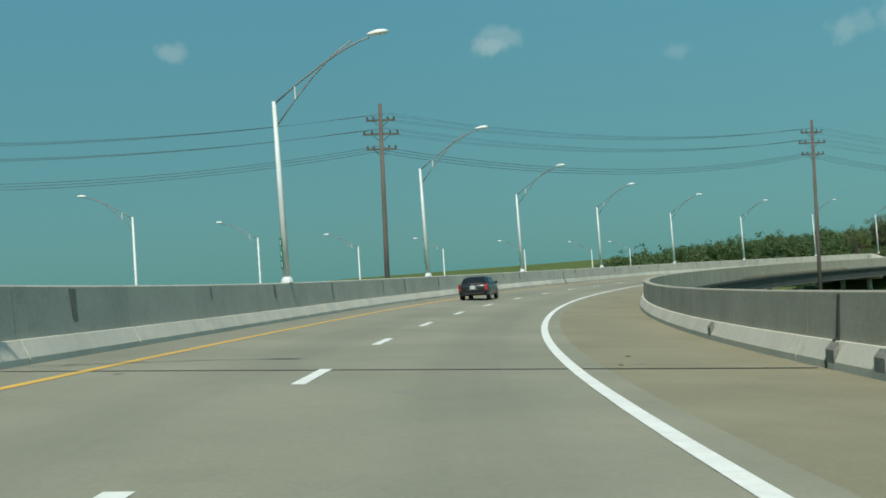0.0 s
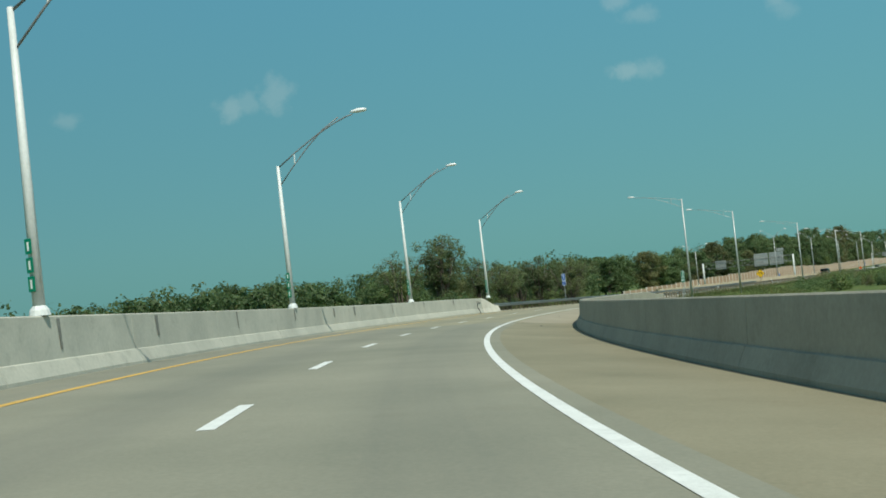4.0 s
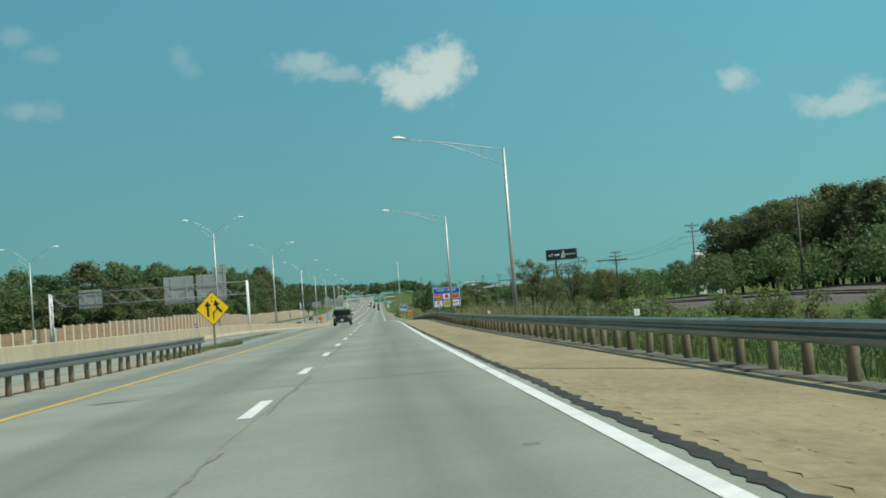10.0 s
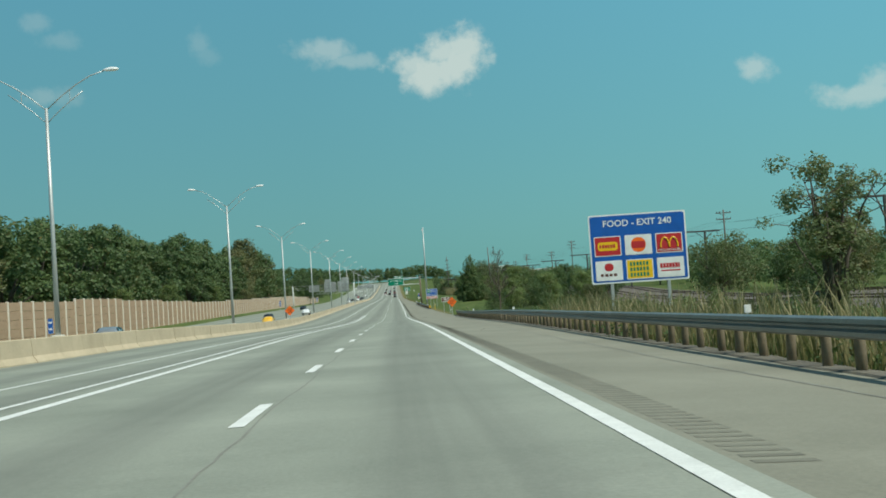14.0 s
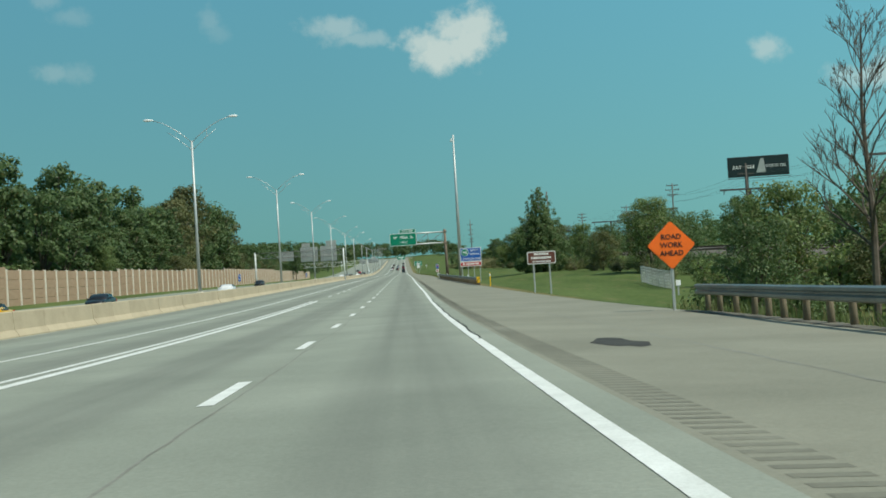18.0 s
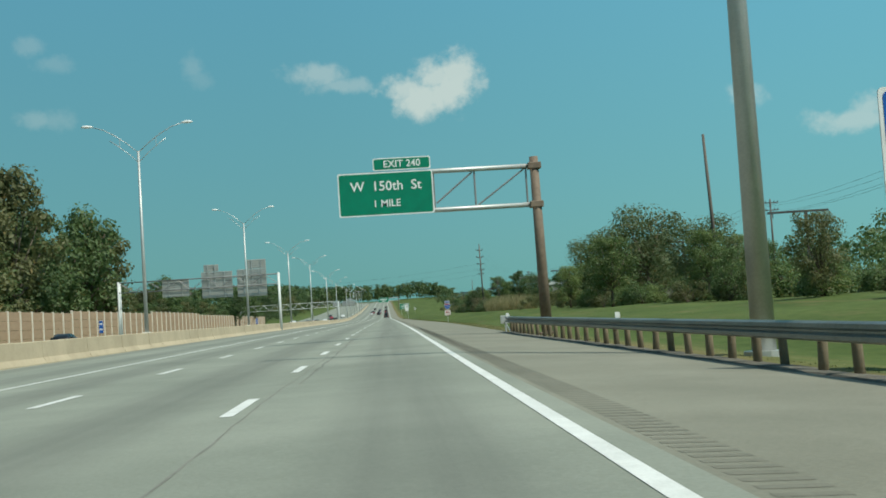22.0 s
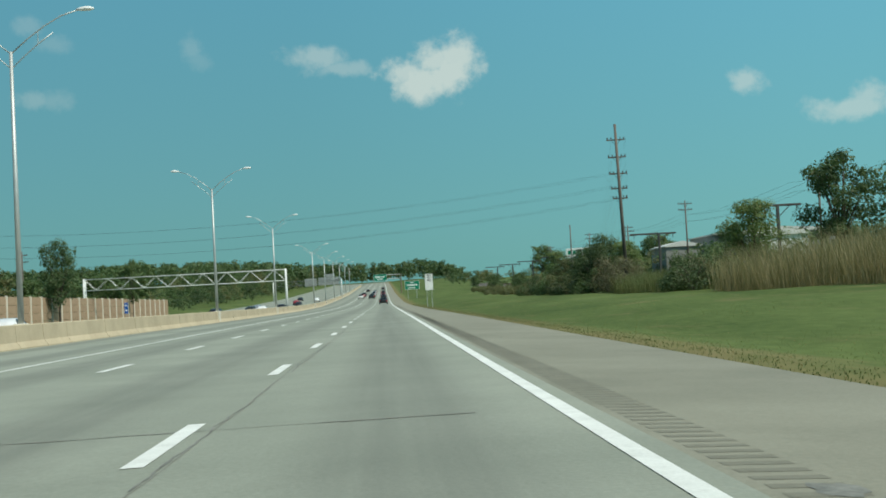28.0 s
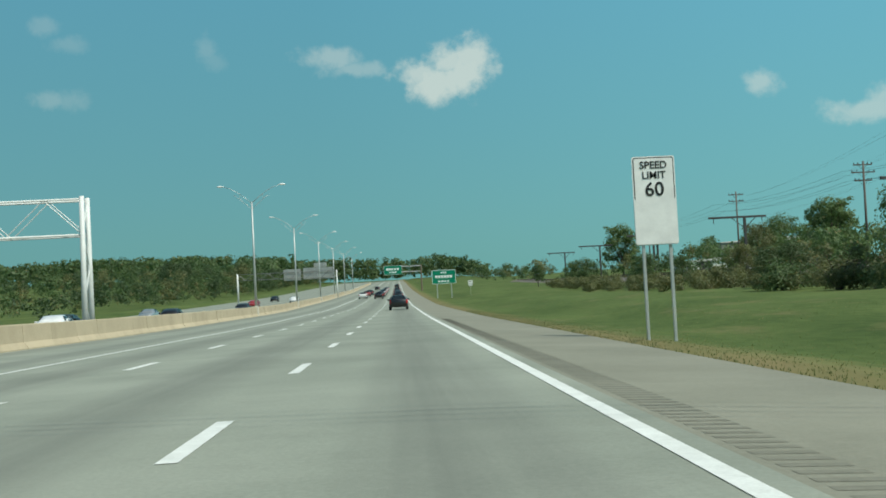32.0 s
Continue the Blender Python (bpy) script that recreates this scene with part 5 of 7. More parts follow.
for a, b in (((6.6, 3.85), (6.6, 5.5)), ((4.2, 3.85), (4.2, 5.5)), ((6.5, 5.45), (4.3, 3.9)), ((4.1, 5.45), (2.4, 4.1)), ((2.3, 3.85), (2.3, 5.5))):
    part("brace", Shape().tube([(a[0], 0, a[1]), (b[0], 0, b[1])], 0.045, 6), "dark_arm", c1)
board(c1, -2.1, 2.27, 3.66, 5.66, "sign_green", y=-0.18, edge=0.06)
letters("W  150th  St", 0.1, 5.0, 0.62, "sign_white", c1, -0.19)
letters("1 MILE", 0.1, 4.2, 0.46, "sign_white", c1, -0.19)
board(c1, -0.45, 2.2, 5.72, 6.3, "sign_green", y=-0.18, edge=0.05)
letters("EXIT 240", 0.88, 6.0, 0.45, "sign_white", c1, -0.19)


def gantry(y, x0, x1, zb, zt, boards, label, mat="dark_arm", twin=True):
    """A truss across the opposite lanes; boards seen from behind: x0, x1, z0, z1."""
    b = thing("sign_gantry", label, "sign gantry", "sign gantries", at=pose(0, y, 0))
    for x in (x0, x1):
        for d in ((-0.55, 0.55) if twin else (0,)):
            part("leg", Shape().tube([(x, d * 1.25, g(x, y) - 0.2), (x, d, zt + 0.15)], [0.17, 0.13], 10), "pole_paint", b, smooth=True)
        for k in range(4 if twin else 0):
            za = g(x, y) + 0.6 + k * (zt - g(x, y) - 0.6) / 4
            part("leg_brace", Shape().tube([(x, -0.6 if k % 2 else 0.6, za), (x, 0.6 if k % 2 else -0.6, za + (zt - g(x, y) - 0.6) / 4)], 0.05, 5), "pole_paint", b)
    for z in (zb, zt):
        for d in (-0.55, 0.55):
            part("chord", Shape().tube([(x0, d, z), (x1, d, z)], 0.06, 8), mat, b, smooth=True)
    n = max(4, int(abs(x1 - x0) / 2.0))
    for k in range(n):
        a, c = x0 + (x1 - x0) * k / n, x0 + (x1 - x0) * (k + 1) / n
        for d in (-0.55, 0.55):
            part("web", Shape().tube([(a, d, zb if k % 2 else zt), (c, d, zt if k % 2 else zb)], 0.03, 5), mat, b)
        part("cross_brace", Shape().tube([(a, -0.55, zb if k % 2 else zt), (a, 0.55, zb if k % 2 else zt)], 0.035, 5), mat, b)
    for a, c, z0, z1 in boards:
        s = part("sign_back", Shape().box(((a + c) / 2, 0.8, (z0 + z1) / 2), (c - a, 0.04, z1 - z0), bevel=0.012), "sign_back", b, "bare metal back of a road sign")
        for k in range(max(3, int((z1 - z0) / 0.3))):
            z = z0 + (k + 0.5) * (z1 - z0) / max(3, int((z1 - z0) / 0.3))
            part("stiffener", Shape().box(((a + c) / 2, 0.755, z), (c - a - 0.05, 0.04, 0.035)), "sign_back", s)
        for k in range(max(2, int((c - a) / 1.6))):
            x = a + (k + 0.5) * (c - a) / max(2, int((c - a) / 1.6))
            part("hanger", Shape().box((x, 0.68, (min(z0, zb) + max(z1, zt)) / 2), (0.1, 0.1, max(z1, zt) - min(z0, zb))), "galvanised", b)
    return b


gantry(203.5, -47.3, -19.2, 4.7, 6.5, ((-31.3, -27.0, 4.0, 7.9), (-26.6, -22.3, 4.0, 7.9), (-24.2, -22.0, 8.0, 9.0), (-43.5, -40.2, 4.2, 6.9)), "white truss gantry over the far lanes with bare sign backs")
gantry(624, -39.7, -16.0, 5.4, 6.9, ((-22.3, -17.9, 3.8, 7.9), (-20.7, -17.9, 7.95, 9.3), (-27.6, -23.0, 3.9, 7.8), (-33.5, -29.5, 4.4, 7.0), (-27.2, -25.0, 7.85, 8.9)), "grey truss gantry with bare grey sign backs")
gantry(857, -51.0, -16.8, 4.8, 6.7, (), "pale grey truss gantry spanning the far lanes", "pole_paint")
gantry(1100, -42, -16.0, rise(1100) + 5.6, rise(1100) + 7.2, ((-30, -25.5, 8.0, 11.0), (-24.8, -17, 8.2, 11.2), (-22, -18.6, 11.3, 12.4)), "distant truss gantry with sign backs")
far_sign = thing("exit_sign_gantry", "distant cantilever gantry with a green exit sign", "sign gantry", at=pose(0, 1180, rise(1180)))
part("column", Shape().tube([(8, 0, -0.3), (8, 0, 8.5)], [0.28, 0.22], 10), "rusty", far_sign)
part("beam", Shape().tube([(8, 0, 8.2), (-4, 0, 8.2)], 0.14, 8).tube([(8, 0, 6.4), (-4, 0, 6.4)], 0.14, 8), "galvanised", far_sign)
board(far_sign, -4.4, 1.6, 5.6, 8.6, "sign_green", y=-0.3)
bars(far_sign, -3.6, 0.8, 7.4, 0.7, "sign_white", 5, -0.32, 2)
bars(far_sign, -2.6, 0.0, 6.4, 0.5, "sign_white", 3, -0.32, 3)
ramp_sign = thing("park_ride_sign", "green guide sign with white lettering on two posts", "road sign", at=pose(8.9, 1020, rise(1020) + 0.2))
board(ramp_sign, -2.3, 2.3, 2.4, 5.1, "sign_green")
bars(ramp_sign, -0.6, 0.6, 4.6, 0.34, "sign_white", 3, -0.012, 4)
bars(ramp_sign, -1.7, 1.7, 3.8, 0.5, "sign_white", 6, -0.012, 5)
bars(ramp_sign, -1.2, 1.2, 2.9, 0.3, "sign_white", 4, -0.012, 6)
legs(ramp_sign, (-1.4, 1.4), -0.6, 5.0, "galvanised", 0.08)

# billboard behind the railway
b1 = thing("billboard", "dark green billboard with pale writing on a single steel column", "billboard", at=pose(92.3, 605, 0, 0, 0, -8))
part("board", Shape().box((0, 0, 21.3), (15.4, 0.6, 5.2), bevel=0.08), "sign_black", b1)
part("face", Shape().box((0, -0.32, 21.3), (14.9, 0.04, 4.8), bevel=0.015), "car_dark", b1)
letters("JUST", -5.3, 21.2, 1.15, "sign_white", b1, -0.36)
bars(b1, -3.4, -0.9, 21.2, 0.8, "sign_white", 4, -0.36, 3)
letters("GOOD OIL", 4.4, 21.2, 1.05, "sign_white", b1, -0.36)
part("picture_shape", Shape().add([(-0.6, -0.36, 19.6), (1.8, -0.36, 19.6), (1.4, -0.36, 23.2), (0.6, -0.36, 23.2)], [(0, 1, 2, 3)]), "sign_back", b1)
part("column", Shape().tube([(-3, 0.6, g(92, 605) - 0.3), (-3, 0.6, 21)], [0.55, 0.45], 12), "steel_dark", b1, smooth=True)
part("catwalk", Shape().box((0, -0.9, 18.3), (15.8, 0.9, 0.12)), "steel_dark", b1)
b2 = thing("billboard", "distant billboard with blue and white panels", "billboard", at=pose(97.6, 1222, 0, 0, 0, -8))
part("board", Shape().box((0, 0, 20), (14, 0.5, 4.4), bevel=0.08), "sign_white", b2)
bars(b2, -6, 6, 20.2, 2.0, "sign_green", 5, -0.3, 9)
part("column", Shape().tube([(0, 0.5, g(120, 1010) - 0.3), (0, 0.5, 20)], 0.4, 10), "steel_dark", b2)

# ---------------------------------------------------------------- poles and wires


def utility_pole(x, y, top, arms, label="tall brown wooden utility pole with crossarms and insulators", lean=(0, 0), turn=0.0, r=0.2):
    """arms: (height below the top, half width) each."""
    z = g(x, y)
    p = thing("utility_pole", label, "utility pole", "utility poles", at=pose(x, y, z, lean[0], lean[1], turn))
    h = top - z
    part("pole", Shape().tube([(0, 0, -0.4), (0, 0, h)], [r * 1.25, r * 0.75], 10), "pole_wood", p, smooth=True)
    for d, w in arms:
        arm = part("crossarm", Shape().box((0, 0.16, h - d), (2 * w, 0.12, 0.15), bevel=0.01), "pole_wood", p)
        for q in (-0.92, -0.5, 0.5, 0.92):
            part("insulator", Shape().tube([(q * w, 0.16, h - d + 0.07), (q * w, 0.16, h - d + 0.2), (q * w, 0.16, h - d + 0.32)], [0.05, 0.085, 0.05], 6), "steel_dark", arm)
        part("brace", Shape().tube([(-w * 0.5, 0.16, h - d - 0.06), (0, 0.16, h - d - 0.65)], 0.025, 4).tube([(w * 0.5, 0.16, h - d - 0.06), (0, 0.16, h - d - 0.65)], 0.025, 4), "steel_dark", p)
    return p


def wire(a, b, sag, r=0.018, n=14):
    a, b = Vector(a), Vector(b)
    pts = [a.lerp(b, k / n) - Vector((0, 0, 4 * sag * (k / n) * (1 - k / n))) for k in range(n + 1)]
    return Shape().tube(pts, r, 5, caps=False)


def wires(name, label, runs):
    w = thing(name, label, "power lines", "power lines")
    for a, b, sag, r in runs:
        part("wire", wire(a, b, sag, r), "wire", w)


POLES = ((36.5, -264.0, 17.4), (55.3, -212.4, 17.4), (55.4, -157.4, 17.4), (54.6, -103.0, 17.0))
for x, y, top in POLES:
    utility_pole(x, y, top, ((1.35, 1.2), (2.5, 1.5), (3.75, 1.25)), lean=(0, 1.2), turn=60)
runs = []
for (xa, ya, ta), (xb, yb, tb) in list(zip(POLES, POLES[1:])) + [(POLES[3], (53.5, -30, 15))]:
    for d in (0.9, 2.1):
        for q in (-1.25, -0.6, 0.6, 1.25):
            runs.append(((xa + q * 0.8, ya + q * 0.6, ta - d), (xb + q * 0.8, yb + q * 0.6, tb - d), 1.5, 0.009))
    for q in (-0.2, 0.0, 0.2):
        runs.append(((xa + q, ya, ta - 3.75 + q), (xb + q, yb, tb - 3.75 + q), 1.9, 0.017))
wires("power_lines", "dark power lines sagging across the bridge", runs)
LINE2 = [(60.5, 139 + 62 * k) for k in range(16)]
for k, (x, y) in enumerate(LINE2):
    utility_pole(x + (k % 3) * 1.5, y, g(x, y) + 13.5 + (k * 37 % 5) * 0.5, ((0.5, 1.3), (1.5, 1.6), (2.6, 1.2)) if k % 2 else ((0.6, 1.4), (1.8, 1.4)), lean=(0.4 * (k % 3 - 1), 0.5 * (k % 2)), r=0.17)
runs = []
for k, ((xa, ya), (xb, yb)) in enumerate(zip(LINE2, LINE2[1:])):
    for q, d in ((-1.3, 0.9), (1.3, 0.9), (-0.6, 2.2), (0.8, 2.2)):
        runs.append(((xa + q, ya, g(xa, ya) + 13.6 - d), (xb + q, yb, g(xb, yb) + 13.6 - d), 0.9, 0.015))
wires("power_lines", "dark power lines along the railway", runs)
u12 = utility_pole(29.1, 794.5, 20.0, ((1.9, 1.1), (4.0, 1.1), (6.0, 1.1), (7.8, 1.0), (9.0, 0.9)), lean=(0, -1), r=0.2)
utility_pole(28.8, 832.1, 10.4, (), label="plain bare wooden utility pole", r=0.11)
utility_pole(32.2, 560, 15.0, (), label="bare leaning wooden pole with no crossarms", lean=(0, -2), r=0.18)
utility_pole(-96, 830, 19.0, ((0.8, 1.1), (2.2, 1.3), (3.6, 1.3)), r=0.2)
utility_pole(-76, 905, 15.0, ((0.8, 1.1), (2.2, 1.3)), r=0.2)
wires("power_lines", "dark power lines crossing high over the motorway", [((29.1 + q, 794.5, 14.3 - d), (-96 + q, 830, 16.8 - d), 4.2, 0.008) for d in (0.2, 1.8, 3.3) for q in (-0.9, 0.9)] + [((29.1 + q, 794.5, 18.2 - d), (68, 1016, 18 - d), 3.2, 0.007) for d in (0.0, 2.1, 4.1) for q in (-0.9, 0.9)])

# railway with its catenary frames
surface("rail_bed", Shape().loft([[(x, y, g(x, y) + h) for x, h in ((43, -0.1), (45, 0.5), (54, 0.5), (56, -0.1))] for y in range(40, 1260, 20)], closed=False), "ballast", "dark ballast bed of a railway", "railway")
for x in (46.2, 47.7, 51.0, 52.5):
    surface("rail", Shape().loft([[(x + a, y, g(x, y) + 0.5 + h) for a, h in ((-0.04, 0), (-0.04, 0.17), (0.04, 0.17), (0.04, 0))] for y in range(40, 1260, 20)]), "rail_rust", "rusty steel rail", "railway")
for y in (302, 372, 430, 480, 531, 581, 632, 683, 733, 783.6, 834.4, 885.2, 936, 987, 1038, 1089):
    x = float(np.interp(y, [300, 834], [55.8, 43.0]))
    z = g(x, y)
    c = thing("catenary_frame", "dark steel T-shaped frame beside the railway", "catenary frame", "catenary frames", at=pose(x, y, z))
    top = 8.55 + float(np.interp(y, [900, 1089], [0, 3.0])) - z
    part("column", Shape().box((0, 0, top / 2 - 0.2), (0.32, 0.32, top + 0.4), bevel=0.03), "steel_dark", c)
    part("crossbeam", Shape().box((-0.9, 0, top - 0.1), (7.2, 0.22, 0.26), bevel=0.03), "steel_dark", c)
    part("hanger", Shape().box((-3.9, 0, top - 0.5), (0.08, 0.08, 0.6)).box((2.2, 0, top - 0.5), (0.08, 0.08, 0.6)), "steel_dark", c)
    part("brace", Shape().tube([(0, 0, top - 1.5), (-1.6, 0, top - 0.2)], 0.05, 4).tube([(0, 0, top - 1.5), (1.4, 0, top - 0.2)], 0.05, 4), "steel_dark", c)

# tanks and low buildings
for k, (x, y, r, h) in enumerate(((104.2, 404, 2.3, 12.6), (109.4, 408, 2.3, 13.0), (97.5, 408, 1.5, 9.0))):
    t = thing("storage_tank", "tall white cylindrical storage tank", "tank", "storage tanks", at=pose(x, y, g(x, y)))
    part("shell", Shape().tube([(0, 0, -0.3), (0, 0, h), (0, 0, h + 0.5)], [r, r, r * 0.55], 24), "tank", t, smooth=False)
    part("ladder", Shape().tube([(-r * 0.72, -r * 0.72, 0), (-r * 0.72, -r * 0.72, h)], 0.08, 5), "steel_dark", t)
    part("top_rail", Shape().tube([(r * math.cos(a), r * math.sin(a), h + 0.9) for a in (2 * math.pi * q / 20 for q in range(21))], 0.05, 5), "steel_dark", t)


def shed(x, y, w, d, h, label, wall_mat="wall_grey"):
    z = g(x, y)
    b = thing("warehouse", label, "warehouse", "warehouses", at=pose(x, y, z))
    part("wall", Shape().box((0, 0, h / 2 - 0.5), (w, d, h + 1)), wall_mat, b)
    part("roof", Shape().loft([[(-w / 2 - 0.4, q, h), (0, q, h + 1.0), (w / 2 + 0.4, q, h), (w / 2 + 0.4, q, h - 0.25), (-w / 2 - 0.4, q, h - 0.25)] for q in (-d / 2 - 0.4, d / 2 + 0.4)]), "roof", b)
    for k in range(int(w / 7)):
        part("door", Shape().box((-w / 2 + 4 + k * 7, -d / 2 - 0.03, 1.8), (3.2, 0.08, 3.6), bevel=0.02), "steel_dark", b)
    return b


shed(132, 1190, 46, 24, 9.5, "long pale low warehouse with a white roof")
shed(86, 1090, 26, 18, 7.6 - g(86, 1090), "long low warehouse with a bright white roof", "tank")
shed(87, 915.5, 29, 20, 11.2 - g(87, 915), "long grey and white warehouse behind the shrubs")
shed(66.4, 916, 7.6, 14, 9.2 - g(66, 916), "lower grey shed beside the long warehouse")
shed(70, 860, 9, 9, 7.0, "small white building among the trees", "tank")
shed(103.5, 392, 8, 6, 5.0, "small white pump house below the tanks", "tank")

fence = thing("fence", "short grey wire-mesh fence in the grass", "fence", at=pose(0, 0, 0))
FENCE = [(21.4 + 0.06 * k, 404.5 + 2.6 * k) for k in range(6)]
for x, y in FENCE:
    part("post", Shape().tube([(x, y, g(x, y) - 0.3), (x, y, g(x, y) + 1.5)], 0.04, 6), "galvanised", fence)
for (xa, ya), (xb, yb) in zip(FENCE, FENCE[1:]):
    mesh = Shape().tube([(xa, ya, g(xa, ya) + 1.45), (xb, yb, g(xb, yb) + 1.45)], 0.03, 5)
    for k in range(15):
        w = k / 15
        mesh.tube([(xa + (xb - xa) * w, ya + (yb - ya) * w, g(xa, ya)), (xa + (xb - xa) * min(1, w + 0.2), ya + (yb - ya) * min(1, w + 0.2), g(xb, yb) + 1.45)], 0.012, 3)
        mesh.tube([(xa + (xb - xa) * min(1, w + 0.2), ya + (yb - ya) * min(1, w + 0.2), g(xa, ya)), (xa + (xb - xa) * w, ya + (yb - ya) * w, g(xb, yb) + 1.45)], 0.012, 3)
    part("panel", mesh, "galvanised", fence, "grey wire mesh")

# ---------------------------------------------------------------- vehicles


def ring_at(y, spec):
    """A car's cross-section at y: half widths and heights from sill to roof."""
    out = []
    for w, z in spec:
        out.append((w, y, z))
    return out + [(-w, y, z) for w, z in reversed(spec)]


def wheel(parent, x, y, r, w):
    wh = part("wheel", Shape().tube([(x - w / 2, y, r), (x - w / 2 + 0.03, y, r), (x + w / 2 - 0.03, y, r), (x + w / 2, y, r)], [r * 0.9, r, r, r * 0.9], 24), "tyre", parent, smooth=False)
    d = 1 if x > 0 else -1
    rim = part("rim", Shape().tube([(x + d * (w / 2 - 0.01), y, r), (x + d * (w / 2 + 0.012), y, r)], [r * 0.72, r * 0.66], 20), "rim", wh)
    sp = Shape()
    for k in range(5):
        a = 2 * math.pi * k / 5
        sp.box((x + d * (w / 2 + 0.012), y + 0.36 * r * math.sin(a + 0.63), r + 0.36 * r * math.cos(a + 0.63)), (0.02, r * 0.14, r * 0.5), Matrix.Rotation(-(a + 0.63), 3, "X"))
    part("spoke_gap", sp, "tyre", wh)


def car_body(name, label, at, stations, cabin, length, width, paint_mat, wheels, r, group="cars", tail="tall", rails=False):
    """stations: (y, sill z, shoulder z, half width); cabin: (y, belt z, roof z, half width low, half width top)."""
    c = thing(name, label, "car", group, at=at)
    rings = []
    for y, z0, z1, w in stations:
        rings.append(ring_at(y, [(w * 0.90, z0), (w * 0.985, z0 + 0.10), (w, z0 + (z1 - z0) * 0.45), (w * 0.985, z1 - 0.08), (w * 0.93, z1)]))
    part("body", Shape().loft(rings), paint_mat, c, smooth=True)
    rings = [ring_at(y, [(wl, zb), (wl * 0.985, zb + (zr - zb) * 0.35), (wt, zr - 0.07), (wt * 0.86, zr - 0.015), (wt * 0.4, zr)]) for y, zb, zr, wl, wt in cabin]
    part("cabin", Shape().loft(rings), paint_mat, c, smooth=True)
    for x, y in wheels:
        wheel(c, x, y, r, 0.23)
        arch = [(x * 1.02, y + (r + 0.06) * math.cos(a), r + (r + 0.06) * math.sin(a)) for a in (math.pi * k / 10 for k in range(11))]
        part("wheel_arch", Shape().tube(arch, 0.035, 6), "trim", c)
    return c


def panel(parent, name, pts, mat, thick=0.012, label=""):
    """A thin plate from its corners, thickened along its normal."""
    p = [Vector(q) for q in pts]
    n = (p[1] - p[0]).cross(p[-1] - p[0]).normalized() * thick
    return part(name, Shape().loft([[q + n for q in p], [q - n for q in p]]), mat, parent, label)


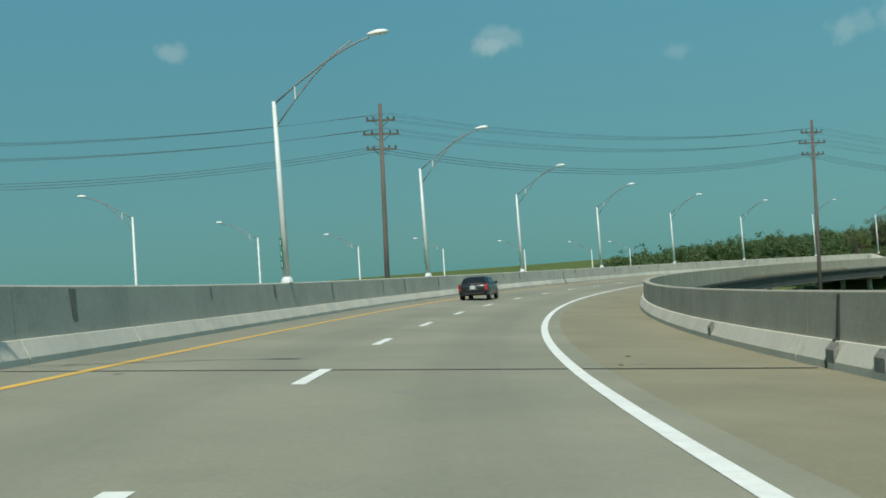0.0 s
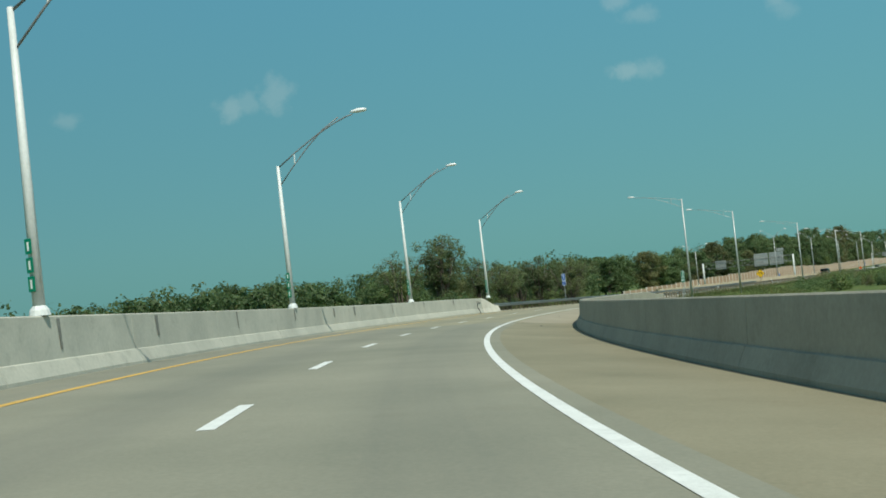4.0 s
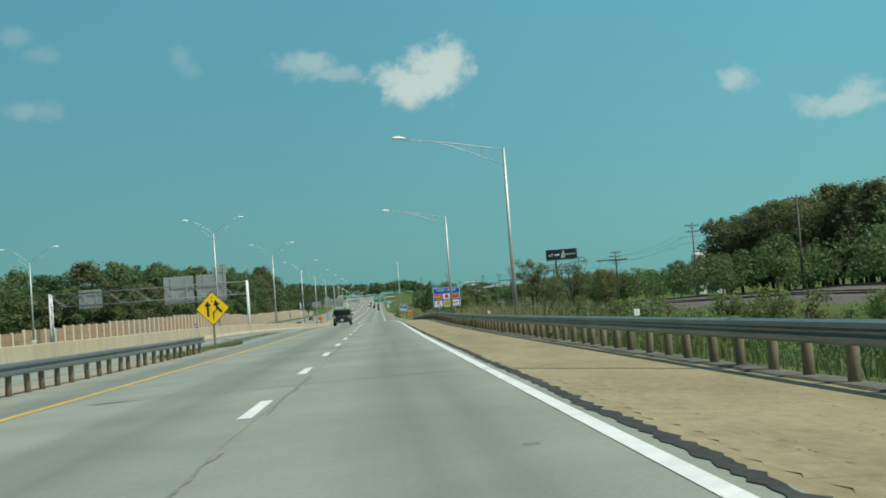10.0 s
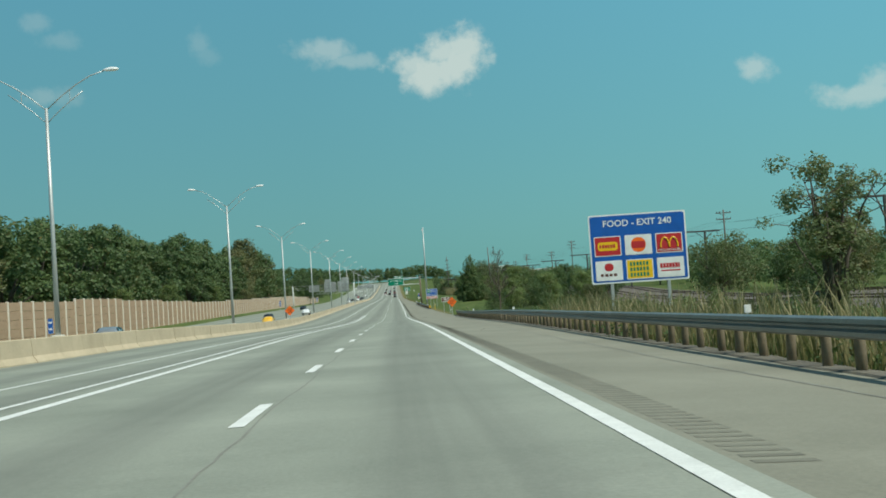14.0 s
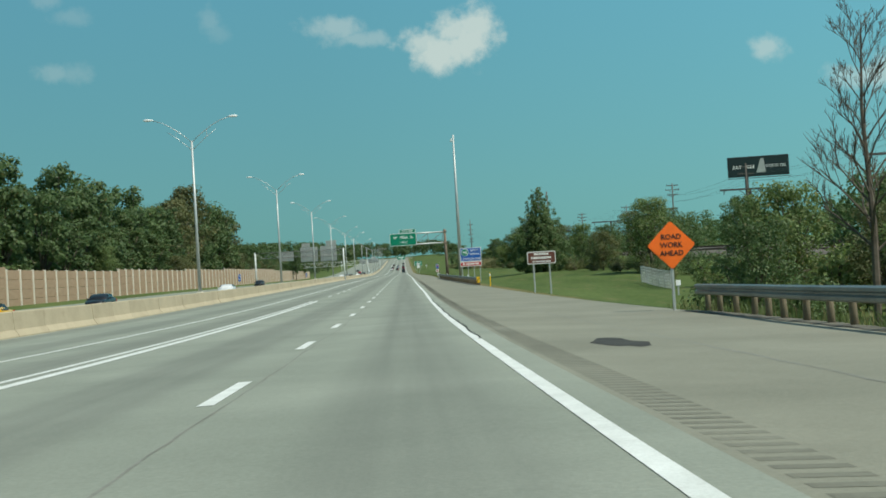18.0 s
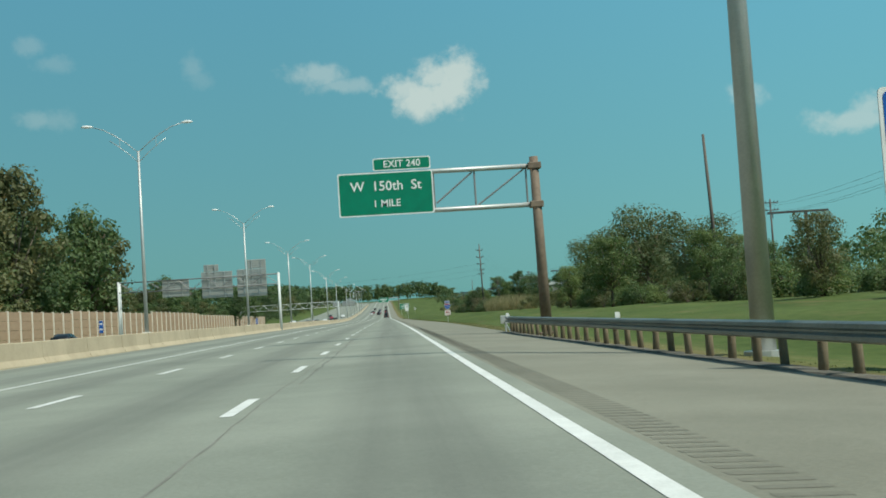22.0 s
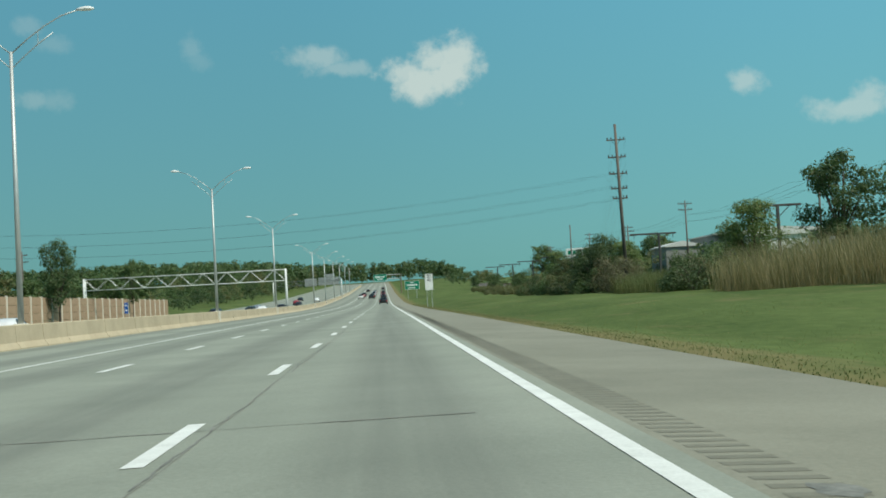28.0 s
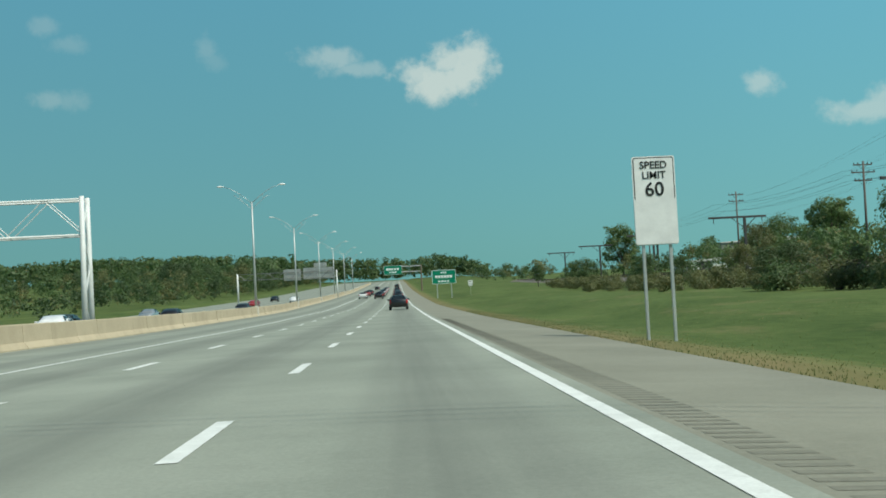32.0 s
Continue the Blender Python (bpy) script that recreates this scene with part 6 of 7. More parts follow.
def suv(at):
    st = [(0, 0.42, 0.95, 0.84), (0.12, 0.33, 1.08, 0.93), (0.6, 0.3, 1.12, 0.965), (1.5, 0.3, 1.11, 0.965), (3.4, 0.3, 1.10, 0.965), (4.3, 0.3, 1.08, 0.95), (4.9, 0.34, 1.0, 0.88), (5.1, 0.45, 0.86, 0.74)]
    cb = [(0.03, 1.0, 1.68, 0.935, 0.855), (0.16, 1.06, 1.76, 0.95, 0.875), (1.2, 1.08, 1.79, 0.955, 0.88), (2.6, 1.08, 1.78, 0.95, 0.87), (3.15, 1.07, 1.70, 0.94, 0.83), (3.75, 1.05, 1.12, 0.90, 0.78)]
    c = car_body("suv", "black boxy family car with tinted windows and alloy wheels", at, st, cb, 5.1, 1.93, "car_dark", [(x, y) for x in (-0.86, 0.86) for y in (0.98, 3.98)], 0.36)
    panel(c, "rear_window", [(-0.87, 0.01, 1.11), (0.87, 0.01, 1.11), (0.81, 0.015, 1.64), (-0.81, 0.015, 1.64)], "car_glass", 0.015, "tinted rear window")
    panel(c, "chrome_strip", [(-0.86, -0.005, 1.06), (0.86, -0.005, 1.06), (0.86, -0.005, 1.085), (-0.86, -0.005, 1.085)], "chrome", 0.025)
    part("bumper", Shape().loft([[(-0.86, 0.1, z), (-0.8, -0.05, z), (0.8, -0.05, z), (0.86, 0.1, z)] for z in (0.38, 0.42, 0.62, 0.66)], closed=True), "car_dark", c)
    part("bumper_trim", Shape().box((0, 0.0, 0.4), (1.4, 0.14, 0.1), bevel=0.02), "trim", c)
    part("door_seam", Shape().box((0, 0.0, 0.80), (1.3, 0.08, 0.015)), "trim", c)
    for d in (-1, 1):
        panel(c, "lamp_bezel", [(d * 0.69, -0.01, 0.765), (d * 0.92, 0.05, 0.765), (d * 0.92, 0.05, 1.115), (d * 0.69, -0.01, 1.115)][::d], "chrome", 0.022, "chrome bezel round the tail lamp")
        panel(c, "tail_lamp", [(d * 0.705, -0.012, 0.79), (d * 0.905, 0.045, 0.79), (d * 0.905, 0.045, 1.09), (d * 0.705, -0.012, 1.09)][::d], "tail", 0.03, "red tail lamp with a white stripe")
        panel(c, "reverse_lamp", [(d * 0.71, -0.038, 0.90), (d * 0.895, 0.015, 0.90), (d * 0.895, 0.015, 0.975), (d * 0.71, -0.038, 0.975)][::d], "plate", 0.012, "white reversing lamp")
        part("exhaust_tip", Shape().tube([(d * 0.62, -0.08, 0.36), (d * 0.62, 0.1, 0.36)], 0.045, 10), "chrome", c)
        part("mirror", Shape().box((d * 1.03, 3.0, 1.13), (0.22, 0.12, 0.17), bevel=0.04), "car_dark", c)
        part("roof_rail", Shape().tube([(d * 0.74, 0.35, 1.76), (d * 0.75, 0.5, 1.82), (d * 0.75, 2.5, 1.82), (d * 0.74, 2.7, 1.77)], 0.02, 6), "trim", c)
        for a, b in ((0.30, 1.12), (1.18, 2.05), (2.11, 2.95)):
            panel(c, "side_window", [(d * 0.945, a, 1.13), (d * 0.945, b, 1.13), (d * 0.885, b, 1.64), (d * 0.885, a, 1.64)][::d], "car_glass", 0.02, "tinted side window")
        for yy in (1.2, 2.1, 3.1):
            part("door_gap", Shape().box((d * 0.967, yy, 0.72), (0.012, 0.012, 0.68)), "trim", c)
        for yy in (1.95, 2.95):
            part("door_handle", Shape().box((d * 0.98, yy - 0.12, 0.98), (0.03, 0.16, 0.03), bevel=0.008), "chrome", c)
        part("side_grooves", Shape().box((d * 0.968, 1.9, 0.52), (0.012, 2.4, 0.02)).box((d * 0.968, 1.9, 0.60), (0.012, 2.4, 0.02)), "trim", c)
    part("wiper", Shape().box((0.1, 0.005, 1.13), (0.6, 0.03, 0.02)), "trim", c)
    pl = part("number_plate", Shape().box((0, -0.062, 0.60), (0.32, 0.015, 0.17), bevel=0.005), "plate", c, "white number plate with plain bars")
    for q in (-0.1, -0.035, 0.035, 0.1):
        part("bar", Shape().box((q, -0.073, 0.595), (0.04, 0.006, 0.07)), "sign_green", pl)
    return c


def sedan(at, paint_mat="car_black", label="black saloon car with red tail lamps in the lane", detailed=True):
    st = [(0, 0.48, 0.86, 0.76), (0.1, 0.34, 0.98, 0.87), (0.5, 0.28, 1.0, 0.905), (1.6, 0.26, 0.97, 0.91), (3.2, 0.26, 0.93, 0.91), (4.0, 0.28, 0.85, 0.88), (4.5, 0.36, 0.72, 0.76), (4.64, 0.45, 0.62, 0.6)]
    cb = [(0.42, 0.96, 1.0, 0.82, 0.72), (0.75, 0.98, 1.16, 0.83, 0.66), (1.25, 0.98, 1.37, 0.84, 0.62), (1.9, 0.97, 1.42, 0.85, 0.64), (2.5, 0.95, 1.40, 0.85, 0.63), (3.0, 0.93, 1.2, 0.84, 0.66), (3.45, 0.90, 0.94, 0.80, 0.72)]
    c = car_body("sedan", label, at, st, cb, 4.64, 1.81, paint_mat, [(x, y) for x in (-0.80, 0.80) for y in (0.95, 3.72)], 0.33)
    panel(c, "rear_window", [(-0.66, 0.50, 1.03), (0.66, 0.50, 1.03), (0.54, 1.2, 1.36), (-0.54, 1.2, 1.36)], "car_glass", 0.03, "dark rear window")
    for d in (-1, 1):
        panel(c, "tail_lamp", [(d * 0.70, 0.0, 0.62), (d * 0.86, 0.10, 0.60), (d * 0.87, 0.16, 0.98), (d * 0.74, 0.03, 0.97)][::d], "tail", 0.03, "tall red tail lamp")
        for a, b, ta, tb in ((0.95, 1.75, 1.22, 1.75), (1.82, 2.75, 1.82, 2.55)):
            panel(c, "side_window", [(d * 0.855, a, 1.0), (d * 0.86, b, 1.0), (d * 0.70, tb, 1.34), (d * 0.69, ta, 1.32)][::d], "car_glass", 0.02, "dark side window")
        part("mirror", Shape().box((d * 0.98, 2.75, 1.0), (0.2, 0.1, 0.14), bevel=0.03), paint_mat, c)
    if detailed:
        panel(c, "windscreen", [(0.66, 3.3, 0.97), (-0.66, 3.3, 0.97), (-0.56, 2.65, 1.36), (0.56, 2.65, 1.36)], "car_glass", 0.03)
        pl = part("number_plate", Shape().box((0, -0.02, 0.77), (0.31, 0.02, 0.16), bevel=0.005), "plate", c, "white number plate with plain bars")
        for q in (-0.09, 0.0, 0.09):
            part("bar", Shape().box((q, -0.034, 0.77), (0.05, 0.006, 0.06)), "sign_green", pl)
        part("chrome_strip", Shape().box((0, -0.02, 0.66), (0.58, 0.03, 0.035), bevel=0.01), "chrome", c)
        part("emblem", Shape().tube([(0, -0.01, 0.91), (0, -0.03, 0.91)], 0.06, 8), "chrome", c)
        part("bumper_trim", Shape().box((0, 0.05, 0.4), (1.3, 0.1, 0.1), bevel=0.02), "trim", c)
    return c


sedan(stand(-239.5, -6.2, 0.0))
suv(stand(160.2, -6.75, 0.0))
# traffic far ahead and on the opposite carriageway
base_car = sedan(stand(905, -2.1), "car_black", "dark car in the traffic ahead", False)
PAINTS = {"car_white": "white", "car_red": "red", "car_silver": "silver", "car_black": "black", "car_dark": "dark green"}
far_cars = {k: sedan(stand(1062 + 17 * i, -6.2 - 4 * (i % 2)), k, v + " car in the distant traffic", False) for i, (k, v) in enumerate(PAINTS.items())}
for s, u, k in ((1010, -2.0, "car_black"), (1030, -6.4, "car_black"), (1040, -2.0, "car_silver"), (1048, -10.3, "car_white"), (1054, -6.3, "car_black"), (1080, -2.2, "car_red"), (1100, -10.0, "car_black"),
                (1122, -6.1, "car_white"), (1150, -2.1, "car_black"), (1190, -6.2, "car_silver"), (1230, -10.2, "car_black"), (1270, -2.1, "car_black")):
    copy_thing(far_cars[k], stand(s, u))
for s, u, k in ((262, -24.5, "car_silver"), (412, -28.5, "car_black"), (455, -24.0, "car_white"), (560, -33, "car_black"), (724, -24.2, "car_white"), (838, -28.4, "car_black"), (868, -24.3, "car_white"), (884, -28.2, "car_dark"),
                (905, -24.0, "car_black"), (935, -32.5, "car_silver"), (960, -24.4, "car_black"), (1005, -28.3, "car_red"), (1042, -24.2, "car_white"), (1080, -32.4, "car_black")):
    copy_thing(far_cars[k], stand(s, u) @ pose(0, 4.6, 0, 0, 0, 180))
taxi = sedan(stand(372, -24.2) @ pose(0, 4.6, 0, 0, 0, 180), "car_yellow", "yellow car on the opposite carriageway", False)

# ---------------------------------------------------------------- plants


def crown_mesh(name, mat, blobs, count, size, seed, squash=0.8):
    """A crown of single leaves scattered over and in blobs: (x, y, z, radius)."""
    r = np.random.RandomState(seed)
    b = np.array(blobs, float)
    w = b[:, 3] ** 2
    pick = r.choice(len(b), count, p=w / w.sum())
    d = r.normal(size=(count, 3))
    d /= np.linalg.norm(d, axis=1)[:, None]
    rad = b[pick, 3] * (0.45 + 0.75 * r.rand(count) ** 0.75)
    c = b[pick, :3] + d * rad[:, None] * np.array([1, 1, squash])
    n = d + r.normal(size=(count, 3)) * 0.42 + np.array([0, 0, 0.45])
    n /= np.linalg.norm(n, axis=1)[:, None]
    a = np.cross(n, r.normal(size=(count, 3)))
    a /= np.linalg.norm(a, axis=1)[:, None]
    t = np.cross(n, a)
    s = size * (0.6 + 0.9 * r.rand(count))[:, None]
    v = np.stack([c - a * s * 0.5, c + t * s * 0.32 + n * s * 0.06, c + a * s * 0.5, c - t * s * 0.32 + n * s * 0.06], 1).reshape(-1, 3)
    me = bpy.data.meshes.new(name)
    me.from_pydata(v.tolist(), [], np.arange(count * 4).reshape(-1, 4).tolist())
    me.materials.append(MAT[mat])
    me.update()
    return me


def tree_kind(seed, h, spread, mat, count, size, low=0.4):
    """Trunk and crown meshes of one broad-leaved tree whose foliage begins at low times its height."""
    r = random.Random(seed)
    trunk = Shape()
    th = h * (low + 0.08)
    bend = Vector((r.uniform(-0.3, 0.3), r.uniform(-0.3, 0.3), 0))
    trunk.tube([(0, 0, -0.5), bend * 0.3 + Vector((0, 0, th * 0.5)), bend + Vector((0, 0, th))], [h * 0.022, h * 0.017, h * 0.012], 8)
    blobs = []
    for k in range(r.randint(15, 19)):
        a = k * 2.4 + r.uniform(-0.5, 0.5)
        q = (k + 0.5) / 17
        z = h * min(0.93, low + (0.95 - low) * q + r.uniform(-0.05, 0.05))
        reach = spread * r.uniform(0.5, 0.95) * math.sin(math.pi * min(0.95, 0.2 + 0.72 * q)) ** 0.7
        end = Vector((math.cos(a) * reach, math.sin(a) * reach, z))
        mid = end * 0.5 + Vector((0, 0, min(th, z) * 0.45))
        trunk.tube([bend + Vector((0, 0, min(th, z) * r.uniform(0.75, 0.95))), mid, end], [h * 0.010, h * 0.006, h * 0.003], 5)
        blobs.append((end.x, end.y, end.z, spread * r.uniform(0.24, 0.40)))
        for _ in range(3):
            o = Vector((r.uniform(-1, 1), r.uniform(-1, 1), r.uniform(-0.6, 0.9))) * spread * 0.33
            blobs.append((end.x + o.x, end.y + o.y, min(h * 0.97, end.z + o.z), spread * r.uniform(0.10, 0.22)))
    for q in (0.5, 0.7, 0.86):
        blobs.append((bend.x, bend.y, h * q, spread * 0.4))
    return trunk.mesh("trunk", MAT["bark"], True), crown_mesh("crown", mat, blobs, count, size, seed, 0.85)


def vase_kind(seed, h, spread, mat, count, size, thin):
    """Several stems fan out from the ground and carry loose clumps with gaps between them; brush grows round the foot."""
    r = random.Random(seed)
    trunk, blobs = Shape(), []
    for k in range(7):
        a = k * 2.4 + r.uniform(-0.4, 0.4)
        lean = spread * r.uniform(0.15, 0.9)
        top = h * r.uniform(0.72, 1.0) * (1 - 0.12 * lean / spread)
        foot = Vector((math.cos(a) * 0.3, math.sin(a) * 0.3, -0.4))
        knee = Vector((math.cos(a) * lean * 0.3, math.sin(a) * lean * 0.3, top * 0.45))
        end = Vector((math.cos(a) * lean, math.sin(a) * lean, top))
        trunk.tube([foot, knee, knee.lerp(end, 0.55) + Vector((r.uniform(-0.3, 0.3), r.uniform(-0.3, 0.3), 0.2)), end], [0.17, 0.12, 0.07, 0.02], 6)
        for _ in range(thin):
            q = r.uniform(0.12, 1.0)
            p = knee.lerp(end, q)
            o = Vector((r.uniform(-1, 1), r.uniform(-1, 1), r.uniform(-0.45, 0.7))) * (0.9 + 0.9 * q)
            trunk.tube([p, p + o * 0.6, p + o], [0.04, 0.025, 0.01], 4)
            blobs.append((p.x + o.x, p.y + o.y, min(h, p.z + o.z), r.uniform(0.35, 0.85)))
    for _ in range(9):
        a, d = r.uniform(0, 6.28), r.uniform(0.2, 0.5) * spread
        blobs.append((math.cos(a) * d, math.sin(a) * d, h * r.uniform(0.06, 0.34), r.uniform(0.5, 1.0)))
    return trunk.mesh("trunk", MAT["bark"], True), crown_mesh("crown", mat, blobs, count, size, seed, 0.85)


def pointed_kind(seed, h, spread, mat, count, size):
    """A dense tree that narrows evenly to a point, its boughs in ragged tiers."""
    r = random.Random(seed)
    trunk = Shape().tube([(0, 0, -0.5), (0.05, 0, h * 0.5), (0, 0, h * 0.97)], [0.2, 0.12, 0.02], 8)
    blobs = []
    for k in range(150):
        q = 1 - (1 - (k + 0.5) / 150) ** 0.6
        w = spread * (1 - q) ** 0.6 * min(1, 0.72 + 2 * q) + 0.12
        a = k * 2.4 + r.uniform(-0.4, 0.4)
        d = w * r.uniform(0.72, 1.06)
        z = h * (0.06 + 0.93 * q)
        if k % 3 == 0:
            trunk.tube([(0, 0, z), (math.cos(a) * d, math.sin(a) * d, z + 0.3)], [0.05, 0.015], 4)
        blobs.append((math.cos(a) * d, math.sin(a) * d, z, 0.18 + 0.42 * (1 - q)))
        blobs.append((math.cos(a + 1) * d * 0.5, math.sin(a + 1) * d * 0.5, z, 0.3 + 0.7 * (1 - q)))
    return trunk.mesh("trunk", MAT["bark"], True), crown_mesh("crown", mat, blobs, count, size, seed, 0.9)


def shrub_kind(seed, h, spread, mat, count, size):
    r = random.Random(seed)
    stems = Shape()
    blobs = []
    for k in range(10):
        a = r.uniform(0, 6.28)
        e = Vector((math.cos(a) * spread * r.uniform(0.1, 0.8), math.sin(a) * spread * r.uniform(0.1, 0.8), h * r.uniform(0.3, 0.9)))
        stems.tube([(0, 0, -0.2), e * 0.5 + Vector((0, 0, h * 0.1)), e], [0.05, 0.035, 0.015], 5)
        blobs.append((e.x, e.y, e.z, spread * r.uniform(0.16, 0.36)))
        blobs.append((e.x * 1.1, e.y * 1.1, e.z * 0.45, spread * r.uniform(0.25, 0.4)))
    return stems.mesh("stem", MAT["bark"]), crown_mesh("foliage", mat, blobs, count, size, seed)


# trees near the road, then tall ones for the belts farther off
TREES = [tree_kind(1, 15, 5.0, "leaf", 8200, 0.34, 0.25), tree_kind(2, 13, 5.0, "leaf", 8200, 0.32, 0.2), tree_kind(3, 16, 4.4, "leaf", 8000, 0.34, 0.3), tree_kind(4, 11, 4.4, "leaf_olive", 7600, 0.29, 0.2),
         tree_kind(5, 12, 4.2, "leaf_light", 7200, 0.29, 0.25), tree_kind(6, 9, 4.0, "leaf", 6400, 0.26, 0.15),
         tree_kind(7, 20, 5.6, "leaf", 5600, 0.60, 0.16), tree_kind(8, 20, 6.2, "leaf", 5600, 0.62, 0.2), tree_kind(9, 20, 5.0, "leaf", 5200, 0.58, 0.14), tree_kind(10, 20, 6.0, "leaf_olive", 5600, 0.60, 0.16),
         tree_kind(15, 10, 4.6, "leaf_sparse", 7200, 0.26, 0.3), vase_kind(16, 11, 4.2, "leaf_sparse", 9000, 0.2, 11),
         vase_kind(17, 11, 4.6, "leaf_sparse", 4200, 0.2, 6), tree_kind(18, 8, 3.4, "leaf_dark", 8600, 0.22, 0.14)]
TALLNESS = (15, 13, 16, 11, 12, 9, 20, 20, 20, 20, 10, 11, 11, 8)
SHRUBS = [shrub_kind(11, 3.0, 2.2, "leaf_light", 2600, 0.17), shrub_kind(12, 2.4, 2.3, "leaf", 2600, 0.17), shrub_kind(13, 3.6, 2.4, "leaf_olive", 2800, 0.18), shrub_kind(14, 1.8, 1.7, "leaf_light", 2000, 0.14),
          shrub_kind(19, 3.6, 2.6, "leaf_brown", 3800, 0.15), shrub_kind(20, 3.0, 2.6, "leaf_dark", 3800, 0.16)]


def plant_tree(x, y, h, kind=None, r=random.Random(5), label="leafy green tree with a full uneven crown", name="tree"):
    k = r.randrange(6) if kind is None else kind
    q = h / TALLNESS[k]
    w = q if k < 6 else math.sqrt(q) if k > 9 else (0.55 + 0.45 * q)
    t = thing(name, label, "tree", "trees", at=pose(x, y, ground(x, y), 0, 0, r.uniform(0, 360)) @ Matrix.Diagonal((w * r.uniform(0.9, 1.2), w * r.uniform(0.9, 1.2), q, 1)))
    part("trunk", TREES[k][0], "bark", t)
    part("crown", TREES[k][1], "leaf", t)
    return t


UNDERGROWTH = []
PLANTED = [0]


def plant_shrub(x, y, h, kind=None, r=random.Random(8), label="dense leafy green shrub"):
    PLANTED[0] += kind is None
    if kind is None and PLANTED[0] > 274:
        UNDERGROWTH.append((x, y, h))
        return
    k = r.randrange(4) if kind is None else kind
    q = h / (3.0, 2.4, 3.6, 1.8, 3.6, 3.0)[k]
    t = thing("shrub", label, "shrub", "shrubs", at=pose(x, y, ground(x, y), 0, 0, r.uniform(0, 360)) @ Matrix.Diagonal((q * r.uniform(0.9, 1.3), q * r.uniform(0.9, 1.3), q, 1)))
    part("stem", SHRUBS[k][0], "bark", t)
    part("foliage", SHRUBS[k][1], "leaf", t)


r = random.Random(21)
# belt behind the noise wall
y = 110.0
while y < 925:
    h = float(np.interp(y, [110, 200, 330, 420, 600, 640, 690, 720, 800, 925], [9.5, 12.8, 17.3, 22.5, 24, 26, 26, 13, 11, 9])) * r.choice((0.62, 0.8, 0.92, 1.0, 1.08))
    plant_tree(-58 - r.uniform(0, 6), y, h, r.choice((6, 7, 8, 9, 6, 8)), label="tall dark green tree behind the noise wall")
    if y < 700 and r.random() < 0.7:
        plant_tree(-69 - r.uniform(0, 8), y + r.uniform(-4, 4), h * r.uniform(0.95, 1.12), r.choice((6, 7, 8)), label="tall dark green tree behind the noise wall")
    y += r.uniform(7, 12.5) if y < 700 else r.uniform(11, 20)
for x, y, h, k in ((-62, 778, 17, 6), (-57, 922, 13, 8)):
    plant_tree(x, y, h, k, label="tall narrow green tree standing above its neighbours")
for x, y, h, k in ((-54, 452, 9, 4), (-54, 524, 9, 4), (-54, 590, 8, 3), (-54, 402, 8, 4)):
    plant_tree(x, y, h, k, label="light green tree in front of the dark belt")
# trees beside the ramp
for x, y, h, k in ((-23, -34, 10.6, 11), (-28, -36, 9.4, 12), (-24.5, -31, 9.2, 11), (-34, -26, 7.5, 4), (-31, -18, 8.0, 11), (-13.2, -13, 6.8, 11), (-14.8, -11, 6.8, 12), (-18.8, -12, 7.4, 11), (-23, -9, 7, 12), (-27, -14, 8, 11), (-12.8, -15, 4.6, 12), (-16.5, -4, 6.5, 11), (-21, -2, 6, 12), (-20, -22, 7.0, 12), (-17.5, -27, 6.5, 11),
                   (-44, -2, 8, 1), (-42, 40, 5.5, 5), (-46, 20, 6.5, 3), (-66, -20, 8, 2), (-58, 10, 7, 1), (-56, 48, 6.5, 0), (-60, 84, 7.5, 1), (-66, 104, 8.5, 2), (-38, 24, 5, 3)):
    plant_tree(x, y, h, k, label="leafy tree with loose branches beside the ramp")
for k in range(52):
    y = -46 + k * 2.1
    plant_shrub(-15.5 - r.uniform(0, 18), y + r.uniform(-1, 1), r.uniform(1.8, 3.6) * (1 - 0.5 * ease(y, 0, 30)))
# tall wood beyond the railway, from the ramp's end to the tanks
for k in range(28):
    y = 130 + k * 6.9
    for x, tall in ((86.5, 0.9), (96, 1.0), (107, 1.05)):
        x += r.uniform(-2, 2.5)
        top = float(np.interp(y, [130, 200, 260, 300, 325, 336], [16.5, 18.5, 18.5, 20.5, 19.5, 14.0])) * r.uniform(0.84, 1.04) * tall
        plant_tree(x, y + r.uniform(-2.5, 2.5), top - ground(x, y), r.choice((6, 7, 8, 9, 9, 3)), label="tree of a tall dense wood, some leaves yellowing")
for x, y, h, k in ((28.6, 249, 11.2, 11), (36.6, 252, 11.4, 12), (33.5, 262, 9.0, 12), (43, 324, 10, 10), (54, 309, 9, 3), (64, 330, 9, 1), (70, 300, 10, 0), (68, 360, 9, 2), (62, 385, 8, 4), (72, 420, 10, 1), (66, 452, 9, 0), (60, 345, 8, 5), (74, 280, 10, 0)):
    plant_tree(x, y, h, k, label="many-stemmed roadside tree with a loose open crown" if k >= 10 else "leafy green tree beside the railway")
for k in range(110):
    y = 24 + k * 3.1
    if not 214 < y < 240:
        plant_shrub(15 + r.uniform(0, 22), y + r.uniform(-2, 2), r.uniform(1.4, 3.0))
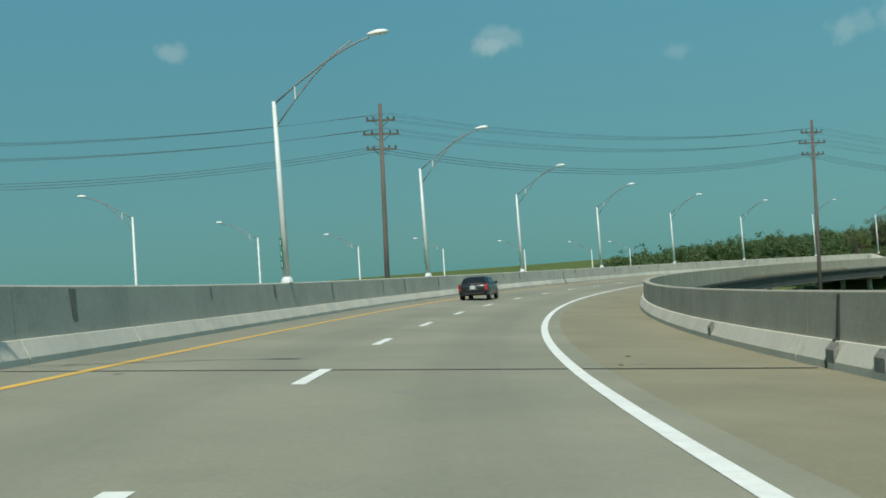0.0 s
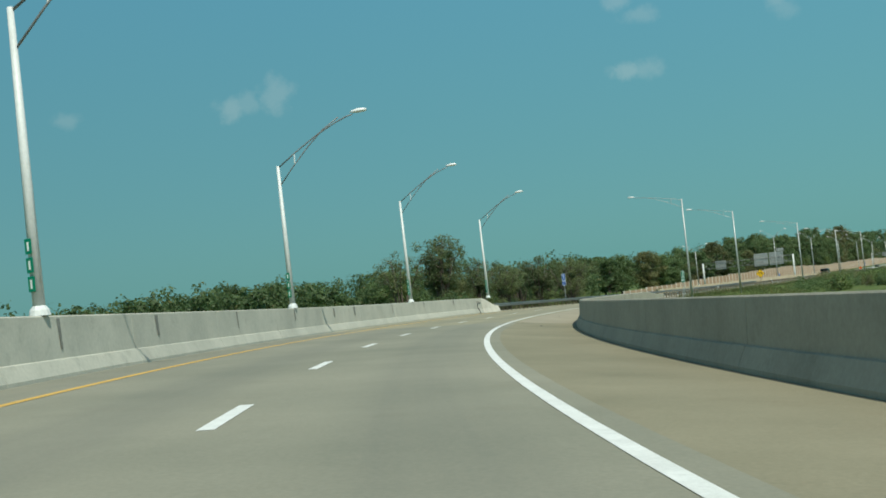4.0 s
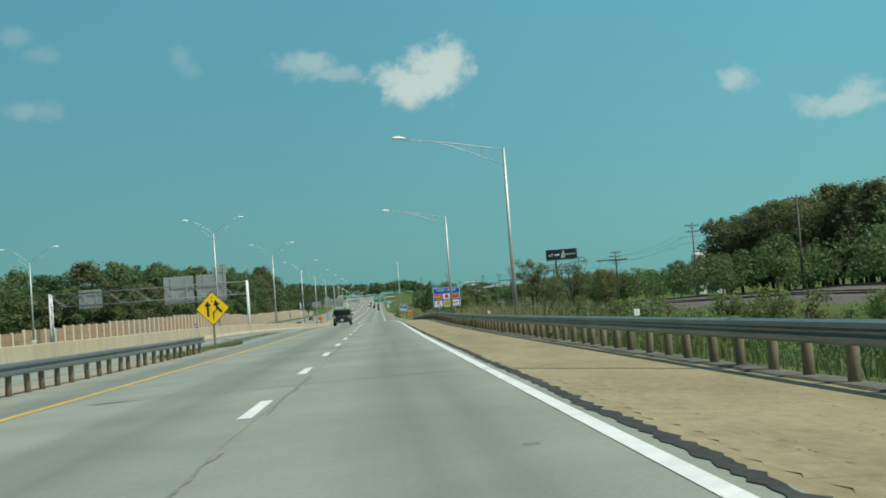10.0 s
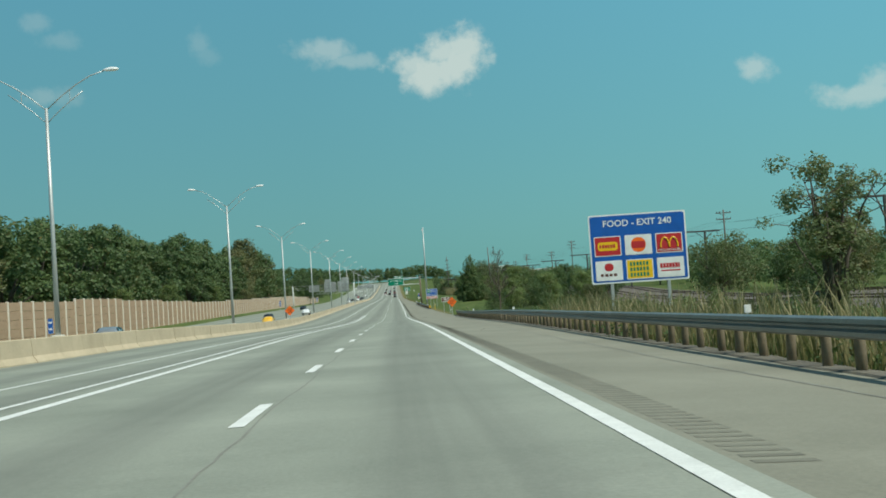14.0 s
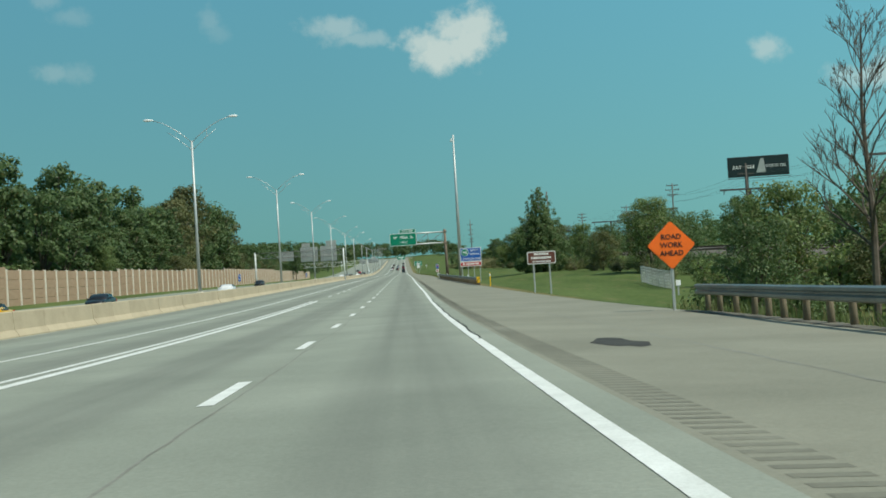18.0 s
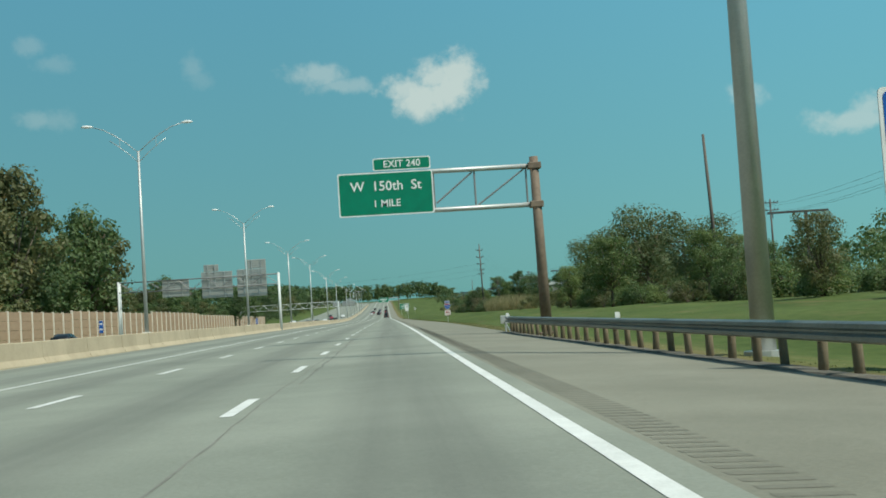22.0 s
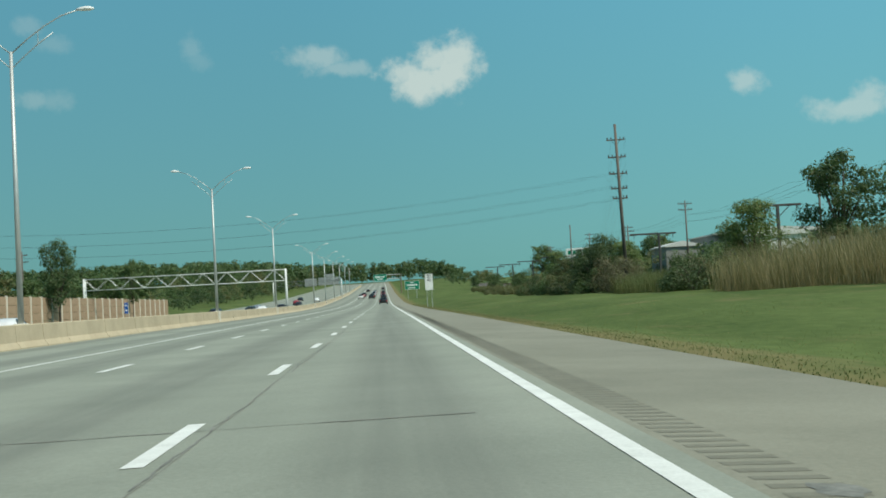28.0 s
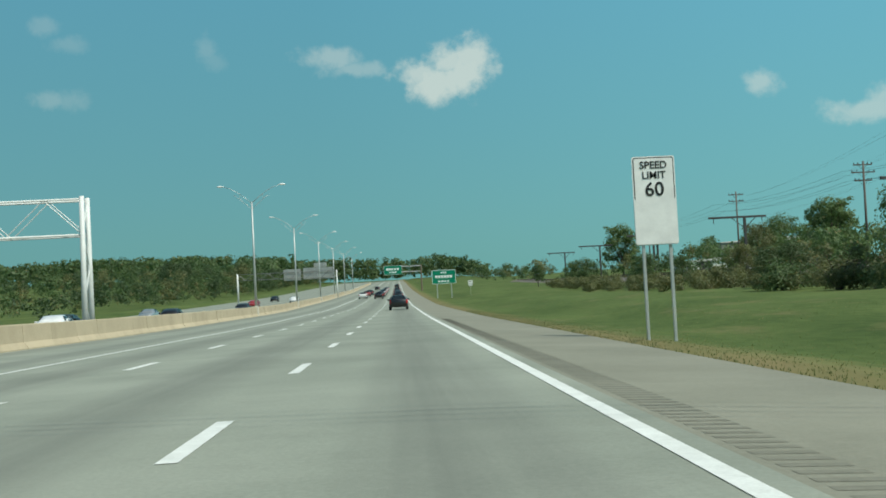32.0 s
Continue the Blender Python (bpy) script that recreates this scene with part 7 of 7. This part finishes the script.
# thicket round the road work sign
for x, y, h, k in ((18.5, 352, 5.0, 4), (21, 347, 5.5, 5), (16.2, 364, 4.5, 5), (24, 358, 7, 4), (19.5, 370, 6.5, 4), (26, 374, 7, 5), (29, 352, 7, 4), (33, 384, 7, 5), (23, 366, 5, 3), (28, 338, 5, 3), (32, 362, 7.5, 0),
                   (27, 437, 8, 4), (36, 432, 8, 0), (31, 448, 7, 5), (26, 462, 5, 3), (36, 462, 7, 1), (30, 482, 6, 5), (36, 490, 8, 3), (42, 402, 8, 1), (46, 416, 8.5, 0), (40, 446, 8, 2)):
    plant_tree(x, y, h, k, label="bushy young tree in a roadside thicket")
for k in range(80):
    y = 338 + k * 2.0
    plant_shrub(15.5 + (8 if y > 376 else 0) + r.uniform(0, 14), y + r.uniform(-1, 1), r.uniform(1.6, 3.4) * (0.75 if y > 376 else 1))
for x, y, h, k in ((30, 556, 6.5, 4), (33, 568, 8.5, 10), (26, 582, 8, 4), (33.5, 597, 12.6, 10), (36, 606, 8.0, 3), (42, 586, 7, 4), (34.5, 619, 11.2, 10), (25.7, 611, 5.8, 4), (35, 630, 8.0, 1), (36, 647, 12.2, 10), (33, 640, 7, 4), (31, 632, 5.5, 5), (46, 642, 10, 3), (27, 540, 4.2, 5), (34, 552, 5.5, 0), (26, 518, 5, 3), (30, 504, 7, 4),
                   (34, 741, 10.0, 2), (37, 734, 9, 1), (32.6, 757, 7.6, 4), (29.4, 809, 7.6, 13), (27.6, 806, 6.2, 13), (30.2, 800.5, 6.2, 4), (30.5, 829, 6.6, 13), (29.0, 837, 5.6, 3), (31, 862, 7.6, 4), (29.6, 858, 5.2, 5), (30, 884, 3.4, 13), (33, 905, 4.2, 3), (31, 921, 3.6, 5), (68, 1140, 17, 7), (34, 952, 5, 0), (38, 975, 5, 5), (33, 1000, 5.5, 1), (36, 1030, 5.5, 0), (31, 1050, 5, 2)):
    plant_tree(x, y, h, k, label="leafy green tree on the bank above the grass")
for x, y, h, k in ((25.8, 753, 3.0, 5), (26.6, 758, 3.2, 5), (28.5, 763, 3.4, 4), (27.8, 789, 4.2, 4), (27.2, 794, 4.0, 4), (28.4, 799, 4.3, 4), (26.6, 803, 3.3, 1), (26.4, 811, 3.2, 5), (26.8, 817, 3.4, 2), (26.5, 824, 3.0, 5), (26.9, 832, 3.3, 2), (26.5, 840, 3.1, 1), (27, 848, 3.2, 4), (26.6, 856, 3.3, 5), (27.2, 866, 3.0, 2), (27, 876, 2.4, 1), (32.5, 846, 3.6, 4), (30, 768, 3.4, 2)):
    plant_shrub(x, y, h, k, label="dull brownish shrub in the hedge on the bank" if k == 4 else "dense green shrub in the hedge on the bank")
for k in range(190):
    y = 500 + k * 2.75
    if not (692 < y < 750 or 766 < y < 785):
        plant_shrub(26 + r.uniform(0, 10) + (1 if y > 660 else 0), y + r.uniform(-2, 2), r.uniform(1.7, 3.0) * (1 - 0.28 * ease(y, 850, 880)))
for x, y, h, k in ((88, 1026, 15, 7), (95, 1042, 14, 6), (81, 1034, 12, 1), (60, 985, 8, 3), (76, 905, 12, 1)):
    plant_tree(x, y, h, k, label="full green tree behind the low warehouses")
t = plant_tree(-48.4, 832, 13.3, 0, label="upright bushy tree in front of the noise wall")
t.scale = (0.62, 0.62, t.scale.z)
t = plant_tree(-48.9, 885, 11.8, 2, label="slim columnar tree in front of the noise wall")
t.scale = (0.3, 0.3, t.scale.z)

# a pointed dense tree and a bare dead one stand alone
cone = pointed_kind(31, 12.9, 4.5, "leaf", 30000, 0.26)
t = thing("pointed_tree", "dense dark green pointed tree beside the guardrail", "tree", at=pose(19.9, 478, ground(19.9, 478) - 0.2))
part("trunk", cone[0], "bark", t)
part("crown", cone[1], "leaf", t)
dead, twigs = Shape(), Shape()
rd = random.Random(3)


def twig(p, d, length, rad, depth):
    """A bent bough that forks into ever finer twigs."""
    e = p + d * length
    mid = p.lerp(e, 0.5) + Vector((rd.uniform(-1, 1), rd.uniform(-1, 1), 0.5)) * length * 0.06
    (dead if depth > 2 else twigs).tube([p, mid, e], [rad, rad * 0.75, rad * 0.45], 5, caps=False)
    if depth:
        for k in range(4):
            a = k * 2.4 + rd.uniform(-0.8, 0.8)
            q = (d + Vector((math.cos(a) * 0.55, math.sin(a) * 0.55, rd.uniform(0.05, 0.4)))).normalized()
            twig(p.lerp(e, rd.uniform(0.35, 1.0)), q, length * rd.uniform(0.4, 0.62), max(0.007, rad * 0.5), depth - 1)


dead.tube([(0, 0, -0.3), (0.08, 0, 3.5), (-0.05, 0.05, 7), (0.1, 0, 9.6)], [0.15, 0.11, 0.06, 0.015], 7)
for k in range(26):
    q = k / 25
    a = k * 2.4 + rd.uniform(-0.4, 0.4)
    way = Vector((math.cos(a), math.sin(a), 0.75 + 0.9 * q)).normalized()
    twig(Vector((0, 0, 2.6 + 6.6 * q)), way, (2.7 - 1.9 * q) * rd.uniform(0.75, 1.15), 0.05 - 0.035 * q, 3)
t = thing("dead_tree", "bare grey dead tree with fine twigs", "tree", at=pose(15.6, 350, ground(15.6, 350)) @ Matrix.Diagonal((1.0, 1.0, 1.12, 1)))
part("trunk", dead, "bark", t)
part("crown", twigs, "bark", t, "fine bare grey twigs")

# far woods, one mass of leaves


def woods(name, label, spots, mat, seed, per=150, size=0.9):
    rr = random.Random(seed)
    blobs = []
    for x, y, h in spots:
        z = ground(x, y)
        for _ in range(5):
            blobs.append((x + rr.uniform(-2.6, 2.6), y + rr.uniform(-2.6, 2.6), z + h * rr.uniform(0.25, 0.85), max(0.7, h * rr.uniform(0.14, 0.22))))
        blobs.append((x, y, z + h * 0.88, h * 0.13))
    ob = new(name, crown_mesh(name, mat, blobs, per * len(spots), size, seed))
    tagged(ob, label, "woods", kind="stuff")


spots = [(-84 - r.uniform(0, 40), -30 + k * 3.2, r.uniform(11, 17) * (0.58 + 0.42 * ease(k, 24, 56)) * (1 + 0.35 * ease(k, 110, 160))) for k in range(280)]
woods("woods_ramp", "dense green wood beside the ramp", [(-46 - r.uniform(0, 38), -40 + k * 1.0, r.uniform(5.0, 7.0) * (1 - 0.2 * ease(k, 40, 90))) for k in range(150)], "leaf", 42, 420, 0.5)
far = []
for k in range(190):
    q = r.uniform(0, 150)
    far.append((-100 - q, -52 + 0.93 * q + k * 0.85, r.uniform(8.4, 10.8) * (0.55 + 0.45 * ease(k, 0, 70)) * (1 + 0.25 * ease(k, 60, 150))))
woods("woods_far_left", "low distant wood beyond the bridge", far, "leaf", 48, 420, 0.62)
woods("woods_left", "dense green wood behind the noise wall", spots, "leaf", 41, 230, 0.75)
spots = [(78 + r.uniform(0, 110), 60 + k * 4.2, r.uniform(7, 11)) for k in range(270)]
spots += [(60 + r.uniform(0, 16), 55 + k * 2.6, r.uniform(4.5, 8.0) + (1.6 if k < 140 else 0)) for k in range(380)]
woods("woods_right", "green trees beyond the railway", spots, "leaf", 43, 300, 0.52)
spots = [(r.uniform(-420, -50), r.uniform(1350, 1700), r.uniform(13, 19)) for _ in range(260)]
for k in range(420):
    x = r.uniform(-430, 82)
    spots.append((x, r.uniform(1725, 1860), r.uniform(15, 21) * (1 - 0.4 * ease(x, 45, 82))))
woods("woods_hill", "dark green wood along the far hill", spots, "leaf", 44, 130, 2.0)
spots = [(x, y, h) for k in range(160) for x, y, h in ((-57 - r.uniform(0, 60), 930 + k * 5, r.uniform(5, 14) * (0.7 + 0.4 * ease(k, 25, 60))), (-55 - r.uniform(0, 14), 926 + k * 5, r.uniform(3.5, 9.5) * (0.7 + 0.4 * ease(k, 25, 60))), (38 + r.uniform(0, 60), 900 + k * 5.5, r.uniform(2.5, 7.5)))]
for k, mat in enumerate(("leaf", "leaf_dark", "leaf_olive", "leaf_dark")):
    woods("woods_roadside", "distant green trees along both sides of the road", [q for i, q in enumerate(spots) if i // 3 % 4 == k], mat, 45 + 60 * k, 420, 0.48)

rs = random.Random(91)
scrub = [(EDGE_X + shoulder(y) + rs.uniform(2.2, 10), y, rs.uniform(0.9, 1.9)) for y in (rs.uniform(14, 338) for _ in range(190))]
woods("verge_scrub", "low dense green scrub in the ditch behind the guardrail", scrub, "leaf", 92, 520, 0.13)
woods("undergrowth", "dense green scrub on the bank beyond the grass", UNDERGROWTH, "leaf_olive", 47, 1500, 0.17)

# grass blades along the edges of the paving and reeds behind the rail


def blades(name, label, mat, spots, h, w, seed):
    rr = np.random.RandomState(seed)
    verts, faces = [], []
    for i, (x, y, z) in enumerate(spots):
        a = rr.uniform(0, 6.28)
        hh = h * rr.uniform(0.5, 1.3)
        dx, dy = math.cos(a) * w, math.sin(a) * w
        bx, by = rr.normal(0, 0.25, 2) * hh
        n = len(verts)
        verts += [(x - dx, y - dy, z), (x + dx, y + dy, z), (x + bx * 0.4 + dx * 0.7, y + by * 0.4 + dy * 0.7, z + hh * 0.6), (x + bx, y + by, z + hh), (x + bx * 0.4 - dx * 0.7, y + by * 0.4 - dy * 0.7, z + hh * 0.6)]
        faces += [(n, n + 1, n + 2, n + 4), (n + 4, n + 2, n + 3)]
    ob = part(name, Shape().add(verts, faces), mat, label=label)
    tagged(ob, category="grass", kind="stuff")


def scatter(count, y0, y1, u0, u1, seed, left=False):
    rr = np.random.RandomState(seed)
    out = []
    for _ in range(count):
        y, q = rr.uniform(y0, y1), rr.uniform(0, 1)
        x = EDGE_X + (shoulder(y) + u0 + (u1 - u0) * q * q if not left else u0 + (u1 - u0) * q)
        out.append((x, y, ground(x, y) - 0.02))
    return out


blades("roadside_grass", "short rough grass along the shoulder", "blade", scatter(24000, 370, 880, 1.2, 6.0, 1), 0.035, 0.010, 3)
blades("bank_grass", "short uneven green grass on the bank", "blade", scatter(60000, 505, 900, 0.8, 12, 21), 0.05, 0.010, 22)
blades("tall_weeds", "tall green weeds behind the guardrail", "blade", scatter(22000, 0, 350, 0.35, 7, 2), 0.5, 0.016, 8)
blades("verge_weeds", "rough weeds behind the first guardrail", "blade", [tuple(road(s, shoulder(s) + u)[:2]) + (ground(*road(s, shoulder(s) + u)[:2]) - 0.02,) for s, u in ((r.uniform(-36, 20), 0.45 + 7 * r.random() ** 2) for _ in range(5000))], 0.6, 0.018, 12)
blades("dry_verge", "dry trodden grass along the edge of the shoulder", "reed", scatter(5000, 370, 900, 0.0, 2.2, 13), 0.035, 0.009, 14)
blades("reeds", "pale broad-bladed reeds behind the guardrail", "reed", scatter(5200, 78, 122, 0.5, 9, 4) + scatter(2600, 188, 232, 0.7, 4, 9) , 1.35, 0.022, 6)
blades("tall_reeds", "tall pale feathery reeds on the bank", "reed", [(x, y, ground(x, y) - 0.05) for x, y in ((25.2 + 7 * r.random(), r.uniform(694, 746)) for _ in range(15000))], 3.0, 0.014, 16)
blades("bank_meadow", "tall green meadow grass on the bank", "blade", [(x, y, ground(x, y) - 0.05) for x, y in ((25.6 + 7 * r.random(), r.uniform(764, 787)) for _ in range(9000))], 2.0, 0.014, 17)
blades("gore_grass", "rough grass between the ramp and the main lanes", "blade", [(EDGE_X + u, y, rise(y) - 0.1) for u, y in ((r.uniform(-12.6, -11.0), r.uniform(86, 140)) for _ in range(5000))], 0.24, 0.012, 7)
